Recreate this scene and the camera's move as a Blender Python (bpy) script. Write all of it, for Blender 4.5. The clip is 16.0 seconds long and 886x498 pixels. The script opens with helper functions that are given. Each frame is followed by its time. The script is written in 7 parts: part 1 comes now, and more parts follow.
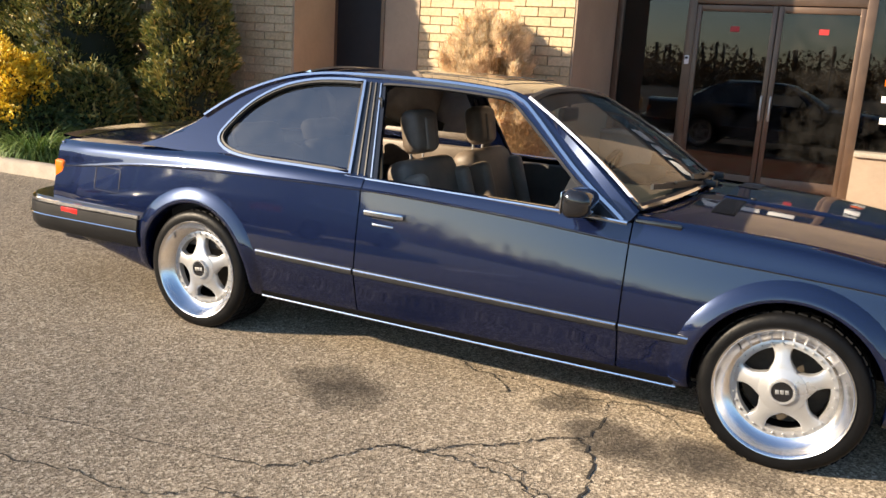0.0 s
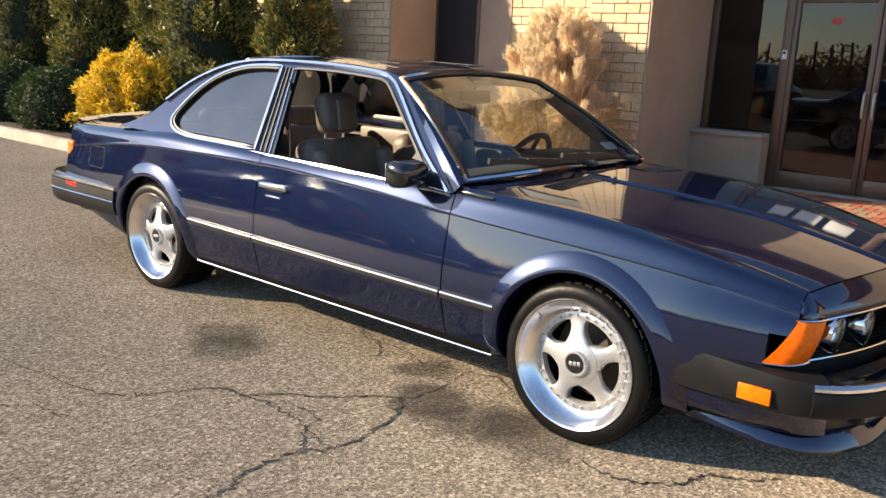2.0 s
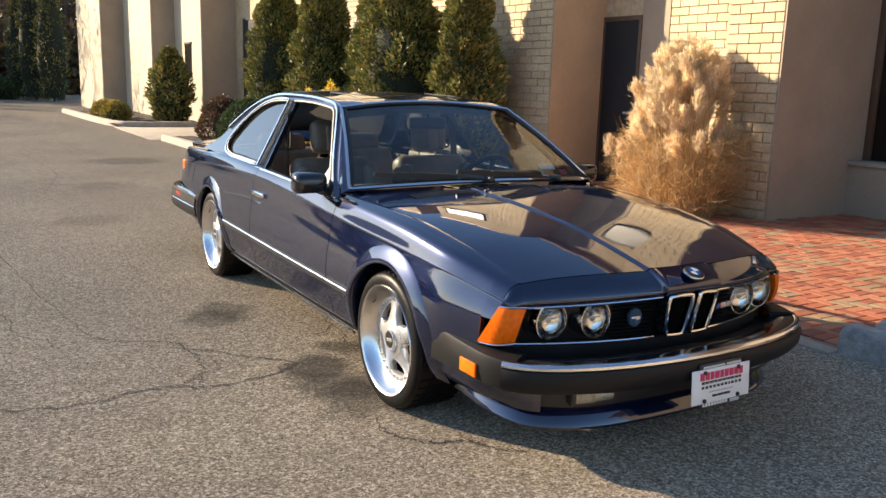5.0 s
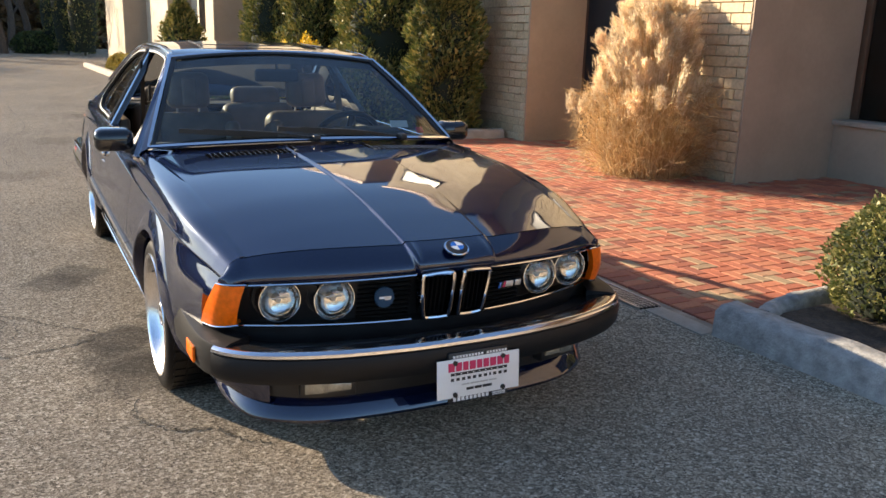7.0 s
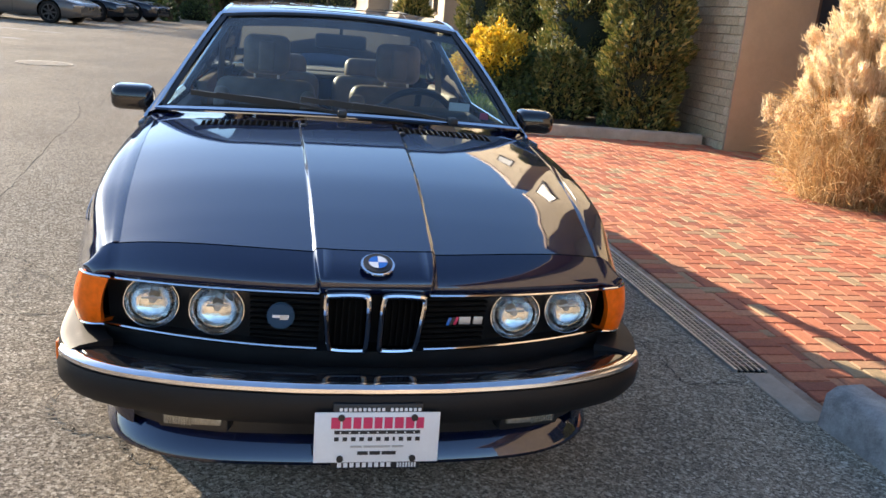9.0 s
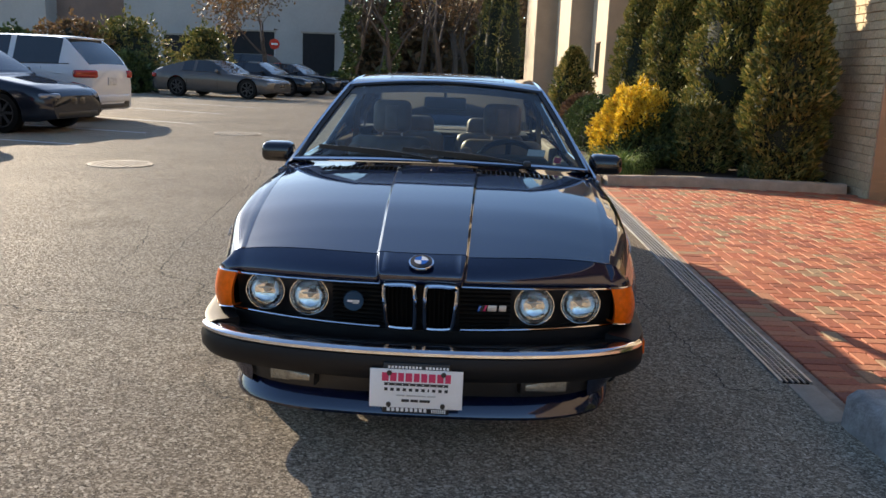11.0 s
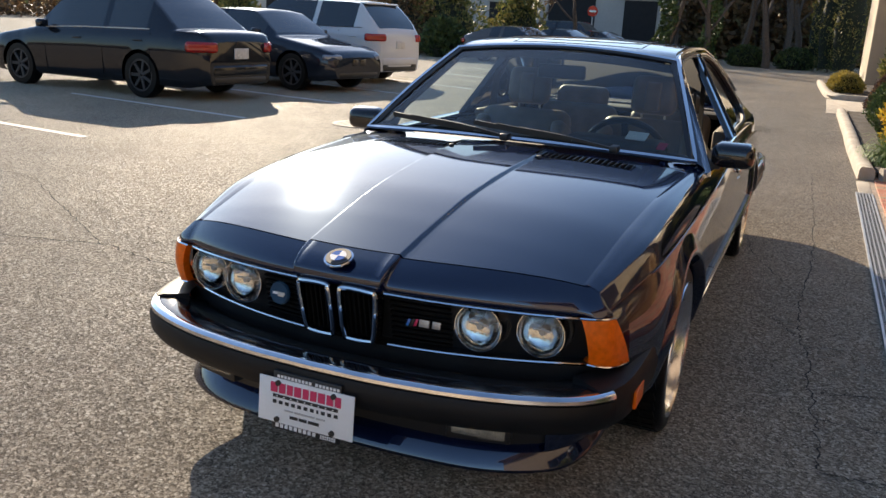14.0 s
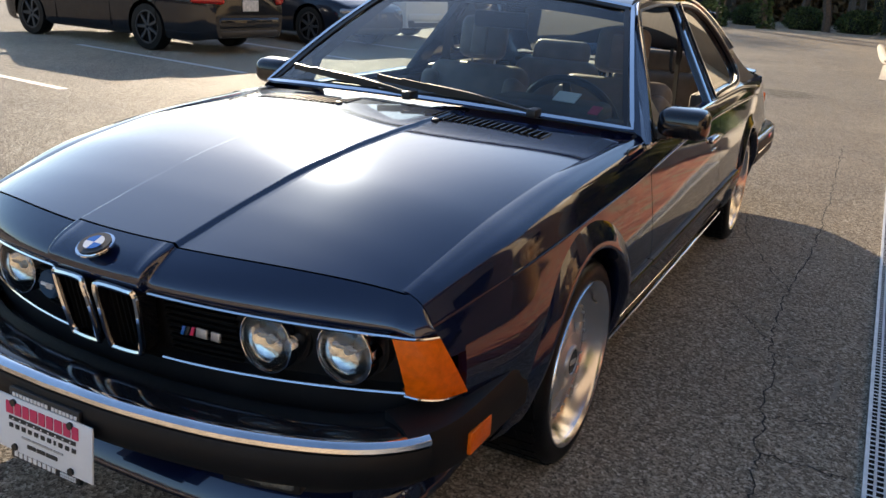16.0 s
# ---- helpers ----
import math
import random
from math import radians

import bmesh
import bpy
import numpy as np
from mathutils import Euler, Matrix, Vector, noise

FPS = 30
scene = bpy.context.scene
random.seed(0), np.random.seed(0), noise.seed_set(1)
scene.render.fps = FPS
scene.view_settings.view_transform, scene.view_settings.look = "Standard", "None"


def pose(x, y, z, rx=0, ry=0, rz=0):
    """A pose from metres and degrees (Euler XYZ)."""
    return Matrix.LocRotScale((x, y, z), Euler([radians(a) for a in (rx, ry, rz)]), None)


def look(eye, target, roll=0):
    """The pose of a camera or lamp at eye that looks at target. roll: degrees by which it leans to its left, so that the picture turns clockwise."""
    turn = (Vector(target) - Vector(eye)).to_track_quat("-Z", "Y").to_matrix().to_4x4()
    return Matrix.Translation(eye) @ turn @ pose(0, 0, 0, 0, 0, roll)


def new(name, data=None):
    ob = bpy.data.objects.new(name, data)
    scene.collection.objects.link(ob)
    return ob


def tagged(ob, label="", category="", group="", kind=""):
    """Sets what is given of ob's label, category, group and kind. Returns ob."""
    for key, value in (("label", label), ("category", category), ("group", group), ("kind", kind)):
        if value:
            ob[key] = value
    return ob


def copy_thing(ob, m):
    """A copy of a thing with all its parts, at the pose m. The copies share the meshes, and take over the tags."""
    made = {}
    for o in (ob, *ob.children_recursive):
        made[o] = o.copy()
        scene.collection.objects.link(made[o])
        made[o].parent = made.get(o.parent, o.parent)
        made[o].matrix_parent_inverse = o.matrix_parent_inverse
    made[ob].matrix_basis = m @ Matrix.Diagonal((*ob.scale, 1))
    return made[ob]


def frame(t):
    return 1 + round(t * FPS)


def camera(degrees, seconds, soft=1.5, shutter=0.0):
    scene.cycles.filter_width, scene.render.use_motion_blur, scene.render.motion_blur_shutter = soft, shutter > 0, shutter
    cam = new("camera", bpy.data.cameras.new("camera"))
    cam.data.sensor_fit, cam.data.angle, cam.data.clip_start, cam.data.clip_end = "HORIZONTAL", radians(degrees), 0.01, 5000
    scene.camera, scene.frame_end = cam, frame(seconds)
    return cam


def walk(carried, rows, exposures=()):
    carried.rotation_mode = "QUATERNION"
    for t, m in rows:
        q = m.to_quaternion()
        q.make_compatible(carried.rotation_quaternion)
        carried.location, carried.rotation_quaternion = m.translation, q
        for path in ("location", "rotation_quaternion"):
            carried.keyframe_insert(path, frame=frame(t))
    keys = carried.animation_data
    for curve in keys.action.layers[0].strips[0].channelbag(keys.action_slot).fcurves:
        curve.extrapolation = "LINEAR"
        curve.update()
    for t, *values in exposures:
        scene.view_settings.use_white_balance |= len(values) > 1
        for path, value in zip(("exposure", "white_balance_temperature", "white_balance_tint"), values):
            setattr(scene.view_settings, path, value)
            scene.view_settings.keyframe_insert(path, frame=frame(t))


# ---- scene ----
cam = camera(55.8, 16.0)
PATH = [
    (0, (0.423, 0.542, 1.334), (-0.431, 2.295, 0.89), 3.5),
    (0.5, (0.766, 0.67, 1.296), (-0.178, 2.386, 0.891), 4.1),
    (1, (1.113, 0.768, 1.309), (0.092, 2.442, 0.917), 1.8),
    (1.5, (1.395, 0.815, 1.315), (0.266, 2.411, 0.889), 2.1),
    (2, (1.683, 1.097, 1.296), (0.444, 2.602, 0.848), 2.7),
    (2.5, (1.982, 1.219, 1.306), (0.693, 2.676, 0.845), 2.7),
    (3, (2.251, 1.356, 1.331), (0.85, 2.703, 0.859), 3.4),
    (3.5, (2.51, 1.592, 1.326), (0.977, 2.796, 0.881), 2.7),
    (3.7, (2.619, 1.635, 1.338), (1.061, 2.809, 0.899), 2.5),
    (5.8, (3.574, 2.424, 1.343), (1.822, 3.306, 0.955), 2.0),
    (6, (3.61, 2.565, 1.332), (1.846, 3.42, 0.934), 2.2),
    (6.5, (3.626, 2.826, 1.338), (1.865, 3.667, 0.896), 1.9),
    (7, (3.473, 3.076, 1.338), (1.751, 3.966, 0.843), 1.7),
    (7.5, (3.397, 3.339, 1.314), (1.651, 4.168, 0.799), 2.5),
    (8, (3.277, 3.598, 1.305), (1.465, 4.243, 0.757), 3.7),
    (8.5, (3.139, 3.823, 1.307), (1.306, 4.38, 0.734), 4.6),
    (9, (3.111, 4.078, 1.274), (1.221, 4.451, 0.735), 4.9),
    (9.5, (3.242, 4.156, 1.283), (1.319, 4.39, 0.786), 4.2),
    (9.7, (3.344, 4.173, 1.281), (1.415, 4.374, 0.794), 3.9),
    (11.8, (3.922, 4.758, 1.306), (1.978, 4.539, 0.892), 1.4),
    (12, (3.878, 4.859, 1.303), (1.94, 4.597, 0.882), 1.2),
    (12.5, (3.708, 5.034, 1.313), (1.795, 4.661, 0.863), 1.0),
    (13, (3.481, 5.088, 1.34), (1.598, 4.643, 0.833), 1.4),
    (13.5, (3.276, 5.281, 1.318), (1.436, 4.693, 0.802), 2.5),
    (14, (3.079, 5.413, 1.311), (1.305, 4.65, 0.788), 3.0),
    (14.5, (2.907, 5.474, 1.294), (1.165, 4.67, 0.728), 2.9),
    (15, (2.783, 5.61, 1.277), (1.079, 4.755, 0.673), 3.1),
    (15.5, (2.642, 5.725, 1.261), (0.961, 4.829, 0.651), 3.2),
    (16, (2.351, 5.691, 1.261), (0.65, 4.838, 0.644), 3.7),
]
walk(cam, [(t, look(eye, target, roll)) for t, eye, target, roll in PATH],
     exposures=((0.0, 1.2, 7150, 10), (1.5, 1.25, 7100, 10), (2.5, 1.32, 7150, 10), (3.5, 1.25, 7200, 10), (6.0, 1.36, 7100, 10), (7.0, 1.4, 7000, 10), (7.5, 1.56, 7050, 10),
                (8.0, 1.54, 6950, 10), (9.0, 1.7, 6800, 10), (9.5, 1.41, 6800, 10), (12.0, 1.05, 7000, 10), (13.0, 1.05, 6900, 10), (14.0, 1.09, 6900, 10),
                (14.5, 1.2, 6900, 10), (15.0, 1.08, 6900, 10), (15.5, 1.2, 6950, 10), (16.0, 1.32, 7000, 10)))

# ---- world, sun ----
SUN_WAY = Vector((2.0, 1.55, -1.02)).normalized()
world = bpy.data.worlds.new("sky")
scene.world = world
world.use_nodes = True
wn = world.node_tree.nodes
sky = wn.new("ShaderNodeTexSky")
sky.sky_type = "NISHITA"
sky.sun_disc = False
sky.sun_elevation = math.asin(-SUN_WAY.z)
sky.sun_rotation = math.atan2(-SUN_WAY.x, -SUN_WAY.y)
sky.air_density, sky.dust_density, sky.ozone_density = 1.0, 0.5, 4.0
wn["Background"].inputs["Strength"].default_value = 0.118
world.node_tree.links.new(sky.outputs[0], wn["Background"].inputs["Color"])
sun_data = bpy.data.lights.new("sun", "SUN")
sun_data.energy, sun_data.angle, sun_data.color = 5.4, radians(0.55), (1.0, 0.85, 0.66)
sun = new("sun", sun_data)
sun.matrix_world = look((0, 0, 30), Vector((0, 0, 30)) + SUN_WAY)


# ---- helpers for meshes ----
def mesh_obj(name, verts, faces, mat=None, parent=None, label="", smooth=35.0):
    me = bpy.data.meshes.new(name)
    me.from_pydata([tuple(v) for v in verts], [], [tuple(f) for f in faces])
    me.update()
    if smooth:
        me.shade_smooth()
        me.set_sharp_from_angle(angle=radians(smooth))
    if mat:
        me.materials.append(mat)
    ob = new(name, me)
    ob.parent = parent
    if label:
        tagged(ob, label)
    return ob


def part(name, bm, mat, parent, label="", smooth=35.0):
    me = bpy.data.meshes.new(name)
    bm.to_mesh(me)
    bm.free()
    if smooth:
        me.shade_smooth()
        me.set_sharp_from_angle(angle=radians(smooth))
    if mat:
        me.materials.append(mat)
    ob = new(name, me)
    ob.parent = parent
    if label:
        tagged(ob, label)
    return ob


def empty(name, loc=(0, 0, 0), rz=0.0):
    ob = new(name)
    ob.matrix_basis = pose(*loc, 0, 0, rz)
    ob.empty_display_size = 0.1
    return ob


def box_bm(size, at=(0, 0, 0), bevel=0.0, seg=2, m=None):
    bm = bmesh.new()
    bmesh.ops.create_cube(bm, size=1.0)
    bmesh.ops.scale(bm, vec=size, verts=bm.verts)
    if bevel:
        bmesh.ops.bevel(bm, geom=bm.edges[:], offset=bevel, segments=seg, affect="EDGES", profile=0.5)
    if m is not None:
        bmesh.ops.transform(bm, matrix=m, verts=bm.verts)
    bmesh.ops.translate(bm, vec=at, verts=bm.verts)
    return bm


def cyl_bm(r, depth, at=(0, 0, 0), axis="Z", seg=24, r2=None, bevel=0.0):
    bm = bmesh.new()
    bmesh.ops.create_cone(bm, cap_ends=True, segments=seg, radius1=r, radius2=r if r2 is None else r2, depth=depth)
    if bevel:
        es = [e for e in bm.edges if abs(e.verts[0].co.z - e.verts[1].co.z) < 1e-6]
        bmesh.ops.bevel(bm, geom=es, offset=bevel, segments=2, affect="EDGES")
    if axis == "Y":
        bmesh.ops.rotate(bm, matrix=Matrix.Rotation(radians(90), 3, "X"), verts=bm.verts)
    if axis == "X":
        bmesh.ops.rotate(bm, matrix=Matrix.Rotation(radians(90), 3, "Y"), verts=bm.verts)
    bmesh.ops.translate(bm, vec=at, verts=bm.verts)
    return bm


def join_bm(*bms):
    """One bmesh out of several."""
    out = bmesh.new()
    for b in bms:
        tmp = bpy.data.meshes.new("tmp")
        b.to_mesh(tmp)
        b.free()
        out.from_mesh(tmp)
        bpy.data.meshes.remove(tmp)
    return out


def grid_mesh(rows, closed=False):
    """Vertices and faces of a lofted grid of rows of points."""
    n = len(rows[0])
    verts = [p for r in rows for p in r]
    faces = []
    for i in range(len(rows) - 1):
        for j in range(n - (0 if closed else 1)):
            a, b = i * n + j, i * n + (j + 1) % n
            faces.append((a, b, b + n, a + n))
    return verts, faces


def curve1(us, vs):
    """A smooth function through points (cubic Hermite, limited slopes)."""
    us, vs = list(us), list(vs)
    d = [(vs[i + 1] - vs[i]) / (us[i + 1] - us[i]) for i in range(len(us) - 1)]
    m = [d[0]] + [0.0 if d[i - 1] * d[i] <= 0 else 2 * d[i - 1] * d[i] / (d[i - 1] + d[i]) for i in range(1, len(d))] + [d[-1]]

    def f(u):
        if u <= us[0]:
            return vs[0] + m[0] * (u - us[0])
        if u >= us[-1]:
            return vs[-1] + m[-1] * (u - us[-1])
        i = 0
        while u > us[i + 1]:
            i += 1
        h = us[i + 1] - us[i]
        t = (u - us[i]) / h
        return ((1 + 2 * t) * (1 - t) ** 2 * vs[i] + t * (1 - t) ** 2 * h * m[i] + t * t * (3 - 2 * t) * vs[i + 1] + t * t * (t - 1) * h * m[i + 1])
    return f


def spline(pts, n=8, closed=False):
    """Points along a Catmull-Rom spline."""
    P = [Vector(p) for p in pts]
    out = []
    m = len(P)
    for i in range(m if closed else m - 1):
        if closed:
            a, b, c, d = P[(i - 1) % m], P[i], P[(i + 1) % m], P[(i + 2) % m]
        else:
            b, c = P[i], P[i + 1]
            a = P[i - 1] if i else b + (b - c)
            d = P[i + 2] if i + 2 < m else c + (c - b)
        for k in range(n):
            t = k / n
            out.append(0.5 * ((2 * b) + (c - a) * t + (2 * a - 5 * b + 4 * c - d) * t * t + (3 * b - a - 3 * c + d) * t ** 3))
    if not closed:
        out.append(P[-1])
    return out


def sweep(path, section, up=(0, 0, 1), closed=False, caps=True):
    """Vertices and faces of a section (side, up) swept along a path of points."""
    P = [Vector(p) for p in path]
    n, k = len(P), len(section)
    verts = []
    for i, p in enumerate(P):
        a = P[(i - 1) % n] if (i or closed) else p
        b = P[(i + 1) % n] if (i < n - 1 or closed) else p
        t = (b - a).normalized()
        u = up[i] if isinstance(up, list) else Vector(up)
        s = t.cross(Vector(u)).normalized()
        w = s.cross(t).normalized()
        verts += [p + s * x + w * y for x, y in section]
    faces = []
    for i in range(n if closed else n - 1):
        for j in range(k):
            a, b = i * k + j, i * k + (j + 1) % k
            c, d = ((i + 1) % n) * k + (j + 1) % k, ((i + 1) % n) * k + j
            faces.append((a, b, c, d))
    if caps and not closed:
        faces += [tuple(range(k))[::-1], tuple(range((n - 1) * k, n * k))]
    return verts, faces


def ring(r, n=10, ry=None):
    return [(r * math.cos(2 * math.pi * i / n), (ry or r) * math.sin(2 * math.pi * i / n)) for i in range(n)]


def rect(w, h):
    return [(-w / 2, -h / 2), (w / 2, -h / 2), (w / 2, h / 2), (-w / 2, h / 2)]


def merge(*vf):
    V, F = [], []
    for v, f in vf:
        o = len(V)
        V += list(v)
        F += [tuple(i + o for i in q) for q in f]
    return V, F


def outward(ob, inside):
    """Turn a pane's faces so that they look away from a point inside."""
    p = ob.data.polygons[len(ob.data.polygons) // 2]
    if (p.center - Vector(inside)).dot(p.normal) < 0:
        ob.data.flip_normals()


# ---- materials ----
def mat_new(name):
    m = bpy.data.materials.new(name)
    m.use_nodes = True
    return m, m.node_tree.nodes, m.node_tree.links, m.node_tree.nodes["Principled BSDF"]


def coords(nodes, links, scale=1.0, kind="Object"):
    tc = nodes.new("ShaderNodeTexCoord")
    mp = nodes.new("ShaderNodeMapping")
    mp.inputs["Scale"].default_value = (scale, scale, scale) if not isinstance(scale, tuple) else scale
    links.new(tc.outputs[kind], mp.inputs[0])
    return mp.outputs[0]


def world_pos(nodes):
    return nodes.new("ShaderNodeNewGeometry").outputs["Position"]


def noise_tex(nodes, links, vec, scale, detail=4.0, rough=0.55):
    n = nodes.new("ShaderNodeTexNoise")
    n.inputs["Scale"].default_value, n.inputs["Detail"].default_value, n.inputs["Roughness"].default_value = scale, detail, rough
    links.new(vec, n.inputs["Vector"])
    return n.outputs["Fac"]


def ramp(nodes, links, fac, stops):
    r = nodes.new("ShaderNodeValToRGB")
    e = r.color_ramp.elements
    while len(e) < len(stops):
        e.new(0.5)
    for k, (p, c) in zip(e, stops):
        k.position = p
        k.color = (*c, 1.0) if len(c) == 3 else c
    links.new(fac, r.inputs[0])
    return r.outputs[0]


def mixc(nodes, links, fac, a, b, mode="MIX"):
    x = nodes.new("ShaderNodeMix")
    x.data_type, x.blend_type = "RGBA", mode
    for key, val in (("Factor", fac), ("A", a), ("B", b)):
        sock = [s for s in x.inputs if s.name == key and (s.type == ("VALUE" if key == "Factor" else "RGBA"))][0]
        if isinstance(val, (int, float)):
            sock.default_value = val
        elif isinstance(val, tuple):
            sock.default_value = (*val, 1.0)
        else:
            links.new(val, sock)
    return [s for s in x.outputs if s.type == "RGBA"][0]


def bump(nodes, links, bsdf, height, strength=0.3, dist=0.01):
    b = nodes.new("ShaderNodeBump")
    b.inputs["Strength"].default_value, b.inputs["Distance"].default_value = strength, dist
    links.new(height, b.inputs["Height"])
    links.new(b.outputs[0], bsdf.inputs["Normal"])
    return b


def plain(name, col, rough=0.5, metal=0.0, vary=0.25, scale=8.0, bump_s=0.0, bump_scale=200.0, coat=0.0, spec=None, rand=0.0):
    """A material with two scales of variation, in world size."""
    m, N, L, B = mat_new(name)
    pos = world_pos(N)
    a = noise_tex(N, L, pos, scale, 5.0)
    b = noise_tex(N, L, pos, scale * 13, 3.0)
    lo = tuple(max(0.0, c * (1 - vary)) for c in col)
    hi = tuple(min(1.0, c * (1 + vary)) for c in col)
    c1 = ramp(N, L, a, [(0.3, lo), (0.7, hi)])
    c2 = ramp(N, L, b, [(0.3, (1 - vary * 0.6,) * 3), (0.7, (1.0,) * 3)])
    col_out = mixc(N, L, 1.0, c1, c2, "MULTIPLY")
    if rand:
        oi = N.new("ShaderNodeObjectInfo")
        rr = ramp(N, L, oi.outputs["Random"], [(0.0, (1 - rand,) * 3), (1.0, (1 + rand * 0.3,) * 3)])
        col_out = mixc(N, L, 1.0, col_out, rr, "MULTIPLY")
    L.new(col_out, B.inputs["Base Color"])
    rg = ramp(N, L, a, [(0.2, (max(0.02, rough * 0.85),) * 3), (0.8, (min(1, rough * 1.15),) * 3)])
    L.new(rg, B.inputs["Roughness"])
    B.inputs["Metallic"].default_value = metal
    B.inputs["Coat Weight"].default_value = coat
    if spec is not None:
        B.inputs["Specular IOR Level"].default_value = spec
    if bump_s:
        h = noise_tex(N, L, pos, bump_scale, 4.0)
        bump(N, L, B, h, bump_s, 0.01)
    return m


def make_paint(name, col, flake=(1.5, 1.5, 1.6), metal=0.55, haze=0.008, gloss=0.006, ior=1.74):
    m, N, L, B = mat_new(name)
    pos = world_pos(N)
    v = N.new("ShaderNodeTexVoronoi")
    v.inputs["Scale"].default_value = 900.0
    L.new(pos, v.inputs["Vector"])
    fl = ramp(N, L, v.outputs["Color"], [(0.0, tuple(c * 0.75 for c in col)), (1.0, tuple(c * f for c, f in zip(col, flake)))])
    dust = noise_tex(N, L, pos, 3.0, 6.0)
    c2 = mixc(N, L, ramp(N, L, dust, [(0.55, (0, 0, 0)), (0.9, (0.006, 0.006, 0.006))]), fl, (0.3, 0.28, 0.25))
    L.new(c2, B.inputs["Base Color"])
    B.inputs["Metallic"].default_value = metal
    B.inputs["Roughness"].default_value = 0.34
    B.inputs["Specular IOR Level"].default_value = 0.0
    B.inputs["Specular Tint"].default_value = (0.08, 0.1, 0.14, 1)
    B.inputs["Coat Weight"].default_value = 1.0
    B.inputs["Coat Roughness"].default_value = gloss
    B.inputs["Coat IOR"].default_value = ior
    orange = noise_tex(N, L, pos, 260.0, 2.0)
    wave = noise_tex(N, L, pos, 2.2, 2.0)
    add = N.new("ShaderNodeMath")
    add.operation = "MULTIPLY_ADD"
    add.inputs[1].default_value = 6.0
    L.new(wave, add.inputs[0])
    L.new(orange, add.inputs[2])
    b = N.new("ShaderNodeBump")
    b.inputs["Strength"].default_value, b.inputs["Distance"].default_value = 0.012, 0.002
    L.new(add.outputs[0], b.inputs["Height"])
    L.new(b.outputs[0], B.inputs["Coat Normal"])
    # fine wash scratches spread the sun's glint
    gl = N.new("ShaderNodeBsdfGlossy")
    gl.inputs["Color"].default_value = (haze * 0.8, haze, haze * 1.3, 1)
    gl.inputs["Roughness"].default_value = 0.25
    ad = N.new("ShaderNodeAddShader")
    L.new(B.outputs[0], ad.inputs[0])
    L.new(gl.outputs[0], ad.inputs[1])
    L.new(ad.outputs[0], N["Material Output"].inputs["Surface"])
    return m


def make_glass(name, tint=(0.75, 0.85, 0.82), through_amount=0.88, ior=1.6):
    """Thin tinted pane: clear part plus a mirror-like share by Fresnel."""
    m, N, L, B = mat_new(name)
    out = N["Material Output"]
    tr = N.new("ShaderNodeBsdfTransparent")
    tr.inputs["Color"].default_value = (*[t * through_amount for t in tint], 1)
    gl = N.new("ShaderNodeBsdfGlossy")
    gl.inputs["Roughness"].default_value = 0.01
    fr = N.new("ShaderNodeFresnel")
    fr.inputs["IOR"].default_value = ior
    pos = world_pos(N)
    dust = ramp(N, L, noise_tex(N, L, pos, 6.0, 6.0), [(0.4, (0.0, 0.0, 0.0)), (0.9, (0.05, 0.05, 0.05))])
    df = N.new("ShaderNodeBsdfDiffuse")
    df.inputs["Color"].default_value = (0.5, 0.48, 0.44, 1)
    mx = N.new("ShaderNodeMixShader")
    L.new(fr.outputs[0], mx.inputs[0])
    L.new(tr.outputs[0], mx.inputs[1])
    L.new(gl.outputs[0], mx.inputs[2])
    m2 = N.new("ShaderNodeMixShader")
    L.new(dust, m2.inputs[0])
    L.new(mx.outputs[0], m2.inputs[1])
    L.new(df.outputs[0], m2.inputs[2])
    L.new(m2.outputs[0], out.inputs["Surface"])
    return m


PAINT = make_paint("navy_paint", (0.0022, 0.0055, 0.026), metal=0.4, haze=0.013)
CHROME = plain("chrome", (0.78, 0.78, 0.8), 0.07, 1.0, 0.04)
ALU = plain("polished_aluminium", (0.8, 0.8, 0.82), 0.22, 1.0, 0.06, 14.0, 0.02, 300.0)
ALU_PAINT = plain("silver_wheel_paint", (0.5, 0.5, 0.51), 0.3, 0.6, 0.05, coat=0.4)
RUBBER = plain("tyre_rubber", (0.005, 0.005, 0.0055), 0.42, 0.0, 0.3, 12.0, 0.12, 90.0, spec=0.17)
BLACK = plain("black_plastic", (0.012, 0.012, 0.013), 0.42, 0.0, 0.3, 9.0, 0.05, 300.0)
BLACK_GLOSS = plain("black_gloss", (0.01, 0.01, 0.012), 0.12, 0.0, 0.2, 9.0, coat=0.5)
BUMPER_BLACK = plain("bumper_rubber", (0.008, 0.008, 0.009), 0.5, 0.0, 0.25, 7.0, 0.04, 150.0, spec=0.25)
DARK = plain("underbody_black", (0.006, 0.006, 0.006), 0.9, spec=0.08)
SLOT = plain("open_vent_black", (0.003, 0.003, 0.003), 0.95, spec=0.0)
GLASS = make_glass("windscreen_glass", (0.72, 0.84, 0.82), 0.9)
TINT = make_glass("green_tint_band", (0.42, 0.72, 0.72), 0.6, 1.2)
GLASS_DARK = make_glass("tinted_glass", (0.25, 0.3, 0.34), 0.6, 2.5)
SEAT = plain("taupe_leather", (0.15, 0.115, 0.088), 0.5, 0.0, 0.25, 10.0, 0.12, 160.0)
SEAT_LIGHT = plain("beige_leather", (0.19, 0.148, 0.113), 0.5, 0.0, 0.2, 10.0, 0.1, 160.0)
CABIN = plain("cabin_trim", (0.05, 0.046, 0.043), 0.7, 0.0, 0.3)
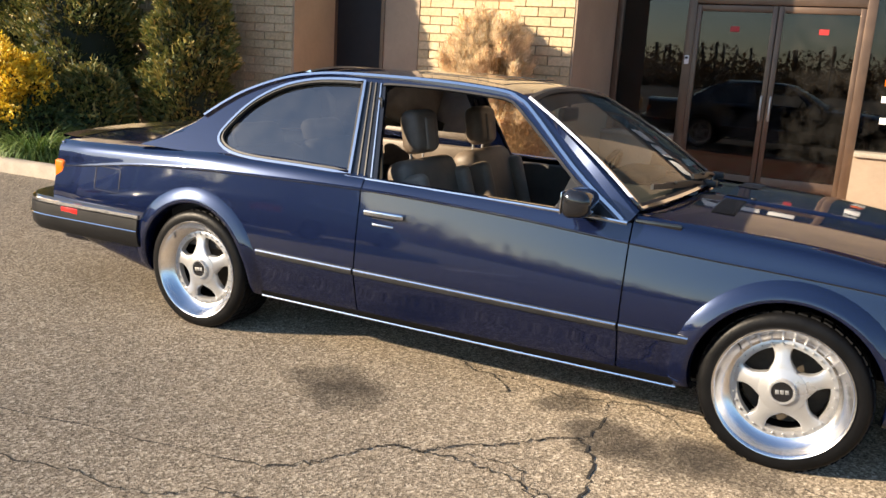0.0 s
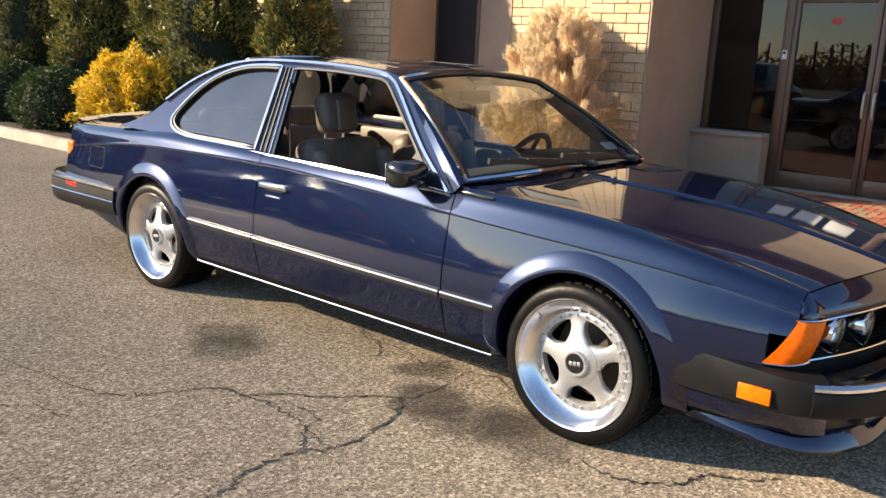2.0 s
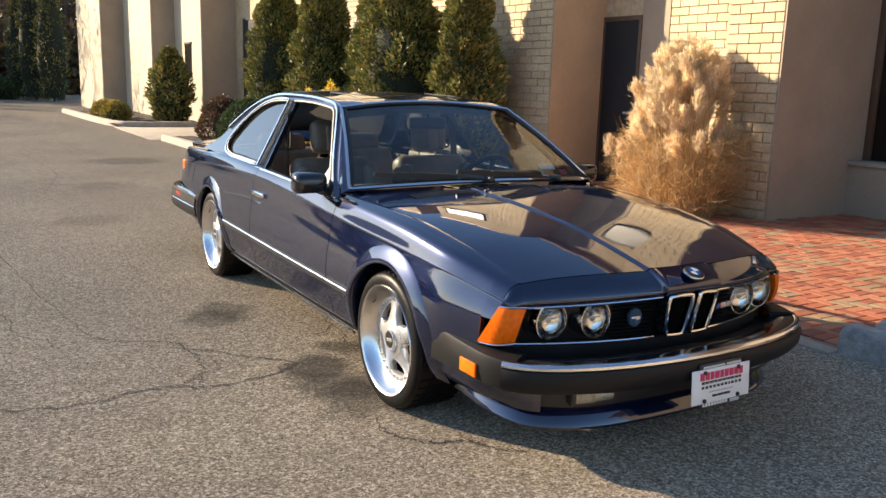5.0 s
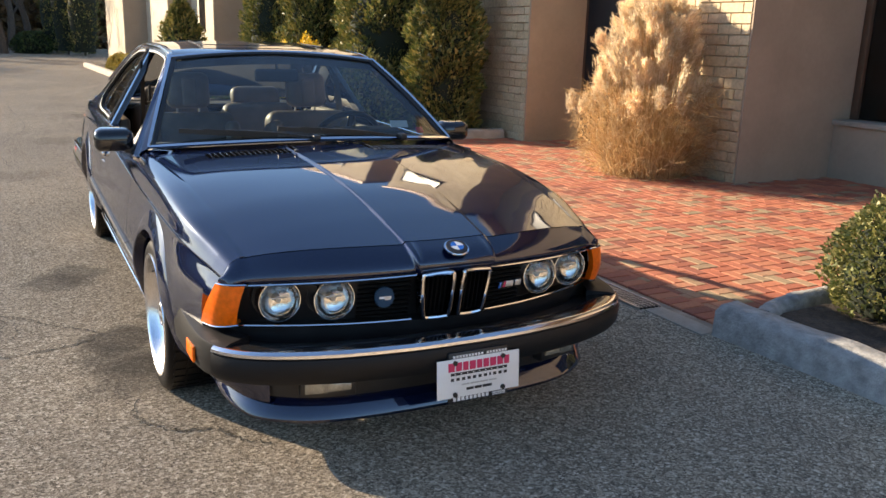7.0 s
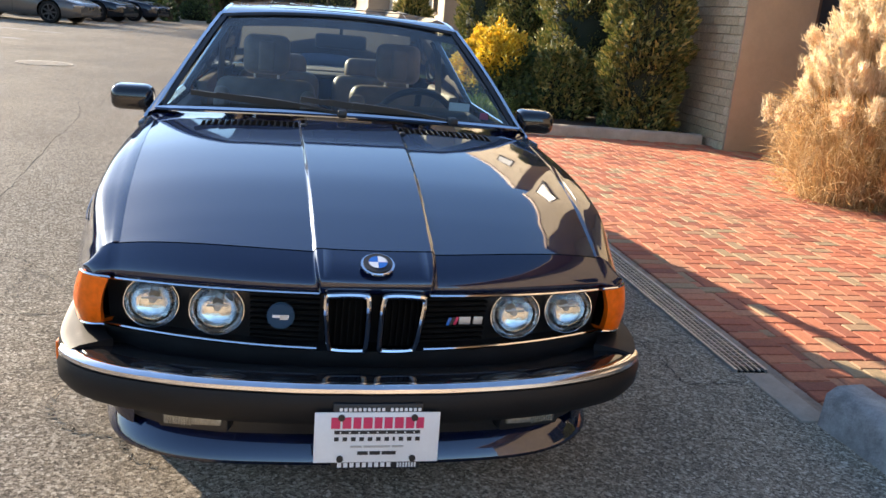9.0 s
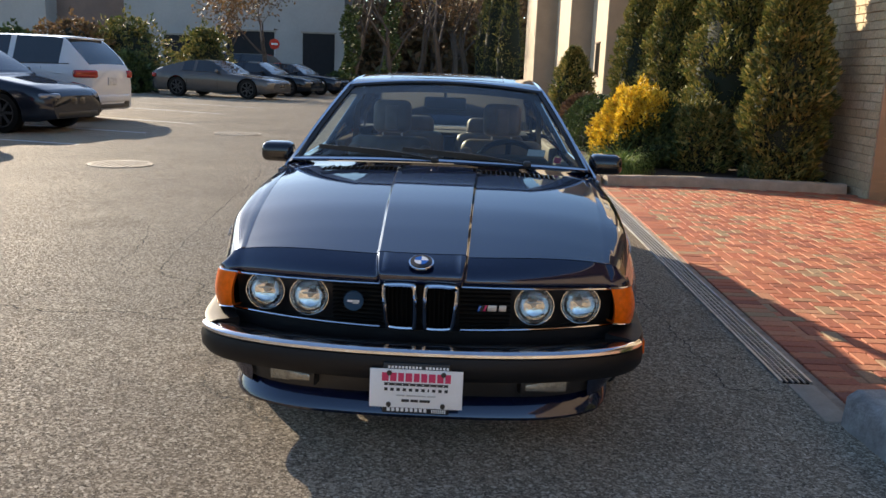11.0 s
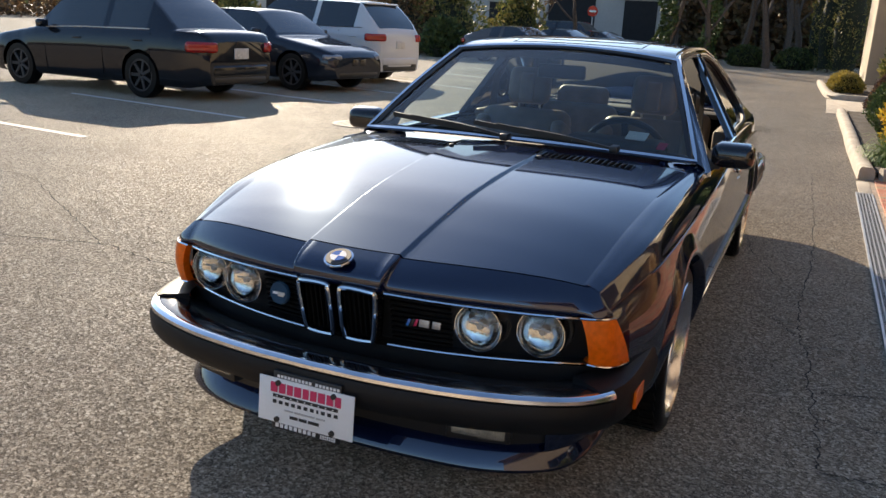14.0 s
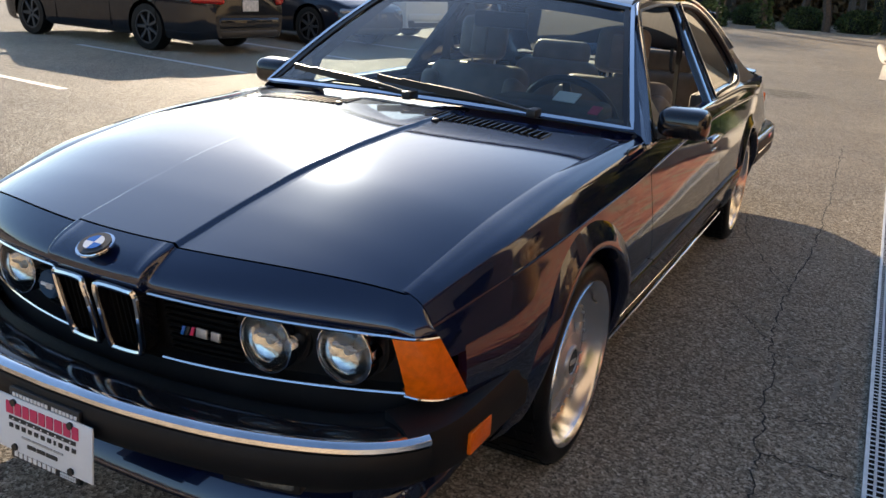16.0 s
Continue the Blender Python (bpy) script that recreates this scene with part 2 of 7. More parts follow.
AMBER = plain("amber_lens", (0.85, 0.15, 0.006), 0.3, 0.0, 0.15, 60.0, 0.2, 260.0, coat=0.3, spec=0.15)
RED = plain("red_lens", (0.6, 0.015, 0.012), 0.15, 0.0, 0.12, 50.0, 0.1, 200.0, coat=0.6)
WHITE = plain("white_enamel", (0.78, 0.78, 0.77), 0.4, 0.0, 0.05)
PINK = plain("red_print", (0.62, 0.03, 0.11), 0.5, 0.0, 0.06)
INK = plain("black_print", (0.02, 0.02, 0.022), 0.5)
BLUE = plain("blue_enamel", (0.02, 0.14, 0.5), 0.2, 0.0, 0.08, coat=0.5)
TEAL = plain("teal_enamel", (0.012, 0.05, 0.1), 0.45, 0.0, 0.1, spec=0.2)


# ---- materials of the place ----
def make_asphalt():
    m, N, L, B = mat_new("worn_asphalt")
    pos = world_pos(N)
    v = N.new("ShaderNodeTexVoronoi")
    v.inputs["Scale"].default_value = 120.0
    v2 = N.new("ShaderNodeTexVoronoi")
    v2.inputs["Scale"].default_value = 260.0
    warp0 = N.new("ShaderNodeTexNoise")
    warp0.inputs["Scale"].default_value = 90.0
    L.new(pos, warp0.inputs["Vector"])
    wv = N.new("ShaderNodeVectorMath")
    wv.operation = "MULTIPLY_ADD"
    L.new(warp0.outputs["Color"], wv.inputs[0])
    wv.inputs[1].default_value = (0.012, 0.012, 0.012)
    L.new(pos, wv.inputs[2])
    L.new(wv.outputs[0], v.inputs["Vector"])
    L.new(wv.outputs[0], v2.inputs["Vector"])
    stone = ramp(N, L, v.outputs["Color"], [(0.1, (0.052, 0.041, 0.03)), (0.42, (0.22, 0.178, 0.13)), (0.7, (0.5, 0.41, 0.305)), (0.92, (0.95, 0.83, 0.66))])
    grit = ramp(N, L, v2.outputs["Color"], [(0.15, (0.048, 0.038, 0.028)), (0.55, (0.3, 0.243, 0.18)), (0.9, (0.86, 0.75, 0.59))])
    fine = noise_tex(N, L, pos, 420.0, 3.0)
    c0 = mixc(N, L, 0.38, stone, grit)
    c1 = mixc(N, L, 0.12, c0, ramp(N, L, fine, [(0.35, (0.07, 0.06, 0.05)), (0.65, (0.34, 0.3, 0.25))]))
    big = noise_tex(N, L, pos, 0.55, 6.0, 0.6)
    c2 = mixc(N, L, 1.0, c1, ramp(N, L, big, [(0.3, (0.74, 0.74, 0.75)), (0.7, (1.08, 1.05, 1.0))]), "MULTIPLY")
    # old oil stains
    warp = N.new("ShaderNodeTexNoise")
    warp.inputs["Scale"].default_value = 5.0
    warp.inputs["Detail"].default_value = 5.0
    L.new(pos, warp.inputs["Vector"])
    sub = N.new("ShaderNodeVectorMath")
    sub.operation = "MULTIPLY_ADD"
    L.new(warp.outputs["Color"], sub.inputs[0])
    sub.inputs[1].default_value = (0.3, 0.3, 0.0)
    L.new(pos, sub.inputs[2])
    col = c2
    for x, y, r, k in ((-1.4, 3.33, 0.22, 0.42), (-1.27, 3.22, 0.2, 0.4), (-0.26, 3.42, 0.2, 0.55), (0.0, 3.4, 0.24, 0.5), (-0.5, 3.66, 0.14, 0.5), (0.2, 3.45, 0.26, 0.45), (-2.6, 1.6, 0.35, 0.15), (-4.9, 3.1, 0.4, 0.18), (-7.4, 3.6, 0.5, 0.2), (0.75, 5.15, 0.45, 0.15), (-10.4, 4.4, 0.7, 0.3)):
        d = N.new("ShaderNodeVectorMath")
        d.operation = "DISTANCE"
        L.new(sub.outputs[0], d.inputs[0])
        d.inputs[1].default_value = (x + 0.15, y + 0.15, 0.0)
        f = ramp(N, L, d.outputs["Value"], [(r * 0.55, (min(0.85, k * 1.3),) * 3), (min(1.0, r * 1.0), (0, 0, 0))])
        col = mixc(N, L, f, col, (0.035, 0.03, 0.026))
    L.new(col, B.inputs["Base Color"])
    L.new(ramp(N, L, v.outputs["Color"], [(0.3, (0.95, 0.95, 0.95)), (0.85, (0.55, 0.55, 0.55))]), B.inputs["Roughness"])
    B.inputs["Diffuse Roughness"].default_value = 0.85
    B.inputs["Specular IOR Level"].default_value = 0.08
    h = mixc(N, L, 0.5, v.outputs["Distance"], fine)
    bump(N, L, B, h, 0.8, 0.006)
    return m


def make_brick(name, stops, rough=0.8, scale=60.0, mortar=None):
    """Fired clay: each piece its own shade, with grain and grime."""
    m, N, L, B = mat_new(name)
    pos = world_pos(N)
    oi = N.new("ShaderNodeObjectInfo")
    ge = N.new("ShaderNodeNewGeometry")
    ad = N.new("ShaderNodeMath")
    ad.operation = "ADD"
    L.new(oi.outputs["Random"], ad.inputs[0])
    L.new(ge.outputs["Random Per Island"], ad.inputs[1])
    fr = N.new("ShaderNodeMath")
    fr.operation = "FRACT"
    L.new(ad.outputs[0], fr.inputs[0])
    c = ramp(N, L, fr.outputs[0], stops)
    g = noise_tex(N, L, pos, scale, 5.0, 0.65)
    c = mixc(N, L, 1.0, c, ramp(N, L, g, [(0.3, (0.72, 0.72, 0.72)), (0.7, (1.12, 1.1, 1.08))]), "MULTIPLY")
    big = noise_tex(N, L, pos, 1.1, 4.0)
    c = mixc(N, L, 1.0, c, ramp(N, L, big, [(0.3, (0.85, 0.83, 0.8)), (0.7, (1.05, 1.05, 1.05))]), "MULTIPLY")
    L.new(c, B.inputs["Base Color"])
    B.inputs["Roughness"].default_value = rough
    bump(N, L, B, noise_tex(N, L, pos, scale * 3, 4.0), 0.3, 0.004)
    return m


ASPHALT = make_asphalt()
PAVER = make_brick("red_paver", [(0.0, (0.24, 0.08, 0.05)), (0.3, (0.38, 0.115, 0.062)), (0.58, (0.44, 0.16, 0.085)), (0.74, (0.4, 0.19, 0.11)), (0.86, (0.29, 0.22, 0.13)), (0.95, (0.3, 0.2, 0.12)), (1.0, (0.42, 0.14, 0.075))])
WALL_BRICK = make_brick("cream_brick", [(0.0, (0.53, 0.41, 0.25)), (0.5, (0.58, 0.46, 0.29)), (1.0, (0.62, 0.5, 0.33))], 0.7, 30.0)
MORTAR = plain("mortar", (0.48, 0.37, 0.235), 0.95, 0.0, 0.2, 12.0, 0.4, 120.0)
SAND = plain("joint_sand", (0.3, 0.235, 0.18), 0.95, 0.0, 0.35, 14.0, 0.4, 150.0)
STUCCO = plain("taupe_wall_paint_and_bay_shade", (0.34, 0.262, 0.19), 0.8, 0.0, 0.12, 1.6, 0.25, 60.0)
BRONZE = plain("bronze_anodised_frame", (0.13, 0.085, 0.06), 0.4, 0.5, 0.15, 6.0)
DARK_DOOR = plain("charcoal_door_paint", (0.022, 0.022, 0.024), 0.65, 0.0, 0.15, 4.0, spec=0.2)
CONCRETE = plain("concrete", (0.34, 0.295, 0.24), 0.88, 0.0, 0.22, 5.0, 0.4, 90.0)
STONE_KERB = plain("rough_grey_stone", (0.3, 0.295, 0.28), 0.9, 0.0, 0.35, 16.0, 0.7, 70.0)
SOIL = plain("dark_mulch", (0.05, 0.036, 0.026), 0.95, 0.0, 0.6, 30.0, 0.9, 60.0)
STEEL = plain("galvanised_steel", (0.5, 0.5, 0.5), 0.45, 0.8, 0.2, 20.0)
IRON = plain("cast_iron", (0.09, 0.075, 0.06), 0.6, 0.6, 0.3, 20.0)
GRATE = plain("worn_iron_grate", (0.3, 0.275, 0.24), 0.7, 0.0, 0.3, 20.0, spec=0.3)
CRACK = plain("crack_filler", (0.03, 0.026, 0.022), 0.9, 0.0, 0.5, 20.0)
LINE = plain("worn_white_line", (0.62, 0.6, 0.56), 0.8, 0.0, 0.3, 18.0, 0.3, 120.0)
# near-black that stands in for the darkness of an unlit interior
ROOM = plain("unlit_room_black", (0.02, 0.018, 0.017), 0.9)
SHOPGLASS = make_glass("shop_glass", (0.2, 0.19, 0.18), 0.6)
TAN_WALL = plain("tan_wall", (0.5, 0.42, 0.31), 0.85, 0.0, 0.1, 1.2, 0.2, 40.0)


def slab(name, x0, x1, y0, y1, z0, z1, mat, label="", cat="", bevel=0.0, kind="structure"):
    ob = part(name, box_bm((x1 - x0, y1 - y0, z1 - z0), ((x0 + x1) / 2, (y0 + y1) / 2, (z0 + z1) / 2), bevel), mat, None)
    return tagged(ob, label, cat, kind=kind)


# ---- ground ----
ground = mesh_obj("ground", *grid_mesh([[(x, y, 0.0) for y in (-400, -60, -12, 0, 6.01, 30, 400)] for x in (-400, -60, -12, 0, 6, 60, 400)]), ASPHALT, smooth=0)
tagged(ground, "worn grey-brown asphalt car park with cracks and stains", "ground", kind="structure")


def strip(pts, w, z, jitter=0.0, seed=1, n=6):
    """A thin flat strip along points on the ground, of uneven width."""
    rnd = random.Random(seed)
    P = spline([(x, y, 0) for x, y in pts], n)
    if jitter:
        P = [p + Vector((rnd.uniform(-jitter, jitter), rnd.uniform(-jitter, jitter), 0)) for p in P]
    V = []
    for i, p in enumerate(P):
        t = (P[min(i + 1, len(P) - 1)] - P[max(i - 1, 0)]).normalized()
        s = Vector((-t.y, t.x, 0)) * w * 0.5 * (rnd.uniform(0.35, 1.3) if jitter else 1.0)
        V += [(p.x + s.x, p.y + s.y, z), (p.x - s.x, p.y - s.y, z)]
    return V, [(2 * i, 2 * i + 2, 2 * i + 3, 2 * i + 1) for i in range(len(P) - 1)]


CRACKS = [
    (((-2.6, 1.95), (-2.1, 2.1), (-1.66, 2.2), (-1.48, 2.2), (-1.32, 2.24), (-1.21, 2.34), (-1.04, 2.38)), 0.014),
    (((-1.18, 2.54), (-1.03, 2.68), (-0.96, 2.83), (-0.88, 2.92), (-0.79, 2.93), (-0.68, 3.05), (-0.55, 3.15), (-0.42, 3.29), (-0.33, 3.345)), 0.018),
    (((-0.79, 2.93), (-0.62, 2.95), (-0.44, 2.92), (-0.36, 2.87), (-0.28, 2.79)), 0.016),
    (((-0.64, 3.0), (-0.45, 3.01), (-0.39, 2.9), (-0.25, 2.87)), 0.011),
    (((-0.33, 3.345), (-0.24, 3.17), (-0.21, 2.9), (-0.276, 2.78), (-0.285, 2.58), (-0.23, 2.41), (-0.3, 2.05), (-0.34, 1.83), (-0.11, 1.0)), 0.022),
    (((-1.08, 3.85), (-0.96, 3.76), (-0.83, 3.73), (-0.72, 3.61)), 0.016),
    (((-0.84, 3.75), (-0.66, 3.74), (-0.51, 3.66)), 0.014),
]
CRACKS += [
    (((-0.47, 3.72), (-0.34, 3.75), (-0.21, 3.79), (-0.11, 3.73), (0.03, 3.63)), 0.014),
    (((-0.33, 3.35), (-0.3, 3.5), (-0.34, 3.72)), 0.014),
    (((0.43, 3.4), (0.56, 3.37), (0.65, 3.41), (0.74, 3.49), (0.77, 3.6)), 0.016),
    (((0.74, 3.48), (0.78, 3.61), (0.87, 3.66), (0.98, 3.77)), 0.016),
    (((-9.0, 1.0), (-6.4, 1.9), (-4.0, 2.2), (-2.2, 2.4), (-1.18, 2.54)), 0.012),
    (((-1.2, -1.0), (-1.5, -0.2), (-1.0, 0.75), (-0.6, 1.4), (-0.34, 1.83)), 0.014),
    (((-12.5, 3.0), (-9.0, 3.2), (-7.0, 2.9), (-5.5, 3.0)), 0.016),
]
# long joint beside the drain, with short cuts across to the grating
CRACKS += [
    (((-6.2, 5.47), (-5.0, 5.5), (-3.58, 5.53), (-2.48, 5.534), (-1.57, 5.496), (-1.29, 5.488), (-0.87, 5.507), (-0.71, 5.531), (-0.2, 5.562), (0.18, 5.584), (0.4, 5.594)), 0.012),
    (((0.4, 5.594), (0.405, 5.7), (0.41, 5.83)), 0.012),
    (((0.0, 5.583), (0.0, 5.7), (0.01, 5.82)), 0.012),
    (((-0.25, 5.57), (-0.3, 5.7), (-0.32, 5.82)), 0.012),
    (((-0.76, 5.527), (-0.8, 5.6), (-0.81, 5.69)), 0.01),
    (((-1.3, 4.95), (-1.265, 5.05), (-1.26, 5.27), (-1.1, 5.38), (-0.87, 5.507)), 0.01),
    (((-2.9, 5.1), (-2.3, 5.22), (-1.57, 5.496)), 0.009),
    (((-6.2, 5.47), (-6.35, 5.55), (-6.6, 5.64)), 0.012),
    (((-4.9, 5.62), (-4.85, 5.3), (-4.4, 5.05)), 0.01),
]
for i, (pts, w) in enumerate(CRACKS):
    ob = mesh_obj("asphalt_crack", *strip(pts, w * 0.5, 0.003, 0.014, i, 11), CRACK, smooth=0)
    tagged(ob, "dark ragged crack running through worn asphalt", "crack", "asphalt cracks", "structure")
for (x0, y0), (x1, y1) in (((-3.6, -4.6), (-3.23, -1.32)), ((-6.3, -4.8), (-5.74, -1.22)), ((-9.1, -4.8), (-8.39, -1.3)), ((-11.6, -4.6), (-10.76, -1.19)), ((-14.5, -4.4), (-13.27, -1.16)), ((-17.88, -4.4), (-16.86, -1.6)), ((-21.3, -4.4), (-20.3, -1.6))):
    ob = mesh_obj("parking_line", *strip(((x0, y0), ((x0 + x1) / 2, (y0 + y1) / 2), (x1, y1)), 0.1, 0.004), LINE, smooth=0)
    tagged(ob, "worn white painted parking bay line", "parking line", "parking lines", "structure")


def manhole(x, y, r=0.36):
    e = tagged(empty("manhole_cover", (x, y, 0)), "round cast iron grating set in the asphalt", "manhole cover", "drain covers")
    n = 28
    V, F = sweep([(r * math.cos(2 * math.pi * i / n), r * math.sin(2 * math.pi * i / n), 0.006) for i in range(n)], rect(0.05, 0.012), closed=True)
    mesh_obj("rim", V, F, GRATE, e)
    part("well", cyl_bm(r, 0.004, (0, 0, 0.003), seg=n), DARK, e)
    for i in range(-4, 5):
        h = math.sqrt(max(0.0, r * r - (i * 0.075) ** 2))
        if h > 0.05:
            part("bar", box_bm((0.024, 2 * h, 0.012), (i * 0.075, 0, 0.008)), GRATE, e)
            part("bar", box_bm((2 * h, 0.024, 0.01), (0, i * 0.075, 0.008)), GRATE, e)


# faded tan utility marks sprayed on the asphalt
FADED = plain("faded_tan_paint", (0.3, 0.255, 0.19), 0.85, 0.0, 0.5, 16.0, 0.4, 120.0)
mark = tagged(empty("pavement_marking", (0, 0, 0)), "faded tan sprayed utility marks on asphalt", "marking", kind="structure")
for i, (pts, w) in enumerate((
        (((-0.86, 5.71), (-0.8, 5.62), (-0.77, 5.55)), 0.022),
        (((-0.67, 5.58), (-0.69, 5.63), (-0.66, 5.67), (-0.6, 5.68), (-0.58, 5.62), (-0.55, 5.57), (-0.5, 5.59), (-0.48, 5.66)), 0.018),
        (((-0.84, 5.75), (-0.65, 5.755), (-0.46, 5.745)), 0.016),
        (((-0.78, 5.6), (-0.74, 5.64), (-0.75, 5.7)), 0.016),
        (((-1.16, 5.37), (-1.1, 5.42), (-1.05, 5.48)), 0.02),
        (((-1.05, 5.35), (-1.0, 5.4), (-0.96, 5.47)), 0.016))):
    mesh_obj("stroke", *strip(pts, w, 0.0025, 0.006, 60 + i, 8), FADED, mark, smooth=0)


manhole(-6.3, 0.18)
manhole(-11.35, 0.25, 0.4)

# ---- trench drain, kerbs, paving bed ----
drain = tagged(empty("trench_drain", (0, 0, 0)), "long galvanised slotted trench drain grating beside brick paving", "drain")
DX0, DX1, DY0, DY1 = -5.3, 0.3, 5.86, 5.99
part("channel", box_bm((DX1 - DX0, DY1 - DY0 - 0.01, 0.004), ((DX0 + DX1) / 2, (DY0 + DY1) / 2, 0.003)), DARK, drain)
for y in (DY0, DY1):
    part("frame", box_bm((DX1 - DX0, 0.012, 0.014), ((DX0 + DX1) / 2, y, 0.007)), STEEL, drain)
for k in range(4):
    part("bar", box_bm((DX1 - DX0, 0.007, 0.009), ((DX0 + DX1) / 2, DY0 + 0.026 + k * 0.026, 0.006)), STEEL, drain)
V, F = [], []
n = int((DX1 - DX0) / 0.03)
cross = merge(*[grid_mesh([[(DX0 + i * 0.03, DY0, 0.0125), (DX0 + i * 0.03, DY1, 0.0125)], [(DX0 + i * 0.03 + 0.008, DY0, 0.0125), (DX0 + i * 0.03 + 0.008, DY1, 0.0125)]]) for i in range(n)])
tagged(mesh_obj("cross_bar", *cross, STEEL, drain, smooth=0), kind="stuff")
for x0, x1 in ((DX0 - 0.75, DX0 - 0.02), (DX1 + 0.02, 0.72)):
    slab("concrete_edging", x0, x1, 5.88, 5.995, -0.05, 0.008, CONCRETE, "pale concrete edging strip between asphalt and bricks", "edging", 0.004)


def kerb(pts, w, h, mat, name, label, lean=0.02, n=5):
    """A worn kerb with a rounded top along a line of points."""
    P = spline([(x, y, 0) for x, y in pts], n)
    sec = [(-w / 2, -0.05), (w / 2, -0.05), (w / 2 - lean * 0.4, h * 0.8), (w / 2 - lean - 0.015, h), (-w / 2 + lean + 0.015, h), (-w / 2 + lean * 0.4, h * 0.8)]
    V, F = sweep(P, sec)
    rnd = random.Random(len(V))
    V = [v + Vector((rnd.uniform(-1, 1), rnd.uniform(-1, 1), rnd.uniform(-1, 1))) * 0.004 for v in V]
    return tagged(mesh_obj(name, V, F, mat, smooth=50), label, "kerb", "kerbs", "structure")


kerb(((-6.35, 9.0), (-6.42, 8.0), (-6.4, 7.0), (-6.22, 6.1)), 0.16, 0.13, CONCRETE, "kerb_front", "worn concrete kerb edging a planting bed", n=8)
kerb(((-6.2, 5.97), (-8.5, 5.92), (-11.0, 5.9), (-14.5, 5.85)), 0.16, 0.13, CONCRETE, "kerb_side", "worn concrete kerb along the drive", n=8)
slab("concrete_apron", -19.0, -14.6, 5.6, 8.4, -0.05, 0.012, CONCRETE, "pale concrete crossing between two planting beds", "pavement", 0.005)
kerb(((-19.0, 8.0), (-19.0, 6.3), (-19.3, 5.8), (-21.0, 5.6), (-27.0, 5.4)), 0.2, 0.14, CONCRETE, "kerb_island", "rounded concrete kerb of a planted island", n=6)
kerb(((0.73, 6.03), (1.6, 6.08), (4.2, 6.2)), 0.2, 0.15, STONE_KERB, "kerb_stone", "rough grey stone kerb of a planting bed", 0.03, n=12)
kerb(((0.86, 6.12), (0.74, 6.4), (0.72, 6.9), (0.9, 8.0)), 0.13, 0.14, STONE_KERB, "kerb_stone_return", "low grey stone edging beside brick paving", 0.03, n=8)


def bed(name, x0, x1, y0, y1, z, label, seed):
    rnd = random.Random(seed)
    nx, ny = int((x1 - x0) / 0.12) + 2, int((y1 - y0) / 0.12) + 2
    rows = [[(x0 + (x1 - x0) * i / nx, y0 + (y1 - y0) * j / ny, z + rnd.uniform(-0.02, 0.03)) for j in range(ny + 1)] for i in range(nx + 1)]
    tagged(mesh_obj(name, *grid_mesh(rows), SOIL), label, "planting bed", kind="structure")


bed("soil_bed", -14.6, -6.4, 5.95, 9.1, 0.07, "dark mulch planting bed along the building", 3)
bed("soil_bed_island", -27.0, -19.1, 5.6, 8.0, 0.07, "mulched planting island", 4)
bed("soil_bed_small", 0.85, 4.2, 6.2, 8.2, 0.09, "dark mulch bed with fallen leaves inside stone kerb", 5)
slab("paving_bed", -6.42, 8.0, 5.995, 10.95, -0.1, -0.012 + 0.016, SAND, "sand bed under brick paving", "paving bed")

# ---- building ----
H_WALL = 6.2


def wall(name, x0, x1, y0, y1, mat, label, z0=-0.1, z1=H_WALL):
    return slab(name, x0, x1, y0, y1, z0, z1, mat, label, "wall")


wall("wall_west", -9.4, -5.95, 9.115, 10.3, MORTAR, "cream brick building bay behind evergreen shrubs")
wall("wall_far_west", -20.2, -10.7, 9.115, 10.3, MORTAR, "cream brick building wall behind evergreen shrubs")
wall("wall_gap", -10.7, -9.4, 9.98, 10.4, STUCCO, "taupe painted recess between two brick bays")
slab("wall_gap_side", -10.7, -10.68, 9.1, 9.98, -0.1, H_WALL, STUCCO, "taupe painted side of a brick bay", "wall")
wall("wall_pier", -6.35, -5.95, 9.6, 10.3, STUCCO, "taupe painted side of a projecting brick bay")
wall("wall_recess", -6.35, -3.15, 10.015, 10.4, MORTAR, "cream brick wall of a recess")
wall("wall_column", -3.2, -2.48, 9.365, 10.9, MORTAR, "cream brick projecting wall beside the entrance")
slab("wall_column_side", -2.484, -2.464, 9.35, 10.9, -0.1, H_WALL, STUCCO, "taupe painted wall face beside the entrance", "wall")
slab("wall_pier_side", -5.955, -5.935, 9.1, 10.02, -0.1, H_WALL, STUCCO, "taupe painted side of a brick bay", "wall")
slab("wall_over_entrance", -2.464, 12.0, 10.9, 11.2, 2.75, H_WALL, STUCCO, "taupe painted wall above a glazed shop entrance", "wall")
slab("wall_entrance_east", 3.4, 12.0, 10.9, 11.2, -0.1, 2.75, STUCCO, "taupe painted wall beside a shop window", "wall")
# plain room behind the glass, its darkness put into the surface colour
slab("shop_floor", -2.46, 3.4, 11.0, 15.0, -0.1, 0.01, ROOM, "shop floor behind glass, coloured near-black as unlit", "floor")
slab("shop_back_wall", -2.6, 3.5, 15.0, 15.2, -0.1, 3.2, ROOM, "back wall of a shop, coloured near-black as unlit", "wall")
slab("shop_side_wall", -2.62, -2.47, 10.9, 15.0, -0.1, 3.2, ROOM, "side wall of a shop, coloured near-black as unlit", "wall")
slab("shop_side_wall_east", 3.4, 3.55, 11.2, 15.0, -0.1, 3.2, ROOM, "side wall of a shop, coloured near-black as unlit", "wall")
slab("shop_ceiling", -2.6, 3.5, 11.0, 15.2, 3.0, 3.2, ROOM, "ceiling of a shop, coloured near-black as unlit", "ceiling")
